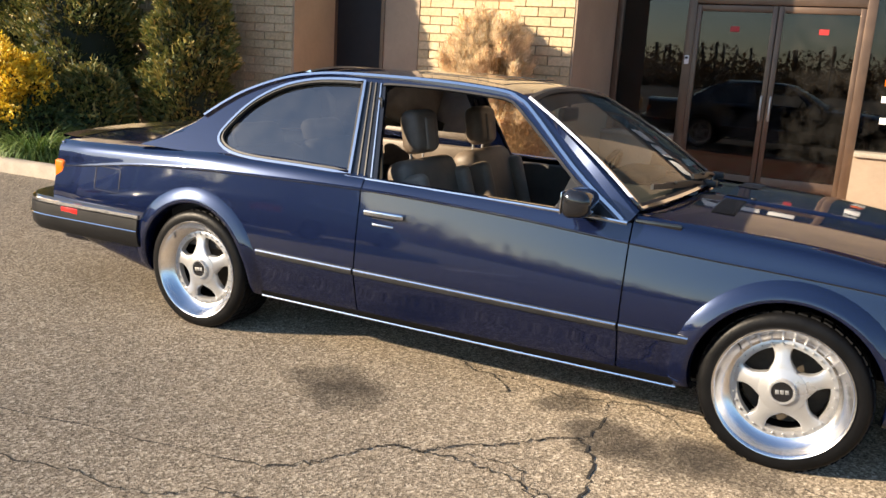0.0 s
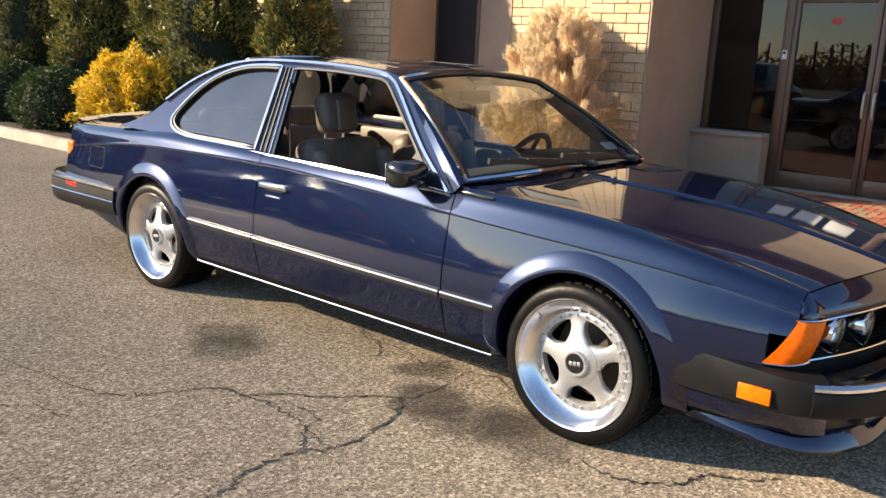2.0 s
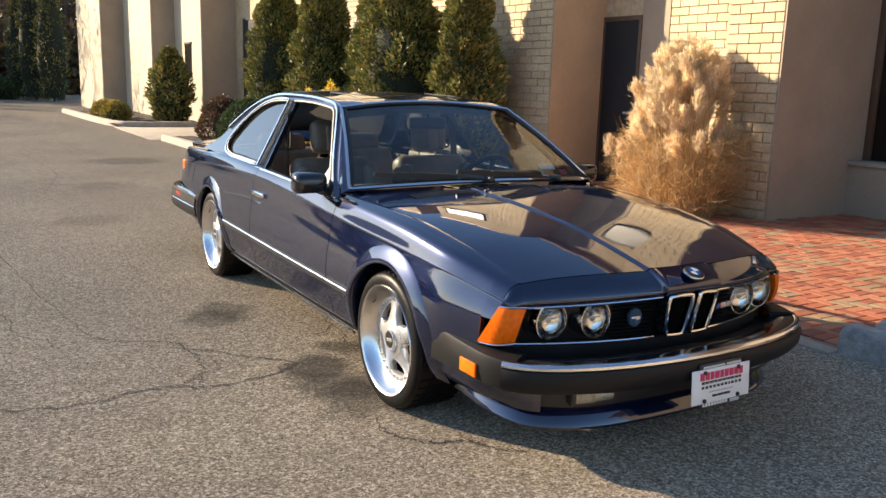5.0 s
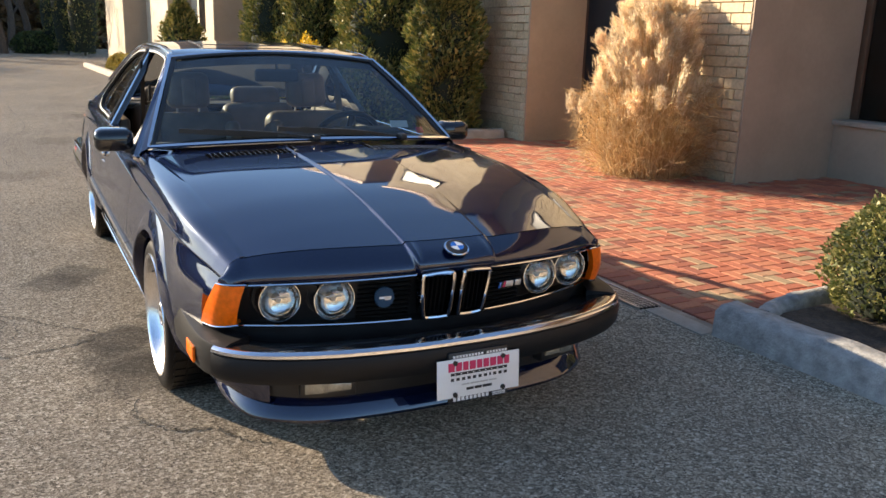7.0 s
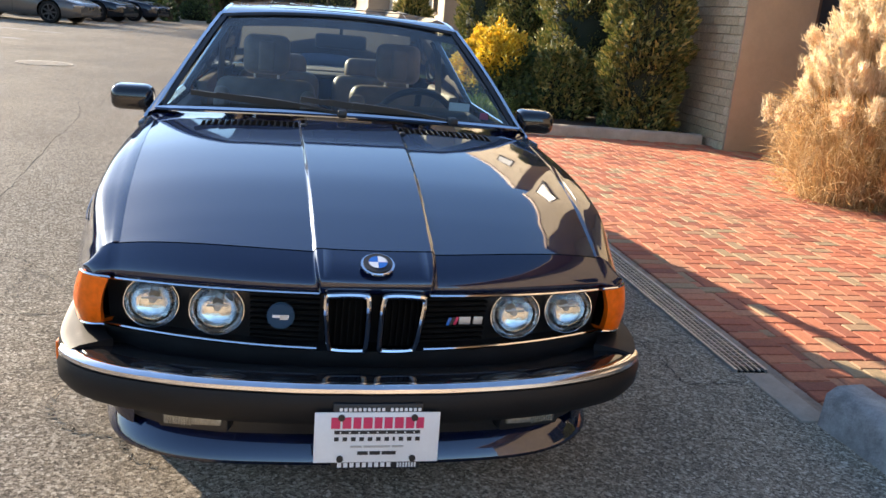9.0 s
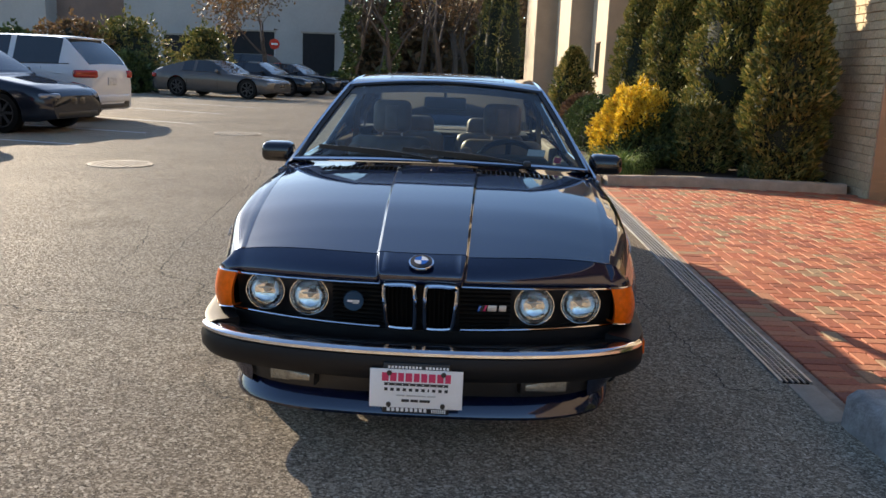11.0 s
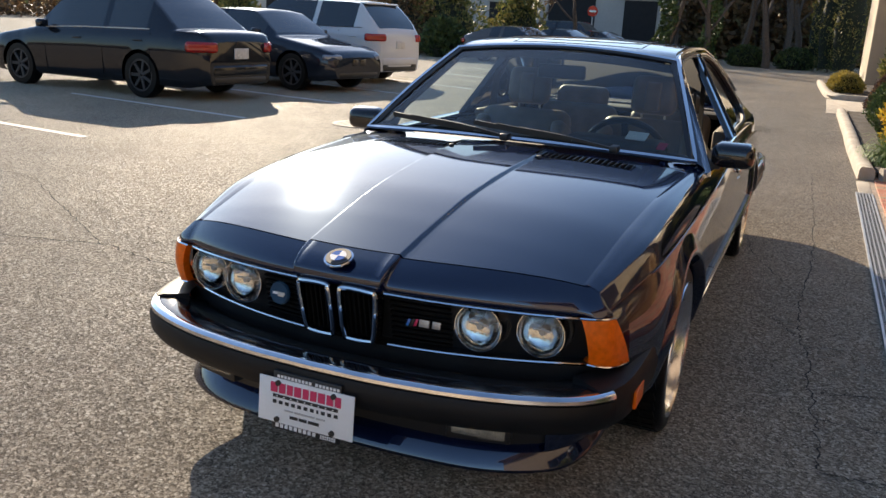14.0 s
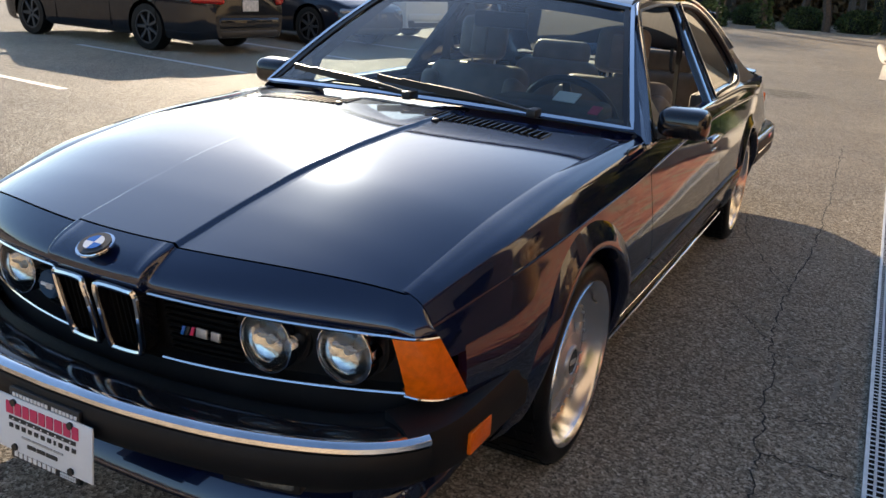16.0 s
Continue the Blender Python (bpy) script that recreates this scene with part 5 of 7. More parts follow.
for sgn in (-1, 1):
    framed(OUTER, [QUARTER, FRONT], sgn, 0.028, PAINT, "side_frame", car)
    # quarter pane
    gq = [gh(u, z, sgn, -0.012) for u, z in QUARTER]
    ob = mesh_obj("quarter_pane", gq, [tuple(range(len(gq)))], GLASS_DARK, car, "tinted rear side pane", smooth=0)
    ob.visible_shadow = False
    outward(ob, (-0.4, 0, 0.9))
    # chrome surrounds
    for loop, w in ((QUARTER, 0.012), ):
        P = [gh(u, z, sgn, 0.004) for u, z in loop]
        V, F = sweep(P, rect(0.012, 0.022), up=(0, sgn, 0.6), closed=True)
        mesh_obj("window_chrome", V, F, CHROME, car)
        Pi = [gh(u + (-0.88 - u) * 0.035, z + (1.02 - z) * 0.06, sgn, 0.002) for u, z in loop]
        V, F = sweep(Pi, rect(0.01, 0.016), up=(0, sgn, 0.6), closed=True)
        mesh_obj("window_rubber", V, F, BLACK, car)
    P = [gh(u, z, sgn, 0.006) for u, z in ((-0.36, 0.815), (-0.1, 0.811), (0.3, 0.803), (0.62, 0.795), (0.712, 0.79))]
    V, F = sweep(P, ring(0.0085, 8))
    mesh_obj("belt_chrome", V, F, CHROME, car)
    P = [gh(u, z, sgn, 0.006) for u, z in ((-0.52, 0.818), (-0.4, 0.816), (-0.36, 0.815))]
    V, F = sweep(P, ring(0.0085, 8))
    mesh_obj("belt_chrome", V, F, CHROME, car)
    rail = spline([gh(u, z, sgn, 0.008) for u, z in ((-1.4, 1.0), (-1.3, 1.075), (-1.2, 1.133), (-1.05, 1.19), (-0.9, 1.222), (-0.7, 1.238), (-0.26, 1.236), (0.06, 1.217), (0.16, 1.19), (0.24, 1.138), (0.48, 0.94), (0.695, 0.77 + 0.025))], 5)
    V, F = sweep(rail, rect(0.012, 0.016), up=(0, sgn, 0.6))
    mesh_obj("drip_rail", V, F, CHROME, car)
    P = spline([gh(u, z, sgn, 0.003) for u, z in FRONT[3:]], 2)
    V, F = sweep(P, rect(0.01, 0.012), up=(0, sgn, 0.6))
    mesh_obj("window_rubber", V, F, BLACK, car)
    # black centre pillar
    bp = [gh(-0.5, 0.82, sgn, 0.003), gh(-0.365, 0.82, sgn, 0.003), gh(-0.482, 1.21, sgn, 0.003), gh(-0.588, 1.212, sgn, 0.003)]
    mesh_obj("centre_pillar", bp + [p - Vector((0, sgn * 0.02, 0)) for p in bp], [(0, 1, 2, 3), (4, 5, 6, 7), (0, 1, 5, 4), (1, 2, 6, 5), (2, 3, 7, 6), (3, 0, 4, 7)], BLACK_GLOSS, car, smooth=0)
    for k, q in ((0.3, STEEL), (0.55, BLACK), (0.8, STEEL)):
        V, F = sweep([bp[0].lerp(bp[1], k) + Vector((0, sgn * 0.003, 0)), bp[3].lerp(bp[2], k) + Vector((0, sgn * 0.003, 0))], rect(0.006, 0.006), up=(0, sgn, 0))
        mesh_obj("pillar_strip", V, F, CHROME if (k == 0.8) else BLACK, car)
    # front pillar skin between side frame and windscreen
    rows = []
    for k in range(9):
        s = k / 8
        a = ws_point(sgn, s)
        u0, z0 = 0.715 + (0.2 - 0.715) * s, 0.795 + (1.2 - 0.795) * s
        b = gh(u0, z0, sgn, 0.0)
        rows.append([a, a.lerp(b, 0.5) + Vector((0.008, sgn * 0.008, 0.006)), b])
    mesh_obj("front_pillar", *grid_mesh(rows), PAINT, car)
    # rear pillar skin between side frame and rear window
    rows = []
    for k in range(13):
        s = k / 12
        a = rw_point(sgn, s)
        uu = -0.98 + (-1.73 + 0.98) * s
        b = gh(uu, RAIL(uu) - 0.004 if uu > -1.5 else 0.835 + (uu + 1.73) / 0.23 * 0.08, sgn, 0.0)
        rows.append([a, a.lerp(b, 0.35) + Vector((0, sgn * 0.012, 0.012)), a.lerp(b, 0.7) + Vector((0, sgn * 0.014, 0.01)), b])
    mesh_obj("rear_pillar", *grid_mesh(rows), PAINT, car)

# roof
rows = []
for i in range(33):
    f = i / 32
    row = []
    for j in range(25):
        t = -1 + 2 * j / 24
        front = ws_point(t, 1.0)
        back = rw_point(t, 0.0)
        u = front.x + (back.x - front.x) * f
        zr = RAIL(u) - 0.003 if abs(t) < 1 else RAIL(u) - 0.003
        zc = 1.226 + (1.25 - 1.226) * f + 0.045 * math.sin(math.pi * (0.12 + 0.82 * f)) - 0.01
        vr = 0.76 - K_IN * (zr - 0.8)
        a = abs(t)
        z = zr + (zc - zr) * (1 - a ** 2.4)
        v = t * vr
        row.append((u, v, z))
    rows.append(row)
mesh_obj("roof", *grid_mesh(rows), PAINT, car, "dark blue roof with a closed sunroof")
V, F = sweep([(0.0, -0.32, 0), (0.0, 0.32, 0), (-0.42, 0.32, 0), (-0.42, -0.32, 0)], rect(0.006, 0.004), closed=True)
V = [Vector((v[0], v[1], 1.249 + 0.022 * math.sin(math.pi * min(1, max(0, (-v[0] + 0.2) / 1.15))) + 0.004 - 0.02 * (abs(v[1]) / 0.5) ** 2.4 + v[2])) for v in V]
mesh_obj("sunroof_seam", V, F, BLACK, car)
# glass
rows = [[ws_point(t, s) for s in np.linspace(0.0, 1.0, 13)] for t in np.linspace(-1, 1, 25)]
wsob = mesh_obj("windscreen", *grid_mesh(rows), GLASS, car, "clear tinted windscreen")
wsob.visible_shadow = False
outward(wsob, (-0.4, 0, 0.9))
rows = [[ws_point(t, s) - Vector((0.004, 0, 0.004)) for s in np.linspace(0.85, 0.985, 4)] for t in np.linspace(-0.985, 0.985, 21)]
band = mesh_obj("tint_band", *grid_mesh(rows), TINT, car, "green tinted band along the top of the windscreen")
band.visible_shadow = False
rows = [[rw_point(t, s) for s in np.linspace(0.02, 1.0, 11)] for t in np.linspace(-1, 1, 21)]
rwob = mesh_obj("rear_window", *grid_mesh(rows), GLASS, car, "rear window")
rwob.visible_shadow = False
outward(rwob, (-0.4, 0, 0.9))
# windscreen surround
edge = [ws_point(t, 0.0) for t in np.linspace(-1, 1, 25)] + [ws_point(1, s) for s in np.linspace(0.06, 0.94, 14)] + [ws_point(t, 1.0) for t in np.linspace(1, -1, 21)] + [ws_point(-1, s) for s in np.linspace(0.94, 0.06, 14)]
V, F = sweep([p + Vector((0.006, 0, 0.006)) for p in edge], rect(0.014, 0.01), up=(1, 0, 1.4), closed=True)
mesh_obj("windscreen_chrome", V, F, CHROME, car)
inner = [Vector((0.5, 0, 1.04)) + (p - Vector((0.5, 0, 1.04))) * 0.965 for p in edge]
V, F = sweep([p + Vector((0.005, 0, 0.005)) for p in inner], rect(0.018, 0.006), up=(1, 0, 1.4), closed=True)
mesh_obj("windscreen_rubber", V, F, BLACK, car)
edge = [rw_point(t, 1.0) for t in np.linspace(-1, 1, 15)] + [rw_point(1, s) for s in np.linspace(0.94, 0.06, 10)] + [rw_point(t, 0.0) for t in np.linspace(1, -1, 15)] + [rw_point(-1, s) for s in np.linspace(0.06, 0.94, 10)]
V, F = sweep([p + Vector((-0.004, 0, 0.006)) for p in edge], rect(0.016, 0.01), up=(-1, 0, 1.4), closed=True)
mesh_obj("rear_window_chrome", V, F, CHROME, car)

# cowl between hood and windscreen with its vents
rows = []
for t in np.linspace(-1, 1, 33):
    v = t * 0.725
    f = ws_point(t, 0.0)
    h = hood_rear(v)
    rows.append([(f.x - 0.03, f.y, f.z - 0.012), (f.x + 0.015, f.y * 1.002, f.z - 0.014), (max(h - 0.04, f.x + 0.03), v, top_z(max(h - 0.04, f.x + 0.03), v) - 0.006), (max(h, f.x + 0.05), v, top_z(h, v) - 0.0035), (max(h, f.x + 0.05) + 0.01, v, top_z(h, v) - 0.03)])
mesh_obj("cowl", *grid_mesh(rows), PAINT, car)
for c in (-0.345, 0.345):
    for k in range(17):
        v = c - 0.176 + 0.022 * k
        part("cowl_vent", box_bm((0.085, 0.013, 0.006), (1.005, v, top_z(1.005, v) - 0.0012), 0.001, 1, pose(0, 0, 0, 0, 3, 0)), SLOT, car)
        part("vent_slat", box_bm((0.088, 0.005, 0.005), (1.005, v + 0.011, top_z(1.005, v) + 0.0015), 0.001, 1, pose(0, 0, 0, 0, 3, 0)), BLACK_GLOSS, car)
for v in (-0.17, 0.19):
    part("washer_jet", box_bm((0.02, 0.018, 0.01), (1.07, v, top_z(1.07, v) + 0.003), 0.004), BLACK, car)


# wipers: arm, blade
def wiper(v0, u0, tip):
    w = empty("wiper", (u0, v0, ws_point(v0 / 0.72, 0).z + 0.01))
    w.parent = car
    b = Vector((u0, v0, ws_point(v0 / 0.72, 0).z + 0.01))
    part("pivot", box_bm((0.06, 0.035, 0.03), (0.02, 0, 0.004), 0.008), BLACK, w)
    t = Vector(tip)
    mid = b.lerp(t, 0.55) + Vector((0.012, 0, 0.014))
    V, F = sweep([p - b for p in spline([b, mid, t + Vector((0.01, 0, 0.012))], 6)], rect(0.017, 0.011))
    mesh_obj("arm", V, F, BLACK, w)
    d = (t - b).normalized()
    V, F = sweep([p - b for p in spline([t - d * 0.22, t, t + d * 0.2], 6)], rect(0.012, 0.02))
    mesh_obj("blade", V, F, BLACK, w)
    V, F = sweep([p - b + Vector((0.006, 0, 0.012)) for p in (t - d * 0.1, t + d * 0.1)], rect(0.006, 0.006))
    mesh_obj("bridge", V, F, BLACK, w)


wiper(-0.02, 0.85, ws_point(-0.56, 0.075) + Vector((0.012, 0, 0.012)))
wiper(0.42, 0.815, ws_point(0.03, 0.06) + Vector((0.012, 0, 0.012)))

# mirrors
for sgn in (-1, 1):
    mir = empty("door_mirror", (0.545, sgn * 0.838, 0.852))
    mir.parent = car
    bm = box_bm((0.1, 0.165, 0.108), (0, 0, 0), 0.035, 4)
    for v in bm.verts:
        if v.co.x > 0:
            v.co.x *= 1.0 + 0.5 * (1 - (v.co.z / 0.054) ** 2) * 0.4
            v.co.z *= 0.92
    part("shell", bm, BLACK_GLOSS, mir, "glossy dark mirror housing")
    part("mirror_glass", box_bm((0.004, 0.135, 0.08), (-0.05, 0, 0.0), 0.001), CHROME, mir)
    part("stalk", box_bm((0.055, 0.1, 0.035), (0.01, -sgn * 0.09, -0.04), 0.01), BLACK, mir)
    tri = [gh(0.66, 0.8, sgn, 0.004), gh(0.43, 0.81, sgn, 0.004), gh(0.46, 0.93, sgn, 0.004)]
    mesh_obj("mirror_foot", tri + [p - Vector((0, sgn * 0.02, 0)) for p in tri], [(0, 1, 2), (3, 4, 5), (0, 1, 4, 3), (1, 2, 5, 4), (2, 0, 3, 5)], BLACK, car, smooth=0)

# ---- wheels ----
def make_wheel(sgn):
    """A five-spoke deep-dish wheel with tyre; its outer face looks along sgn * y."""
    w = empty("wheel")
    n = 48
    prof = [(-0.004, 0.228), (-0.001, 0.238), (0.0, 0.252), (-0.003, 0.268), (-0.01, 0.279), (-0.022, 0.2845), (-0.04, 0.286), (-0.13, 0.2865), (-0.215, 0.286), (-0.232, 0.275), (-0.24, 0.25), (-0.235, 0.225)]
    def rev(prof, name, mat, n=n, label="", sm=40):
        rows = [[(r * math.cos(2 * math.pi * i / n), sgn * d, r * math.sin(2 * math.pi * i / n)) for d, r in prof] for i in range(n + 1)]
        bm = bmesh.new()
        V, F = grid_mesh(rows)
        vv = [bm.verts.new(v) for v in V]
        for f in F:
            bm.faces.new([vv[i] for i in f])
        bmesh.ops.remove_doubles(bm, verts=bm.verts, dist=1e-5)
        bmesh.ops.recalc_face_normals(bm, faces=bm.faces)
        return part(name, bm, mat, w, label, sm)
    tyre = rev(prof, "tyre", RUBBER, label="black low-profile tyre")
    # tread: a ribbed band of blocks, joined
    V, F = [], []
    for k in range(44):
        for d0, d1 in ((-0.02, -0.058), (-0.066, -0.115), (-0.125, -0.172), (-0.18, -0.226)):
            a0 = 2 * math.pi * (k + (0.3 if d0 < -0.1 else 0)) / 44
            a1 = a0 + 2 * math.pi / 44 * 0.72
            o = len(V)
            for r in (0.283, 0.2895):
                for a, d in ((a0, d0), (a1, d0 - 0.006), (a1, d1 - 0.006), (a0, d1)):
                    V.append((r * math.cos(a), sgn * d, r * math.sin(a)))
            F += [(o + 4, o + 5, o + 6, o + 7), (o, o + 1, o + 5, o + 4), (o + 1, o + 2, o + 6, o + 5), (o + 2, o + 3, o + 7, o + 6), (o + 3, o, o + 4, o + 7)]
    tagged(mesh_obj("tread", V, F, RUBBER, tyre, smooth=0), kind="stuff")
    rev([(-0.014, 0.2335), (-0.002, 0.235), (0.003, 0.2325), (0.002, 0.228), (-0.01, 0.2215), (-0.03, 0.2105), (-0.048, 0.194), (-0.056, 0.183), (-0.0575, 0.178)], "rim", ALU, label="deep polished aluminium rim lip", sm=50)
    rev([(-0.0575, 0.178), (-0.0565, 0.176), (-0.056, 0.154), (-0.066, 0.151), (-0.08, 0.15)], "spoke_ring", ALU_PAINT)
    rev([(-0.078, 0.151), (-0.12, 0.158), (-0.2, 0.17), (-0.22, 0.21)], "barrel", DARK)
    rev([(-0.15, 0.15), (-0.15, 0.03)], "brake_disc", IRON, 32)
    # spokes: broad at the hub, narrow in the middle, flaring into the ring
    for k in range(5):
        a = math.pi / 2 + 2 * math.pi * k / 5
        rows = []
        for r, hw, d in ((0.03, 0.052, -0.035), (0.06, 0.05, -0.036), (0.078, 0.041, -0.038), (0.094, 0.032, -0.041), (0.112, 0.0265, -0.045), (0.13, 0.027, -0.05), (0.145, 0.032, -0.0535), (0.156, 0.042, -0.055), (0.163, 0.054, -0.0555)):
            row = []
            for x, y in ((-hw, d - 0.03), (-hw, d - 0.008), (-hw * 0.94, d - 0.003), (-hw * 0.78, d), (0, d + 0.0015), (hw * 0.78, d), (hw * 0.94, d - 0.003), (hw, d - 0.008), (hw, d - 0.03)):
                row.append((r * math.cos(a) - x * math.sin(a), sgn * y, r * math.sin(a) + x * math.cos(a)))
            rows.append(row)
        V, F = grid_mesh(rows)
        bm = bmesh.new()
        vv = [bm.verts.new(v) for v in V]
        for f in F:
            bm.faces.new([vv[i] for i in f])
        bmesh.ops.recalc_face_normals(bm, faces=bm.faces)
        part("spoke", bm, ALU_PAINT, w, "", 40)
    hub = rev([(-0.07, 0.08), (-0.036, 0.08), (-0.0345, 0.0775), (-0.033, 0.05), (-0.031, 0.047), (-0.024, 0.0455), (-0.0215, 0.043), (-0.0215, 0.037), (-0.025, 0.0355)], "hub", ALU_PAINT)
    part("centre_cap", cyl_bm(0.036, 0.012, (0, sgn * -0.029, 0), "Y", 24, bevel=0.002), BLACK_GLOSS, hub)
    for x in (-0.016, 0.0, 0.016):
        part("cap_bar", box_bm((0.012, 0.002, 0.015), (x, sgn * -0.0225, 0), 0.0005), STEEL, hub)
    for k in range(30):
        a = 2 * math.pi * (k + 0.5) / 30
        part("rim_bolt", cyl_bm(0.0048, 0.009, (0.1665 * math.cos(a), sgn * -0.052, 0.1665 * math.sin(a)), "Y", 8, r2=0.0035), STEEL, w)
    V, F = sweep(spline([(0.205 * math.cos(2.3), sgn * -0.034, 0.205 * math.sin(2.3)), (0.198 * math.cos(2.31), sgn * -0.02, 0.198 * math.sin(2.31))], 3), ring(0.003, 6), up=(1, 0, 0))
    mesh_obj("valve", V, F, BLACK, w)
    return w


def place_wheel(sgn):
    first = make_wheel(sgn)
    first.parent = car
    first.matrix_basis = pose(HUB_U, sgn * 0.81, HUB_Z - 0.004, 0, -8, 0)
    tagged(first, "polished five-spoke wheel with deep lip and low tyre")
    c = copy_thing(first, pose(-HUB_U, sgn * 0.81, HUB_Z - 0.004, 0, -6, 0))
    c.parent = car
    return first


place_wheel(-1)
place_wheel(1)

# ---- underbody and cabin ----
part("underbody", box_bm((3.0, 1.2, 0.1), (-0.1, 0, 0.24), 0.02), DARK, car)
part("engine_bay", box_bm((1.1, 0.86, 0.3), (1.5, 0, 0.42), 0.02), DARK, car)
part("boot_tub", box_bm((0.7, 1.1, 0.4), (-1.95, 0, 0.6), 0.02), DARK, car)
part("cabin_floor", box_bm((2.5, 1.3, 0.04), (-0.35, 0, 0.28)), CABIN, car)
for sgn in (-1, 1):
    part("door_card", box_bm((2.3, 0.05, 0.42), (-0.4, sgn * 0.7, 0.58), 0.02), CABIN, car)
    part("rear_side_trim", box_bm((0.75, 0.06, 0.16), (-0.85, sgn * 0.67, 0.76), 0.02), SEAT, car)


def seat_shape(size, at, rot, bevel, mat, name, parent, label=""):
    bm = box_bm(size, (0, 0, 0), bevel, 4)
    bmesh.ops.transform(bm, matrix=pose(*at, *rot), verts=bm.verts)
    return part(name, bm, mat, parent, label)


def front_seat(v):
    s = empty("front_seat", (-0.1, v, 0.26))
    s.parent = car
    tagged(s, "taupe leather front seat with headrest")
    seat_shape((0.5, 0.5, 0.16), (0.12, 0, 0.09), (0, -8, 0), 0.06, SEAT, "cushion", s)
    seat_shape((0.15, 0.5, 0.58), (-0.2, 0, 0.34), (0, -17, 0), 0.06, SEAT, "backrest", s)
    for k in (-1, 1):
        seat_shape((0.2, 0.08, 0.5), (-0.16, k * 0.215, 0.32), (0, -17, 0), 0.035, SEAT_LIGHT, "bolster", s)
        part("headrest_post", cyl_bm(0.006, 0.09, (-0.3, k * 0.06, 0.66), "Z", 8), STEEL, s)
    seat_shape((0.1, 0.235, 0.2), (-0.29, 0, 0.74), (0, -10, 0), 0.045, SEAT, "headrest", s)
    seat_shape((0.03, 0.08, 0.15), (-0.245, 0.0, 0.735), (0, -10, 0), 0.012, SEAT_LIGHT, "headrest_panel", s)


front_seat(-0.34)
front_seat(0.34)
rs = empty("rear_seat", (-1.0, 0, 0.285))
rs.parent = car
tagged(rs, "taupe leather rear bench with two shaped places")
seat_shape((0.45, 1.15, 0.2), (0.08, 0, 0.1), (0, -6, 0), 0.07, SEAT, "cushion", rs)
for v in (-0.29, 0.29):
    seat_shape((0.16, 0.5, 0.48), (-0.24, v, 0.34), (0, -24, 0), 0.07, SEAT, "backrest", rs)
    seat_shape((0.1, 0.34, 0.15), (-0.36, v, 0.6), (0, -24, 0), 0.05, SEAT, "headrest", rs)
part("parcel_shelf", box_bm((0.36, 1.15, 0.03), (-1.52, 0, 0.83), 0.01), CABIN, car)
bm = box_bm((0.36, 1.36, 0.16), (0.56, 0, 0.74), 0.05, 4)
part("dashboard", bm, CABIN, car)
part("instrument_hood", box_bm((0.2, 0.42, 0.08), (0.47, 0.34, 0.83), 0.03, 3), CABIN, car)
part("centre_console", box_bm((0.7, 0.2, 0.2), (0.15, 0, 0.44), 0.03), CABIN, car)
st = empty("steering_wheel", (0.27, 0.35, 0.77))
st.matrix_basis = pose(0.27, 0.35, 0.77, 0, -62, 0)
st.parent = car
V, F = sweep([(0.185 * math.cos(a), 0.185 * math.sin(a), 0) for a in np.linspace(0, 2 * math.pi, 33)[:-1]], ring(0.015, 8), closed=True)
mesh_obj("rim", V, F, BLACK, st)
for a in (0, 120, 240):
    part("spoke", box_bm((0.17, 0.03, 0.014), (0, 0, 0), 0.004, m=pose(0.085 * math.cos(radians(a)), 0.085 * math.sin(radians(a)), 0, 0, 0, a)), BLACK, st)
part("boss", cyl_bm(0.05, 0.04, (0, 0, 0.01), "Z", 20, bevel=0.008), BLACK, st)
mr = empty("interior_mirror", (0.2, 0, 1.115))
mr.parent = car
part("housing", box_bm((0.03, 0.23, 0.065), (0, 0, 0), 0.014, 3), BLACK, mr)
part("stem", cyl_bm(0.008, 0.05, (0.0, 0, 0.05), "Z", 8), BLACK, mr)
for sgn in (-1, 1):
    part("sun_visor", box_bm((0.14, 0.36, 0.015), (0.08, sgn * 0.27, 1.195), 0.006, 2, pose(0, 0, 0, 0, 12, 0)), CABIN, car)
    V, F = sweep(spline([(-0.52, sgn * 0.53, 1.12), (-0.5, sgn * 0.57, 1.02), (-0.5, sgn * 0.56, 0.93), (-0.53, sgn * 0.53, 0.93), (-0.55, sgn * 0.52, 1.02)], 5), ring(0.008, 6))
    mesh_obj("belt_loop", V, F, BLACK, car)
    V, F = sweep([(-0.48, sgn * 0.56, 1.15), (-0.42, sgn * 0.6, 0.5)], rect(0.004, 0.045))
    mesh_obj("seat_belt", V, F, BLACK, car)
part("headliner", box_bm((1.05, 0.86, 0.015), (-0.42, 0, 1.212), 0.006), CABIN, car)
part("inspection_sticker", box_bm((0.004, 0.085, 0.05), (0, 0, 0), 0.0, m=Matrix.Translation(ws_point(0.69, 0.18) + Vector((-0.012, 0, -0.012))) @ pose(0, 0, 0, 0, -58, -12)), WHITE, car, "small white paper sticker inside the windscreen")
part("round_sticker", box_bm((0.004, 0.035, 0.04), (0, 0, 0), 0.0, m=Matrix.Translation(ws_point(0.83, 0.12) + Vector((-0.012, 0, -0.012))) @ pose(0, 0, 0, 0, -58, -12)), PINK, car, "small red and white sticker")

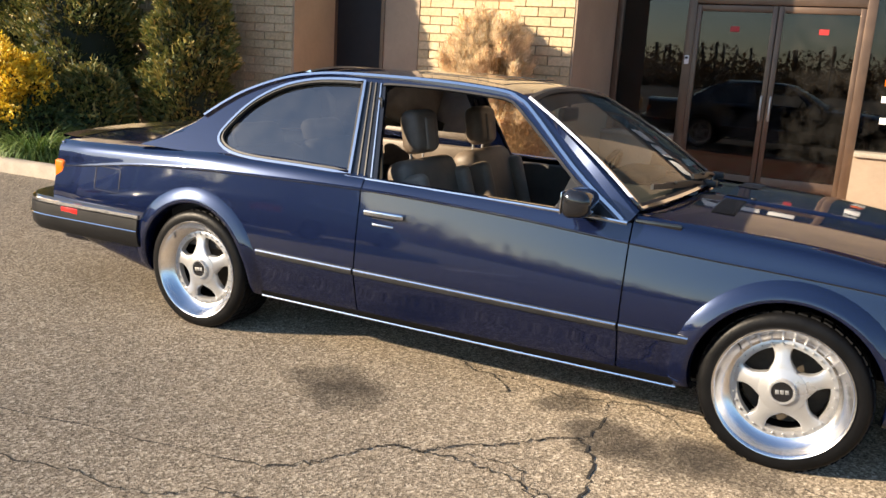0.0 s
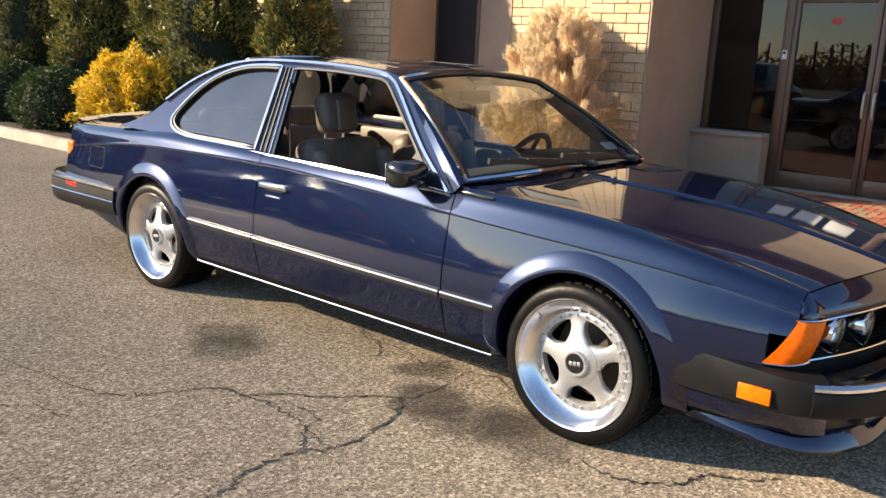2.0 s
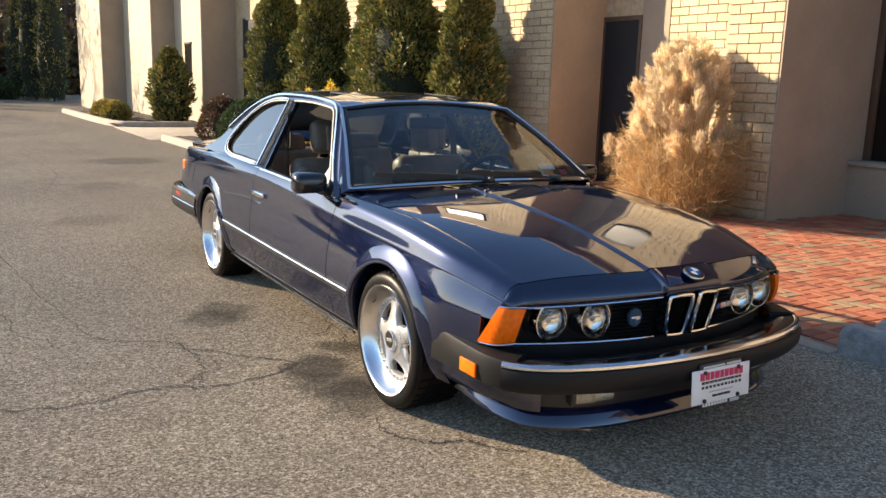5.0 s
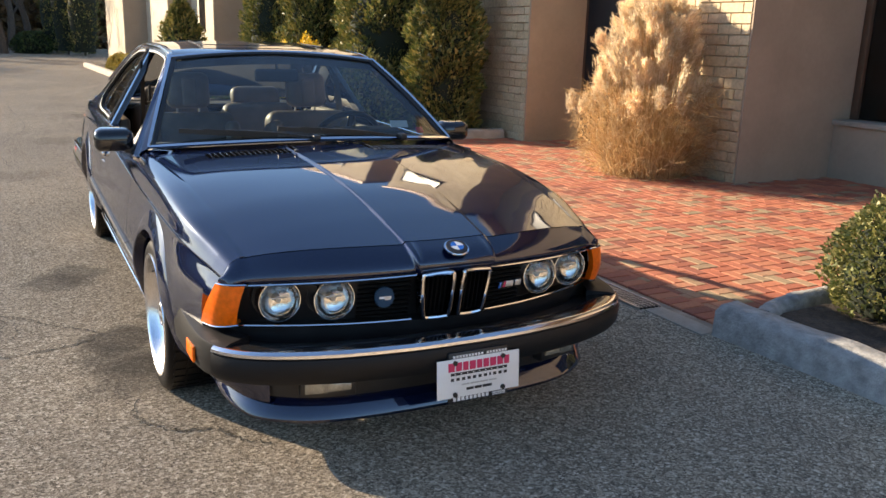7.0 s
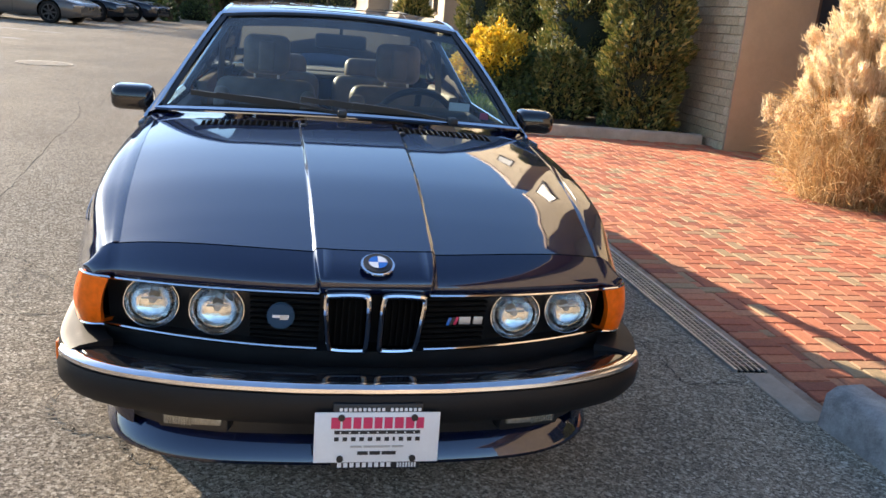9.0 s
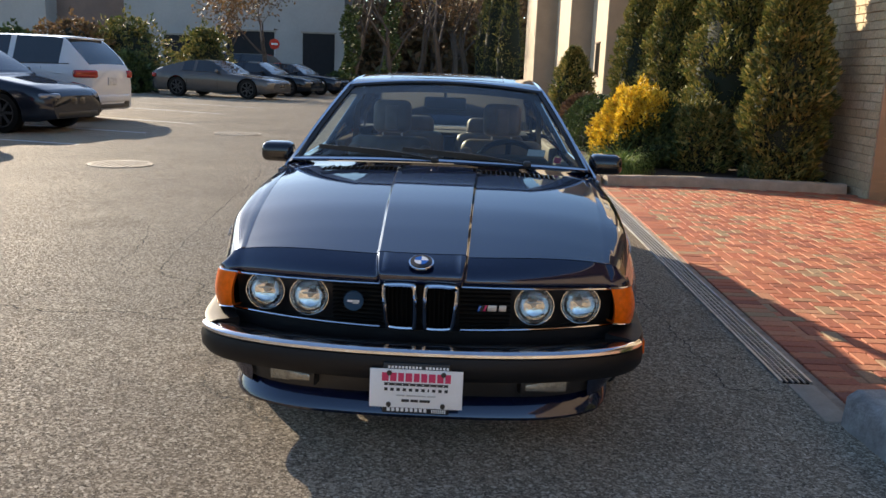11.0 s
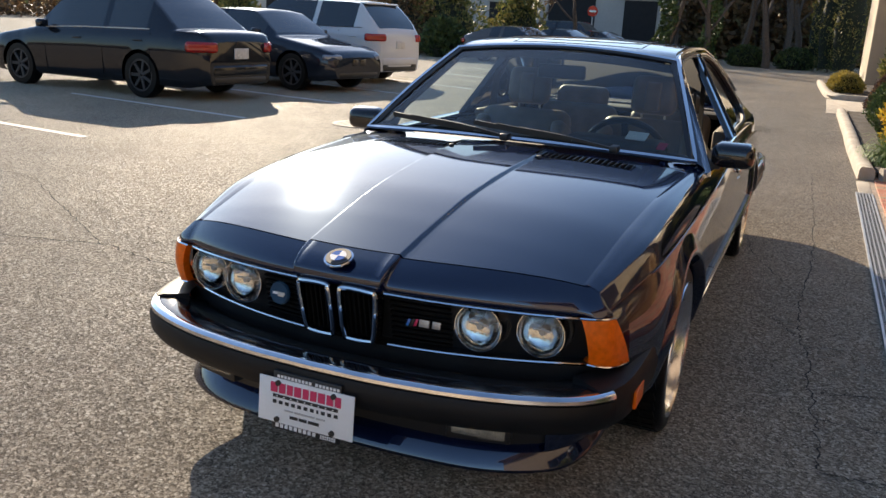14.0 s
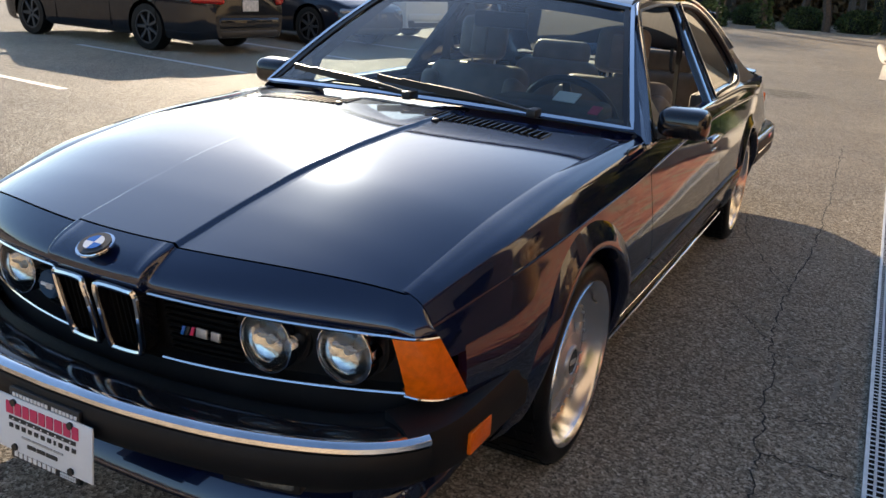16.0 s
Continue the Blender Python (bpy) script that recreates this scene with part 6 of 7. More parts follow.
# front plate: a dealer's plate, writing as plain bars
pl = empty("front_plate", (2.363, 0.005, 0.305))
pl.matrix_basis = pose(2.362, 0.005, 0.314, 0, -4, 0)
pl.parent = car
tagged(pl, "white dealer plate in a black frame on the bumper")
part("plate_frame", box_bm((0.012, 0.21, 0.164), (0, 0, 0), 0.004), BLACK, pl)
part("plate_face", box_bm((0.004, 0.292, 0.124), (0.007, 0, 0.0), 0.001), WHITE, pl)
def text_bars(y0, y1, z, h, mat, words, x=0.0105):
    total = sum(words) + 0.5 * (len(words) - 1)
    y = y0
    for w in words:
        ww = (y1 - y0) * w / total
        part("bar", box_bm((0.002, ww, h), (x, y + ww / 2, z), 0.0), mat, pl, smooth=0)
        y += ww + (y1 - y0) * 0.5 / total


text_bars(-0.108, 0.108, 0.037, 0.027, PINK, [2.0, 1.9, 1.7, 2.0, 1.7, 1.8, 2.0, 1.9, 1.7])
text_bars(-0.1, 0.1, 0.014, 0.008, INK, [1])
for k in range(9):
    part("star", cyl_bm(0.0022, 0.002, (0.0118, -0.086 + 0.0215 * k, 0.014), "X", 5), WHITE, pl)
text_bars(-0.1, 0.1, -0.003, 0.009, INK, [0.6] * 7 + [0.3] + [0.6] * 3)
text_bars(-0.062, 0.062, -0.022, 0.004, STEEL, [3, 7, 3])
text_bars(-0.045, 0.045, -0.038, 0.008, INK, [3, 3, 4])
text_bars(-0.09, 0.035, -0.069, 0.011, WHITE, [0.9] * 9, 0.0075)
text_bars(0.05, 0.095, -0.0675, 0.005, WHITE, [0.9] * 7, 0.0075)
text_bars(0.05, 0.095, -0.0735, 0.004, WHITE, [0.9] * 7, 0.0075)
text_bars(-0.09, 0.015, 0.0685, 0.0075, WHITE, [0.9] * 10, 0.0075)
text_bars(0.028, 0.1, 0.0685, 0.0075, WHITE, [0.9] * 7, 0.0075)
for y, z in ((-0.085, 0.05), (0.085, 0.05), (-0.085, -0.052), (0.085, -0.052)):
    part("screw", cyl_bm(0.008, 0.006, (0.011, y, z), "X", 10), BLACK, pl)


# ---- plants ----
def leaf_mat(name, stops, rough=0.6, trans=0.25):
    m, N, L, B = mat_new(name)
    ge = N.new("ShaderNodeNewGeometry")
    c = ramp(N, L, ge.outputs["Random Per Island"], stops)
    big = noise_tex(N, L, ge.outputs["Position"], 3.0, 3.0)
    c = mixc(N, L, 1.0, c, ramp(N, L, big, [(0.3, (0.7, 0.7, 0.7)), (0.7, (1.25, 1.25, 1.25))]), "MULTIPLY")
    L.new(c, B.inputs["Base Color"])
    B.inputs["Roughness"].default_value = rough
    tr = N.new("ShaderNodeBsdfTranslucent")
    L.new(c, tr.inputs["Color"])
    mx = N.new("ShaderNodeMixShader")
    mx.inputs[0].default_value = trans
    L.new(B.outputs[0], mx.inputs[1])
    L.new(tr.outputs[0], mx.inputs[2])
    L.new(mx.outputs[0], N["Material Output"].inputs["Surface"])
    return m


CEDAR = leaf_mat("cedar_green", [(0.0, (0.04, 0.06, 0.016)), (0.35, (0.11, 0.13, 0.03)), (0.68, (0.21, 0.19, 0.05)), (0.92, (0.35, 0.28, 0.08)), (1.0, (0.42, 0.31, 0.11))], 0.6, 0.16)
GREEN = leaf_mat("dark_hedge_green", [(0.0, (0.02, 0.038, 0.012)), (0.6, (0.055, 0.09, 0.024)), (1.0, (0.11, 0.14, 0.04))], 0.75, 0.1)
GOLD = leaf_mat("golden_leaf", [(0.0, (0.4, 0.24, 0.015)), (0.4, (0.68, 0.45, 0.03)), (0.85, (0.8, 0.58, 0.06)), (1.0, (0.4, 0.36, 0.06))])
DULL_GOLD = leaf_mat("olive_gold_leaf", [(0.0, (0.16, 0.12, 0.02)), (0.5, (0.34, 0.26, 0.05)), (1.0, (0.45, 0.35, 0.09))], trans=0.15)
OLIVE = leaf_mat("box_leaf", [(0.0, (0.06, 0.08, 0.02)), (0.5, (0.16, 0.17, 0.05)), (0.85, (0.32, 0.29, 0.1)), (1.0, (0.42, 0.36, 0.16))])
BLADE = leaf_mat("grass_green", [(0.0, (0.04, 0.09, 0.015)), (0.6, (0.11, 0.19, 0.035)), (1.0, (0.27, 0.34, 0.11))])
MAROON = leaf_mat("maroon_leaf", [(0.0, (0.035, 0.02, 0.014)), (0.6, (0.085, 0.045, 0.028)), (1.0, (0.15, 0.09, 0.045))])
STRAW = leaf_mat("dry_straw", [(0.0, (0.3, 0.16, 0.06)), (0.5, (0.56, 0.36, 0.16)), (1.0, (0.72, 0.54, 0.3))], trans=0.4)
PLUME = leaf_mat("grass_plume", [(0.0, (0.62, 0.46, 0.27)), (0.5, (0.8, 0.64, 0.42)), (1.0, (0.92, 0.8, 0.6))], trans=0.5)
BARK = plain("bark", (0.11, 0.08, 0.06), 0.9, 0.0, 0.4, 14.0, 0.8, 40.0)
BRANCH = plain("bare_branch", (0.1, 0.075, 0.06), 0.9, 0.0, 0.4, 8.0)
WOODS = leaf_mat("autumn_leaf", [(0.0, (0.06, 0.04, 0.02)), (0.5, (0.16, 0.1, 0.045)), (0.85, (0.24, 0.13, 0.06)), (1.0, (0.1, 0.11, 0.04))])
# near-black of the hulls that stand in for shade inside crowns and shrubs
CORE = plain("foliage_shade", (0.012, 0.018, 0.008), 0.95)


def leaves(rng, centers, outs, lx, ly, spread=0.9):
    """Many small four-cornered leaves round given points, leaning outwards."""
    n = len(centers)
    d = outs + rng.normal(0, spread, (n, 3))
    d /= np.linalg.norm(d, axis=1, keepdims=True) + 1e-9
    r = rng.normal(0, 1, (n, 3))
    s = np.cross(d, r)
    s /= np.linalg.norm(s, axis=1, keepdims=True) + 1e-9
    sx = (lx * rng.uniform(0.6, 1.4, n))[:, None]
    sy = (ly * rng.uniform(0.6, 1.4, n))[:, None]
    a = centers - s * sx * 0.5
    b = centers + s * sx * 0.5
    c = centers + s * sx * 0.18 + d * sy
    e = centers - s * sx * 0.18 + d * sy
    V = np.stack([a, b, c, e], 1).reshape(-1, 3)
    F = np.arange(4 * n).reshape(n, 4)
    return V, F


def np_mesh(name, V, F, mat, parent, label="", kind=""):
    me = bpy.data.meshes.new(name)
    me.from_pydata(V.tolist() if hasattr(V, "tolist") else V, [], F.tolist() if hasattr(F, "tolist") else F)
    me.update()
    me.materials.append(mat)
    ob = new(name, me)
    ob.parent = parent
    if label or kind:
        tagged(ob, label, kind=kind)
    return ob


def crown_points(rng, n, prof, h, lump=0.18, fill=0.25, clumps=60):
    """Points and outward ways on a lumpy body of revolution; prof gives the radius at 0..1 of the height."""
    cu = rng.uniform(0, 1, clumps)
    ca = rng.uniform(0, 2 * np.pi, clumps)
    u = rng.uniform(0, 1, n) ** 0.9
    a = rng.uniform(0, 2 * np.pi, n)
    R = np.array([prof(x) for x in u])
    d = np.full(n, 9.0)
    for q, w in zip(cu, ca):
        dd = ((u - q) * h) ** 2 + (R * np.angle(np.exp(1j * (a - w)))) ** 2
        d = np.minimum(d, dd)
    bump_r = np.exp(-d / 0.035)
    R = R * (1 - lump + lump * 1.6 * bump_r) * (1 - fill * rng.uniform(0, 1, n) ** 2)
    P = np.stack([R * np.cos(a), R * np.sin(a), u * h], 1)
    O = np.stack([np.cos(a), np.sin(a), np.full(n, 0.45)], 1)
    return P, O


def cedar(x, y, r, h, seed, n=24000, label="tall dense evergreen cedar with golden tips against a brick wall", sharp=2.2):
    rng = np.random.default_rng(seed)
    t = tagged(empty("cedar_tree", (x, y, 0.06)), label, "tree", "evergreen trees")
    V, F = sweep([(0, 0, -0.05), (0.02, 0, h * 0.4), (0, 0.01, h * 0.85)], ring(0.05, 8))
    mesh_obj("trunk", V, F, BARK, t)
    prof = lambda q: r * (0.62 + 0.5 * min(1, q * 3)) * max(0.05, (1 - q ** sharp)) ** 0.75 if q > 0.06 else r * 0.75
    # smaller dark hull: the crown's inner shade as a solid, stops see-through
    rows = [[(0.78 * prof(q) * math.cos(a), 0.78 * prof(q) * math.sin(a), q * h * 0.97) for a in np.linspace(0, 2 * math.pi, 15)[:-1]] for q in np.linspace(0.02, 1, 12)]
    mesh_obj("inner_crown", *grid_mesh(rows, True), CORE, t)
    P, O = crown_points(rng, n, prof, h, 0.32, 0.28, 110)
    O[:, 2] += 0.5
    V, F = leaves(rng, P, O, 0.03 if n > 9000 else 0.045, 0.062 if n > 9000 else 0.1, 0.6)
    np_mesh("crown", V, F, CEDAR, t)


cedar(-6.98, 8.42, 0.58, 3.0, 11, sharp=1.35)
cedar(-8.65, 8.25, 0.72, 3.3, 12)
cedar(-10.2, 8.6, 0.55, 3.1, 15)
cedar(-11.5, 8.1, 0.62, 3.3, 13)
cedar(-13.4, 7.9, 0.62, 3.3, 14)
cedar(-20.3, 7.3, 0.55, 1.95, 16, 5000, "small dense evergreen cedar in a planted island")
for i, (x, y, h) in enumerate(((-37.5, 6.2, 5.2), (-38.8, 5.6, 5.6), (-40.4, 5.2, 5.0), (-42.0, 6.0, 5.4))):
    cedar(x, y, 0.75, h, 40 + i, 3500, "tall narrow evergreen at the end of the drive")


def bush(name, x, y, rx, ry, h, mat, label, seed, n=5000, lx=0.03, ly=0.05, z=0.06, top=None, cat="shrub", core=0.8, group="", lump=0.16):
    rng = np.random.default_rng(seed)
    b = tagged(empty(name, (x, y, z)), label, cat, group)
    # dark hull a little smaller than the shrub, its inner shade as colour
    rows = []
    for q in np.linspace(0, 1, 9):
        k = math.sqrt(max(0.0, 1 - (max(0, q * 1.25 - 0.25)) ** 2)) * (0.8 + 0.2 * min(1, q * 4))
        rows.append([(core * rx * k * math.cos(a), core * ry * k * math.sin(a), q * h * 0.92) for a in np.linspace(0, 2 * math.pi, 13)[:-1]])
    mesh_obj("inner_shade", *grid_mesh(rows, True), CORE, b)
    prof = lambda q: math.sqrt(max(0.0, 1 - (max(0, q * 1.25 - 0.25)) ** 2)) * (0.8 + 0.2 * min(1, q * 4)) + 0.02
    P, O = crown_points(rng, n, prof, h, lump, 0.2, 40)
    P[:, 0] *= rx
    P[:, 1] *= ry
    # cap
    m = n // 3
    a, rr = rng.uniform(0, 2 * np.pi, m), np.sqrt(rng.uniform(0, 1, m))
    zc = h * (0.2 + 0.8 * np.sqrt(np.maximum(0, 1 - rr ** 2)))
    P = np.concatenate([P, np.stack([rx * rr * np.cos(a), ry * rr * np.sin(a), zc * (1 - lump * 0.35 + lump * 0.7 * np.sin(9 * rr * np.cos(a) + 1) * np.cos(8 * rr * np.sin(a))) + rng.normal(0, 0.02, m)], 1)])
    O = np.concatenate([O, np.stack([rr * np.cos(a), rr * np.sin(a), np.ones(m)], 1)])
    V, F = leaves(rng, P, O, lx, ly, 0.6)
    if top:
        cz = V.reshape(-1, 4, 3)[:, 0, :]
        up = (cz[:, 2] / h + rng.normal(0, 0.09, len(cz)) - 0.07 * cz[:, 0] / rx - 0.42 * cz[:, 1] / ry) > 0.56
        np_mesh("lower_foliage", V.reshape(-1, 4, 3)[~up].reshape(-1, 3), np.arange(4 * (~up).sum()).reshape(-1, 4), mat, b)
        np_mesh("top_foliage", V.reshape(-1, 4, 3)[up].reshape(-1, 3), np.arange(4 * up.sum()).reshape(-1, 4), top, b)
    else:
        np_mesh("foliage", V, F, mat, b)
    return b


bush("golden_shrub", -8.25, 6.85, 0.85, 0.62, 1.08, GREEN, "rounded shrub with bright golden leaves over green", 21, 14000, 0.03, 0.05, top=GOLD, lump=0.34, core=0.72)
bush("hedge_shrub", -10.0, 6.7, 0.62, 0.6, 0.85, GREEN, "clipped dark green shrub in a planting bed", 22, 6000, 0.025, 0.035, group="clipped shrubs")
bush("hedge_shrub", -11.5, 6.75, 0.62, 0.6, 0.88, GREEN, "clipped dark green shrub in a planting bed", 23, 6000, 0.025, 0.035, group="clipped shrubs")
bush("maroon_shrub", -13.1, 6.7, 0.6, 0.5, 0.85, MAROON, "loose maroon-leaved shrub in a planting bed", 24, 3500, 0.03, 0.05, core=0.5)
bush("low_conifer", -7.7, 7.6, 0.5, 0.45, 0.95, CEDAR, "low spreading evergreen below taller cedars", 25, 4500, 0.03, 0.06)
bush("box_shrub", 1.05, 6.85, 0.36, 0.38, 0.56, OLIVE, "small clipped box shrub with pale yellow-green leaves", 26, 7000, 0.016, 0.022, 0.1)
bush("golden_mound", -21.3, 6.05, 0.5, 0.4, 0.5, DULL_GOLD, "low golden rounded shrub in an island bed", 27, 2500, 0.03, 0.05, group="golden mounds")
bush("golden_mound", -22.6, 6.0, 0.5, 0.4, 0.48, DULL_GOLD, "low golden rounded shrub in an island bed", 28, 2500, 0.03, 0.05, group="golden mounds")


def arc_blades(rng, n, r0, length, width, droop, segs=6, lean=(0.15, 0.9)):
    """Thin arching blades from a tuft."""
    V, F = [], []
    for i in range(n):
        a = rng.uniform(0, 2 * math.pi)
        rr = r0 * math.sqrt(rng.uniform())
        base = Vector((rr * math.cos(a), rr * math.sin(a), 0))
        a2 = a + rng.normal(0, 0.5)
        out = Vector((math.cos(a2), math.sin(a2), 0))
        ln = length * rng.uniform(0.6, 1.1)
        le = rng.uniform(*lean)
        side = Vector((-out.y, out.x, 0)) * width * rng.uniform(0.6, 1.2)
        p, ang = base.copy(), math.pi / 2 - le * 0.5
        o = len(V)
        for k in range(segs + 1):
            w = (1 - k / segs) ** 0.6
            V += [tuple(p - side * w * 0.5), tuple(p + side * w * 0.5)]
            p = p + (out * math.cos(ang) + Vector((0, 0, 1)) * math.sin(ang)) * (ln / segs)
            ang -= droop * le * (k + 1) / segs
        F += [(o + 2 * k, o + 2 * k + 1, o + 2 * k + 3, o + 2 * k + 2) for k in range(segs)]
    return V, F


for i, (x, y, s) in enumerate(((-7.1, 6.38, 1.0),)):
    e = tagged(empty("grass_tuft", (x, y, 0.06)), "arching green grassy tuft beside a kerb", "plant")
    V, F = arc_blades(np.random.default_rng(31), 1100, 0.2, 0.56, 0.015, 0.8, 8, (0.5, 2.0))
    tagged(mesh_obj("grass", V, F, BLADE, e, smooth=0), kind="stuff")

# dry ornamental grass with plumes
rng = np.random.default_rng(33)
pg = tagged(empty("plume_grass", (-3.25, 8.85, 0.0)), "large dry straw-coloured ornamental grass with feathery plumes", "ornamental grass")
HALF = curve1((0.0, 0.2, 0.5, 0.8, 1.1, 1.5, 1.85), (0.5, 0.66, 0.74, 0.68, 0.55, 0.42, 0.2))


def curls(rng, n, z0, z1, ln, width, segs=5):
    """Tangled dry blades that curl at random inside the tuft."""
    V, F = [], []
    for i in range(n):
        z = rng.uniform(z0, z1)
        a = rng.uniform(0, 2 * math.pi)
        rr = HALF(z) * (0.35 + 0.62 * rng.uniform() ** 0.5)
        p = Vector((rr * math.cos(a), rr * math.sin(a), max(0.02, z)))
        d = Vector((math.cos(a), math.sin(a), 0)) * 0.6 + Vector(rng.normal(0, 0.6, 3)) + Vector((0, 0, 0.5))
        d.normalize()
        side = d.cross(Vector(rng.normal(0, 1, 3))).normalized() * width * rng.uniform(0.5, 1.2)
        turn = Vector(rng.normal(0, 0.25, 3)) + Vector((0, 0, -0.32))
        o, st = len(V), ln * rng.uniform(0.6, 1.4) / segs
        for k in range(segs + 1):
            w = (1 - k / segs * 0.85)
            V += [tuple(p - side * w), tuple(p + side * w)]
            p = p + d * st
            p.z = max(0.01, p.z)
            d = (d + turn * 0.8).normalized()
        F += [(o + 2 * k, o + 2 * k + 1, o + 2 * k + 3, o + 2 * k + 2) for k in range(segs)]
    return V, F


V, F = arc_blades(rng, 2200, 0.42, 0.8, 0.008, 0.35, 7, (0.05, 1.1))
tagged(mesh_obj("blades", V, F, STRAW, pg, "dry tangled straw blades", smooth=0), kind="stuff")
tagged(mesh_obj("curled_blades", *curls(rng, 4200, 0.0, 0.85, 0.26, 0.003), STRAW, pg, smooth=0), kind="stuff")
stems, plume_c, plume_o = [], [], []
for i in range(230):
    a = rng.uniform(0, 2 * math.pi)
    zt = 0.6 + 1.12 * rng.uniform() ** 0.7
    rt_ = HALF(zt + 0.1) * rng.uniform(0.1, 1.0) ** 0.55
    if rng.uniform() < 0.09:
        rt_ *= 1.3
    out = Vector((math.cos(a), math.sin(a), 0))
    b = out * 0.32 * rng.uniform(0, 1)
    end = out * rt_ + Vector((0, 0, zt))
    path = [b, b.lerp(end, 0.55) + Vector((0, 0, 0.06)), end]
    sp = spline(path, 5)
    stems.append(sweep(sp, rect(0.004, 0.004), up=(0.3, 0.5, 0.1), caps=False))
    way = (Vector((0, 0, 1)) + out * 0.25 * rng.uniform() + Vector(rng.normal(0, 0.12, 3))).normalized()
    sag = out * 0.09 * rng.uniform() + Vector((0, 0, -0.06))
    m = 320
    L0 = rng.uniform(0.2, 0.36) * (1.0 if zt > 1.0 else 0.65)
    for q in rng.uniform(0, 1, m):
        fat = 0.024 * math.sin(math.pi * (0.12 + 0.8 * q)) + 0.003
        plume_c.append(end - way * 0.12 + way * L0 * q + sag * q ** 2 + Vector(rng.normal(0, fat, 3)))
        plume_o.append(way * 0.9 + out * 0.2 + Vector((0, 0, -0.1)))
tagged(mesh_obj("stems", *merge(*stems), STRAW, pg, smooth=0), kind="stuff")
V, F = leaves(rng, np.array(plume_c), np.array(plume_o), 0.006, 0.055, 0.4)
np_mesh("plumes", V, F, PLUME, pg, "pale feathery seed plumes", "stuff")


# ---- far trees and hedges ----
def bare_tree(x, y, h, seed, ivy=False, leafy=0):
    """A leafless tree: tapered trunk that forks into ever thinner limbs."""
    rnd = random.Random(seed)
    t = tagged(empty("bare_tree", (x, y, 0)), "ivy-clad bare tree at the car park edge" if ivy else "bare brown autumn tree at the car park edge", "tree", "bare trees")
    trunk, limbs = [], []
    ends = []

    def grow(p, d, r, ln, depth):
        n = 4
        path, rad = [p], [r]
        for k in range(n):
            d = (d + Vector((rnd.uniform(-1, 1), rnd.uniform(-1, 1), rnd.uniform(-0.3, 0.6))) * 0.16).normalized()
            p = p + d * ln / n
            path.append(p)
            rad.append(r * (1 - 0.12 * (k + 1)))
        V = []
        m = 6 if depth < 2 else 4
        for q, w in zip(path, rad):
            s = d.cross(Vector((0.3, 0.9, 0.1))).normalized()
            u = s.cross(d).normalized()
            V += [q + (s * math.cos(2 * math.pi * i / m) + u * math.sin(2 * math.pi * i / m)) * w for i in range(m)]
        F = [(a * m + i, a * m + (i + 1) % m, (a + 1) * m + (i + 1) % m, (a + 1) * m + i) for a in range(n) for i in range(m)]
        (trunk if depth == 0 else limbs).append((V, F))
        if depth >= 3:
            ends.extend(path[1:])
        if depth < 4:
            for k in range(3 if depth < 3 else 2):
                a = rnd.uniform(0, 2 * math.pi)
                side = Vector((math.cos(a), math.sin(a), rnd.uniform(0.1, 0.7))).normalized()
                start = path[-1] if k == 0 else path[rnd.randint(2, n)]
                grow(start, (d * 0.75 + side * 0.8).normalized(), rad[-1] * rnd.uniform(0.55, 0.75), ln * rnd.uniform(0.6, 0.8), depth + 1)
    grow(Vector((0, 0, -0.1)), Vector((rnd.uniform(-0.1, 0.1), rnd.uniform(-0.1, 0.1), 1)), h * 0.022, h * 0.36, 0)
    mesh_obj("trunk", *merge(*trunk), BARK, t)
    mesh_obj("branchwork", *merge(*limbs), BRANCH, t, smooth=0)
    rg = np.random.default_rng(seed)
    if leafy:
        C = np.array([ends[i] for i in rg.integers(0, len(ends), leafy)]) + rg.normal(0, 0.25, (leafy, 3))
        V, F = leaves(rg, C, rg.normal(0, 1, (leafy, 3)), 0.09, 0.12)
        np_mesh("crown", V, F, WOODS, t, "thin rust-brown autumn leaves")
    if ivy:
        n = 1500
        a = rg.uniform(0, 2 * np.pi, n)
        z = rg.uniform(0, h * 0.5, n)
        R = 0.28 + 0.14 * np.sin(z * 3.1 + a)
        C = np.stack([R * np.cos(a), R * np.sin(a), z], 1)
        V, F = leaves(rg, C, np.stack([np.cos(a), np.sin(a), 0 * a], 1), 0.12, 0.14)
        np_mesh("ivy", V, F, GREEN, t, "dark green ivy on the trunk")


rt = random.Random(5)
for i, (x, y, h, ivy) in enumerate(((-36, -1.2, 8.0, True), (-37, 0.6, 8.5, True), (-33, -4.2, 6.5, False), (-39, 3.0, 9.0, False), (-42, 1.5, 9.5, False), (-44, 4.2, 9.0, False), (-38, -8.0, 7.0, False), (-48, 3.4, 10.0, False), (-46, -1.0, 10.0, False), (-52, 7.0, 10.0, False), (-55, 4.0, 11.0, False))):
    bare_tree(x, y, h, 60 + i, ivy, 1800 if not ivy else 300)
for i, (x, y) in enumerate(((-40, 2.0), (-40, 4.2), (-40.5, -0.4), (-41, -2.4), (-34.5, -3.5))):
    bush("dark_hedge", x, y, 0.9, 0.9, 0.95, GREEN, "dark clipped hedge block at the end of the drive", 80 + i, 1500, 0.07, 0.1, 0.0, group="far hedges")
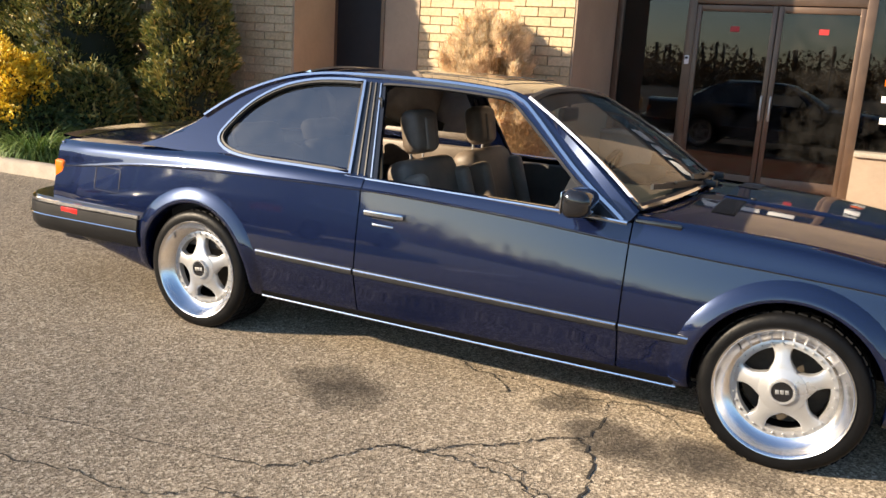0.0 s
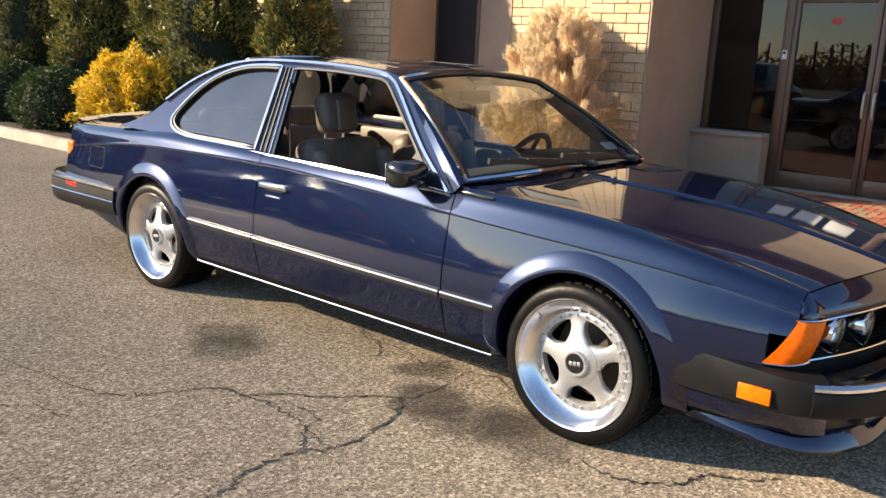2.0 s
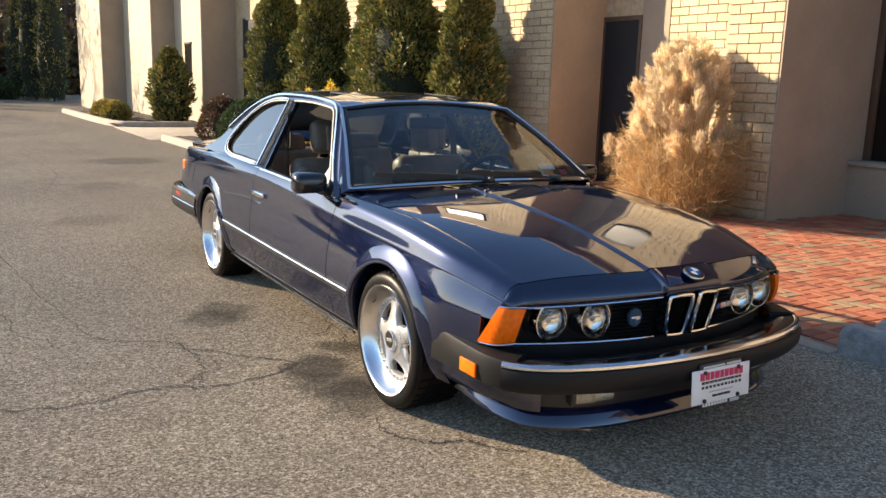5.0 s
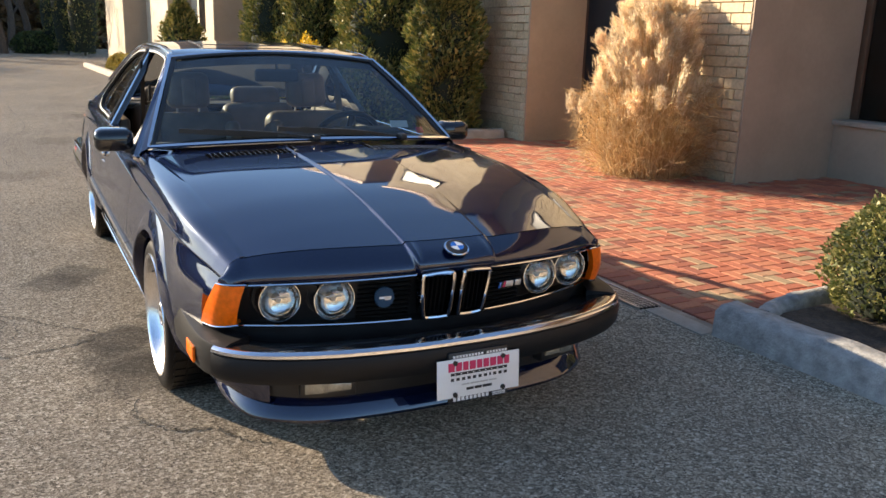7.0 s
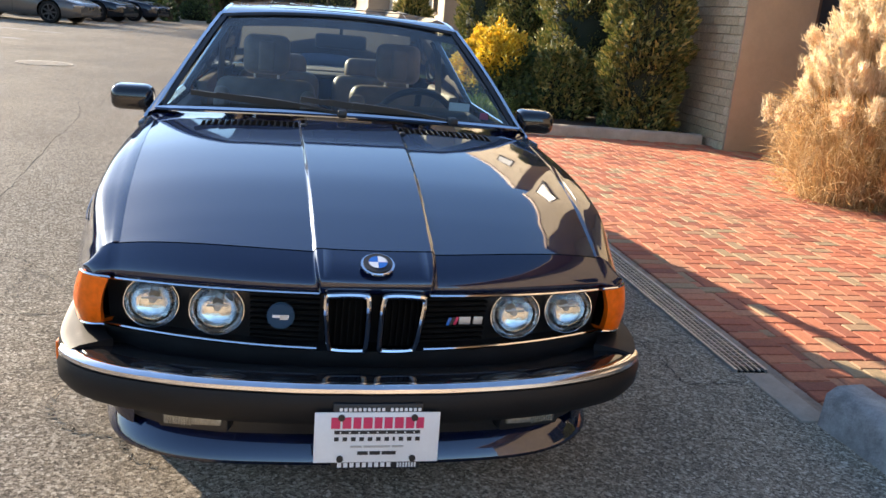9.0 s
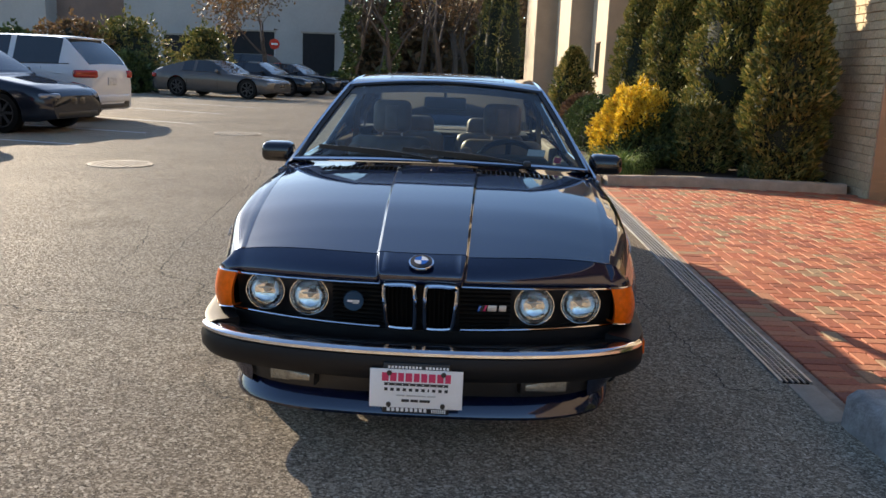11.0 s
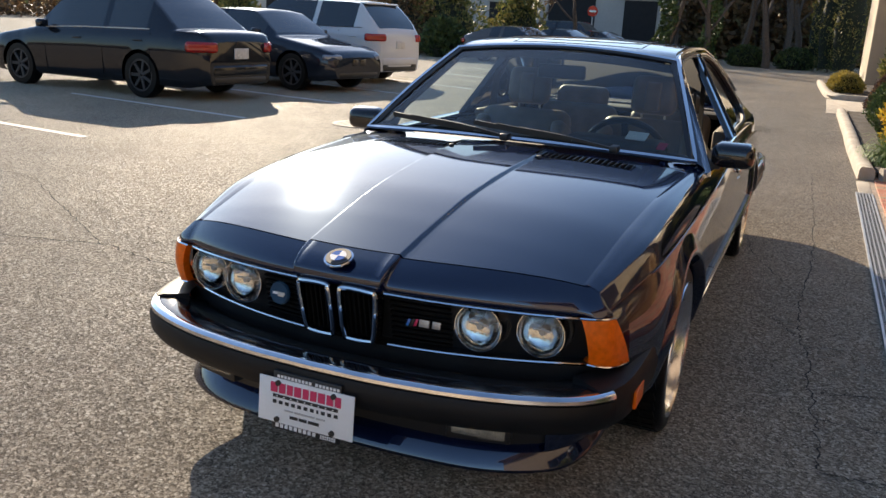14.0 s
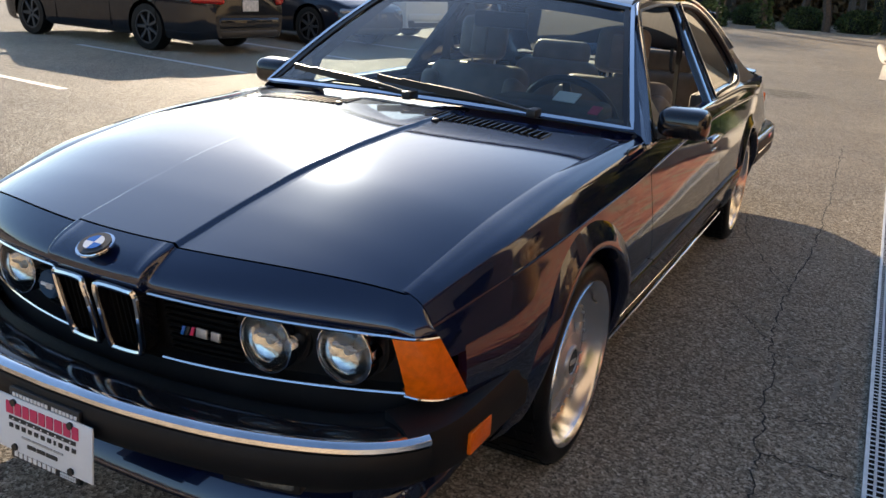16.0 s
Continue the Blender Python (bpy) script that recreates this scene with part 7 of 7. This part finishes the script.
for i, (x, y, rx, h, m) in enumerate(((-29.5, -11.2, 1.9, 2.6, WOODS), (-30.5, -9.4, 1.9, 2.8, CEDAR), (-30, -13.8, 1.6, 2.2, GREEN), (-27.5, -8.2, 0.9, 1.4, GREEN), (-31, -17.0, 1.0, 2.6, CEDAR), (-31, -20.5, 1.1, 2.7, CEDAR), (-30, -23.5, 1.3, 1.3, WOODS), (-29, -19.0, 1.6, 1.2, GREEN), (-34.0, -7.4, 1.4, 2.6, CEDAR))):
    bush("border_shrub", x, y, rx, rx, h, m, "large mixed shrub at the car park border", 90 + i, 3500, 0.09, 0.13, 0.0, group="border shrubs", lump=0.5, core=0.6)


def woods(name, x0, x1, y0, y1, h, n, seed, label):
    """A far belt of woodland: trunks, twigs and leaf clumps in one mesh."""
    rg = np.random.default_rng(seed)
    t = tagged(empty(name, (0, 0, 0)), label, "woods")
    P = np.stack([rg.uniform(x0, x1, n), rg.uniform(y0, y1, n), h * rg.uniform(0, 1, n) ** 0.85 * (0.75 + 0.25 * np.sin(rg.uniform(0, 6, n)))], 1)
    hh = h * (0.7 + 0.3 * np.sin(P[:, 0] * 0.35) * np.cos(P[:, 1] * 0.23 + 1))
    P[:, 2] *= hh / h
    V, F = leaves(rg, P, rg.normal(0, 1, (n, 3)), 0.26, 0.34)
    np_mesh("foliage", V, F, WOODS, t, kind="stuff")
    m = n // 500
    tr = []
    for i in range(m):
        x, y = rg.uniform(x0, x1), rg.uniform(y0, y1)
        tr.append(sweep([(x, y, 0), (x + rg.normal(0, 0.3), y + rg.normal(0, 0.3), h * 0.9)], ring(0.14, 5), caps=False))
    tagged(mesh_obj("trunks", *merge(*tr), BRANCH, t, smooth=0), kind="stuff")


woods("far_woods", -80, -60, -70, 60, 11.0, 70000, 101, "brown autumn woods beyond the car park")
woods("far_woods_near", -60, -49, -3, 14, 9.0, 22000, 104, "brown autumn thicket at the end of the drive")
woods("far_woods_south", -60, 70, -75, -55, 4.6, 50000, 102, "brown autumn woods across the car park")
# out of view: added so that reflections meet a tree line to the east
woods("far_woods_east", 55, 75, -60, 40, 8.5, 40000, 103, "unseen brown woods added behind the drive for reflections")


# ---- parked cars ----
GLASS_CAR = plain("car_glass", (0.02, 0.024, 0.028), 0.03, 0.0, 0.1, spec=0.8)
GREY_PAINT = make_paint("dark_grey_paint", (0.01, 0.0115, 0.015), (1.3, 1.3, 1.3), 0.2, 0.004, 0.06, 1.45)
BLUEGREY = make_paint("blue_grey_paint", (0.015, 0.018, 0.026), (1.3, 1.3, 1.3), 0.2, 0.004, 0.06, 1.45)
SILVER = make_paint("grey_sport_paint", (0.09, 0.085, 0.08), (1.3, 1.3, 1.3), 0.3, 0.004, 0.06, 1.45)
WHITE_PAINT = make_paint("white_paint", (0.62, 0.62, 0.62), (1.1, 1.1, 1.1), 0.0, 0.004, 0.06, 1.45)
RIM_GREY = plain("dark_rim_paint", (0.045, 0.045, 0.048), 0.45, 0.4, 0.1)
CLEAR = plain("clear_lamp", (0.3, 0.31, 0.33), 0.1, 0.5, 0.1)
TAIL = plain("dark_red_tail_lens", (0.35, 0.012, 0.01), 0.2, 0.0, 0.15, 40.0, coat=0.4)


def parked_car(name, x, y, heading, L, W, H, base, hood, deck, paint, label, style, wb, wr=0.33, group="parked cars"):
    """A parked car lofted along its length. heading: degrees of its nose from +x. base: windscreen foot, roof front, roof rear and rear window foot as shares of length from the nose."""
    c = tagged(empty(name, (x, y, 0), heading), label, "car", group)
    w = W / 2
    ws0, ws1, rw1, rw0 = base
    fw = L / 2 - 0.19 * L
    axles = (fw, fw - wb)
    edge_f = (0.0, 0.02, 0.08, ws0, 0.5, rw0 - 0.06, 0.95, 0.985, 1.0)
    edge_z = (hood * 0.64, hood * 0.74, hood * 0.84, hood, (hood + deck) / 2 + 0.01, deck, deck * 0.995, deck * 0.96, deck * 0.84)
    belt = lambda f: float(np.interp(f, edge_f, edge_z))
    top_f = (0.0, ws0 - 0.01, ws0 + 0.5 * (ws1 - ws0), ws1 - 0.02, ws1 + 0.03, 0.5 * (ws1 + rw1), rw1 - 0.03, rw1 + 0.02, rw1 + 0.5 * (rw0 - rw1), rw0, 1.0)
    top_z = (0.0, 0.0, 0.58, 0.94, 0.98, 1.0, 0.97, 0.93, 0.55, 0.0, 0.0)
    rise_at = lambda f: float(np.interp(f, top_f, top_z))

    def ring_at(f):
        u = L / 2 - f * L
        q = max(0.0, (abs(f - 0.5) - 0.39) / 0.11)
        ww = w * (1 - 0.05 * q - 0.2 * q ** 3)
        b = belt(f)
        k = rise_at(f)
        zt = b + (H - b) * k
        lift = 0.06 * max(0.0, (abs(f - 0.5) - 0.44) / 0.06)
        low = [(0.9, 0.2 + lift), (0.965, 0.26 + lift)] + [(0.965 + 0.035 * math.sin(math.pi * 0.5 * n / 5), 0.26 + lift + (b * 0.72 - 0.26 - lift) * n / 5) for n in range(1, 6)]
        pts = [(ww * a, z) for a, z in low] + [(ww * 0.985, b * 0.86), (ww * 0.955, b * 0.955), (ww * 0.92, b)]
        v5 = ww * (0.86 - 0.18 * k)
        pts += [(v5, b + (zt - b) * 0.95 + 0.012 * (1 - k)), (v5 * 0.93, zt - 0.018 * k + 0.018 * (1 - k)), (v5 * 0.5, zt + 0.012 * k + 0.03 * (1 - k)), (0.0, zt + 0.02 * k + 0.034 * (1 - k))]
        return [Vector((u, -v, z)) for v, z in pts] + [Vector((u, v, z)) for v, z in pts[-2::-1]]

    fs = sorted(set([round(q, 4) for q in np.linspace(0, 1, 81)] + [round(q + d, 4) for q in base for d in (-0.004, 0.004)]))
    rows = [ring_at(f) for f in fs]
    m = len(rows[0])
    half = m // 2
    V = [p.copy() for r in rows for p in r]
    body_f, panes = [], {}
    mid = 0.5 * (ws1 + rw1) + 0.02
    for a in range(len(fs) - 1):
        f = (fs[a] + fs[a + 1]) / 2
        for b in range(m - 1):
            q = (a * m + b, (a + 1) * m + b, (a + 1) * m + b + 1, a * m + b + 1)
            col = b if b < half else m - 2 - b
            ctr = (V[q[0]] + V[q[2]]) / 2
            if col < 9 and abs(ctr.y) > w * 0.8 and min(math.hypot(ctr.x - t, ctr.z - wr) for t in axles) < wr + 0.045:
                continue
            side = col == 9 and ws0 + 0.05 < f < (rw1 + 0.045 if style != "suv" else rw1 + 0.01) and abs(f - mid) > 0.013
            screen = col >= 11 and (ws0 + 0.005 < f < ws1 or rw1 < f < rw0 - 0.005)
            if side:
                panes.setdefault(("side_window", b < half, f < mid), []).append(q)
            elif screen:
                panes.setdefault(("windscreen" if f < 0.5 else "rear_window",), []).append(q)
            else:
                body_f.append(q)
    # round the cut edges into arches
    use = {}
    for q in body_f:
        for e in zip(q, q[1:] + q[:1]):
            e = (min(e), max(e))
            use[e] = use.get(e, 0) + 1
    for p in {v for e, n in use.items() if n == 1 for v in e}:
        for t in axles:
            d = math.hypot(V[p].x - t, V[p].z - wr)
            if abs(V[p].y) > w * 0.8 and 0.6 * wr < d < wr + 0.13 and V[p].z > 0.22:
                g = (wr + 0.045) / d
                V[p].x, V[p].z = t + (V[p].x - t) * g, wr + (V[p].z - wr) * g
    caps = [tuple(range(m)), tuple(range((len(fs) - 1) * m, len(fs) * m))]
    for nm, faces, mat in [("body", body_f + caps, paint)] + [(key[0], faces, GLASS_CAR) for key, faces in panes.items()]:
        keep = sorted({p for q in faces for p in q})
        at = {p: n for n, p in enumerate(keep)}
        bm = bmesh.new()
        vs = [bm.verts.new(V[p]) for p in keep]
        for q in faces:
            bm.faces.new([vs[at[p]] for p in q])
        bmesh.ops.recalc_face_normals(bm, faces=bm.faces)
        part(nm, bm, mat, c, "", 40)
    uf, ur = [L / 2 - q * L for q in base[:2]], [L / 2 - q * L for q in base[2:]]
    for s in (-1, 1):
        side_line = [(L / 2 - f * L, s * (ring_at(f)[9].y * -1 + 0.004), belt(f) + 0.004) for f in np.linspace(ws0 + 0.05, rw1 + 0.06, 14)]
        V2, F2 = sweep(side_line, rect(0.012, 0.016))
        mesh_obj("belt_trim", V2, F2, BLACK if style != "sedan" else STEEL, c)
        for f in (ws0 + 0.06, mid, min(rw1 + 0.07, 0.8)) if style != "sport" else (ws0 + 0.07, mid + 0.06):
            V2, F2 = sweep([(L / 2 - f * L, s * (w * 0.982 + 0.002), 0.3), (L / 2 - f * L, s * (w + 0.001), belt(f) * 0.7), (L / 2 - f * L, s * (w * 0.957 + 0.002), belt(f) * 0.95)], rect(0.008, 0.004), up=(0, s, 0))
            mesh_obj("door_seam", V2, F2, DARK, c)
        for f in (ws0 + 0.21, rw1 + 0.02) if style in ("sedan", "suv") else (ws0 + 0.27,):
            part("door_handle", box_bm((0.18, 0.025, 0.03), (L / 2 - f * L, s * (w * 0.985 + 0.008), belt(f) * 0.84), 0.01), paint, c)
        part("mirror", box_bm((0.12, 0.18, 0.12), (uf[0] - 0.3, s * (w * 0.96 + 0.08), belt(ws0) + 0.07), 0.04, 3), paint, c)
        part("front_lamp", box_bm((0.16, 0.36, 0.1), (0, 0, 0), 0.04, 3, pose(L / 2 - 0.12, s * w * 0.72, hood * 0.67, 0, 0, s * 32)), CLEAR, c)
        part("tail_lamp", box_bm((0.13, 0.46, 0.15), (0, 0, 0), 0.04, 3, pose(-L / 2 + 0.1, s * w * 0.81, deck * (0.79 if style != "suv" else 0.84), 0, 0, -s * 36)), TAIL, c)
    part("front_skirt", box_bm((0.14, W * 0.66, 0.12), (L / 2 - 0.06, 0, 0.31), 0.04, 2), BLACK, c)
    part("rear_skirt", box_bm((0.14, W * 0.66, 0.12), (-L / 2 + 0.06, 0, 0.31), 0.04, 2), BLACK, c)
    part("rear_bumper", box_bm((0.1, W * 0.68, 0.16), (-L / 2 + 0.03, 0, 0.46), 0.045, 3), paint, c)
    part("number_plate", box_bm((0.02, 0.31, 0.155), (-L / 2 - 0.004, 0, 0.7 if style != "suv" else 0.8), 0.003), LINE, c)
    if style == "suv":
        part("roof_spoiler", box_bm((0.24, W * 0.6, 0.04), (ur[0] - 0.06, 0, H - 0.05), 0.016, 2), paint, c)
        for s in (-1, 1):
            part("exhaust_trim", box_bm((0.08, 0.2, 0.09), (-L / 2 + 0.03, s * w * 0.55, 0.37), 0.02, 2), BLACK, c)
    part("underbody", box_bm((L * 0.84, W * 0.76, 0.36), (0, 0, 0.38), 0.05), DARK, c)
    for s in (-1, 1):
        part("kidney_grille" if style == "coupe" else "grille", box_bm((0.05, 0.16, 0.12), (L / 2 - 0.012, s * 0.11, hood * 0.58), 0.02, 2), BLACK_GLOSS, c)
        for a in axles:
            wh = empty("wheel", (a, s * (w - 0.02), wr))
            wh.parent = c
            pr = [(-0.2, wr * 0.7), (-0.21, wr * 0.95), (-0.18, wr), (-0.03, wr), (0.0, wr * 0.96), (0.004, wr * 0.72), (-0.01, wr * 0.7)]
            rw = [[(r * math.cos(q), s * d, r * math.sin(q)) for d, r in pr] for q in np.linspace(0, 2 * math.pi, 25)]
            mesh_obj("tyre", *grid_mesh(rw), RUBBER, wh)
            rim = part("rim", cyl_bm(wr * 0.7, 0.02, (0, -s * 0.06, 0), "Y", 24), DARK, wh)
            for q in range(7):
                an = 2 * math.pi * q / 7
                part("spoke", box_bm((wr * 0.62, 0.03, 0.045), (0, 0, 0), 0.006, 1, pose(wr * 0.36 * math.cos(an), -s * 0.03, wr * 0.36 * math.sin(an), 0, -math.degrees(an), 0)), RIM_GREY, wh)
            V, F = sweep([(wr * 0.69 * math.cos(q), -s * 0.012, wr * 0.69 * math.sin(q)) for q in np.linspace(0, 2 * math.pi, 25)[:-1]], rect(0.03, 0.02), up=(0, 1, 0), closed=True)
            mesh_obj("rim_lip", V, F, RIM_GREY, wh)
    return c


parked_car("sedan", -7.58, -4.92, 267, 4.7, 1.82, 1.54, (0.27, 0.42, 0.73, 0.89), 0.92, 1.0, GREY_PAINT, "dark grey four-door sedan parked nose-in", "sedan", 2.65)
parked_car("coupe_parked", -10.7, -4.4, 82, 4.42, 1.76, 1.38, (0.3, 0.45, 0.7, 0.88), 0.92, 0.98, BLUEGREY, "dark blue-grey coupe parked with its nose to the drive", "coupe", 2.75)
parked_car("suv", -13.45, -5.1, 262, 4.7, 1.88, 1.66, (0.25, 0.4, 0.86, 0.985), 1.05, 1.12, WHITE_PAINT, "white sport utility vehicle parked nose-in", "suv", 2.72, 0.36)
parked_car("sports_car", -26.6, -4.5, 77, 4.75, 1.9, 1.3, (0.36, 0.52, 0.68, 0.96), 0.85, 0.9, SILVER, "grey low sports car seen from the side", "sport", 2.74, 0.34)
parked_car("sports_car", -30.6, -3.9, 77, 4.6, 1.88, 1.28, (0.36, 0.52, 0.68, 0.96), 0.84, 0.9, GREY_PAINT, "dark low sports car parked beside another", "sport", 2.7, 0.34)
parked_car("sports_car", -33.6, -3.2, 77, 4.6, 1.88, 1.28, (0.36, 0.52, 0.68, 0.96), 0.84, 0.9, BLUEGREY, "dark low sports car parked beside another", "sport", 2.7, 0.34)
parked_car("suv", -42.0, -7.0, 77, 4.7, 1.88, 1.7, (0.25, 0.4, 0.86, 0.985), 1.05, 1.12, GREY_PAINT, "dark sport utility vehicle far across the car park", "suv", 2.72, 0.36)
stop = tagged(empty("stop_sign", (-44.0, -6.6, 0)), "red octagonal road sign on a post", "road sign")
part("post", cyl_bm(0.04, 2.4, (0, 0, 1.2), "Z", 8), STEEL, stop)
part("plate", cyl_bm(0.3, 0.03, (0.06, 0, 2.3), "X", 8), RED, stop)
part("bar", box_bm((0.01, 0.36, 0.1), (0.082, 0, 2.3)), WHITE, stop)


# ---- wall bricks and paving ----
def piece_mesh(name, sx, sy, sz, ch, mat):
    """A brick with softened upper or front edges, centred."""
    bm = box_bm((sx, sy, sz), (0, 0, 0), ch, 1)
    me = bpy.data.meshes.new(name)
    bm.to_mesh(me)
    bm.free()
    me.materials.append(mat)
    return me


BL, BH = 0.302, 0.1016
FACES = [("x", -4.7, -3.2, 10.0, 0.0, H_WALL, "wall_recess"), ("x", -3.2, -2.484, 9.35, 0.0, H_WALL, "wall_column"), ("x", -9.4, -5.955, 9.1, 0.0, H_WALL, "wall_west")]
near = piece_mesh("brick", BL - 0.01, 0.03, BH - 0.01, 0.003, WALL_BRICK)
rb = random.Random(9)
cube_v = [Vector(v.co) for v in near.vertices]
cube_f = [tuple(p.vertices) for p in near.polygons]


def add_rest(store, cx, cy, cz, sx=1.0):
    o = len(store[0])
    store[0].extend([(cx + v.x * sx, cy + v.y, cz + v.z) for v in cube_v])
    store[1].extend([tuple(i + o for i in f) for f in cube_f])


for _, x0, x1, y, z0, z1, host in FACES:
    parent = bpy.data.objects[host]
    count, store = 0, ([], [])
    for r in range(int((z1 - z0) / BH)):
        z = z0 + (r + 0.5) * BH
        x = x0 - (BL / 2 if r % 2 else 0.0)
        while x < x1 - 0.02:
            a, b = max(x, x0), min(x + BL, x1)
            if b - a > 0.05:
                cx, sx = (a + b) / 2, (b - a - 0.01) / (BL - 0.01)
                yy = y + rb.uniform(-0.0015, 0.0015) + 0.008
                if z < 2.6 and count < 300 and not (host == "wall_west" and cx < -6.9):
                    ob = new("brick", near)
                    ob.parent = parent
                    ob.matrix_basis = pose(cx, yy, z) @ Matrix.Diagonal((sx, 1, 1, 1))
                    count += 1
                else:
                    add_rest(store, cx, yy, z, sx)
            x += BL
    if store[0]:
        tagged(mesh_obj("brick_rest", store[0], store[1], WALL_BRICK, parent, smooth=0), kind="stuff")
# the long wall behind the evergreens
store = ([], [])
for r in range(int(H_WALL / BH)):
    x = -17.5 - (BL / 2 if r % 2 else 0.0)
    while x < -10.72:
        b = min(x + BL, -10.7)
        if b - x > 0.08:
            add_rest(store, (x + b) / 2, 9.108, (r + 0.5) * BH, (b - x - 0.01) / (BL - 0.01))
        x += BL
tagged(mesh_obj("brick_far", store[0], store[1], WALL_BRICK, bpy.data.objects["wall_far_west"], smooth=0), kind="stuff")

# herringbone paving
PW = 0.086
pv = piece_mesh("paver", 2 * PW - 0.006, PW - 0.006, 0.05, 0.004, PAVER)
pv_v = [Vector(v.co) for v in pv.vertices]
pv_f = [tuple(p.vertices) for p in pv.polygons]
bedob = bpy.data.objects["paving_bed"]
tagged(bedob, "red clay brick paving in a herringbone pattern", "paving", kind="structure")
PX0, PX1, PY0, PY1 = -6.34, 5.0, 6.0, 10.74
nearest, far = [], ([], [])
for i in range(int((PX1 - PX0) / PW)):
    for j in range(int((PY1 - PY0) / PW)):
        k = (i - j) % 4
        x, y = PX0 + i * PW, PY0 + j * PW
        if k == 0:
            nearest.append((x + PW, y + PW / 2, 0))
        elif k == 3:
            nearest.append((x + PW / 2, y + PW, 90))


def in_paving(x, y):
    if x < -6.3 + 0.0 or y < 6.16 or y > 10.7:
        return False
    if x > 0.72 and y < 8.3:
        return False
    if -3.25 < x < -2.42 and y > 9.28:
        return False
    if x < -5.9 and y > 9.02:
        return False
    if -5.95 < x < -3.2 and y > 9.93:
        return False
    return True


# header course along the drain, a little proud
border = [(-6.3 + (k + 0.5) * PW, 6.04 + PW, 90) for k in range(int(7.0 / PW))]
nearest = [q for q in nearest if in_paving(q[0], q[1])] + border
count = 0
for x, y, rz in sorted(nearest, key=lambda q: (q[0] + 0.6) ** 2 + (q[1] - 6.3) ** 2):
    z = (-0.012 if y > 6.04 + PW + 1e-6 else -0.009) + rb.uniform(-0.0012, 0.0012)
    m = pose(x, y, z, rb.uniform(-0.5, 0.5), rb.uniform(-0.5, 0.5), rz + rb.uniform(-0.4, 0.4))
    if count < 300:
        ob = new("paver", pv)
        ob.parent = bedob
        ob.matrix_basis = m
        count += 1
    else:
        o = len(far[0])
        far[0].extend([m @ v for v in pv_v])
        far[1].extend([tuple(q + o for q in f) for f in pv_f])
tagged(mesh_obj("paver_rest", far[0], far[1], PAVER, bedob, smooth=0), kind="stuff")
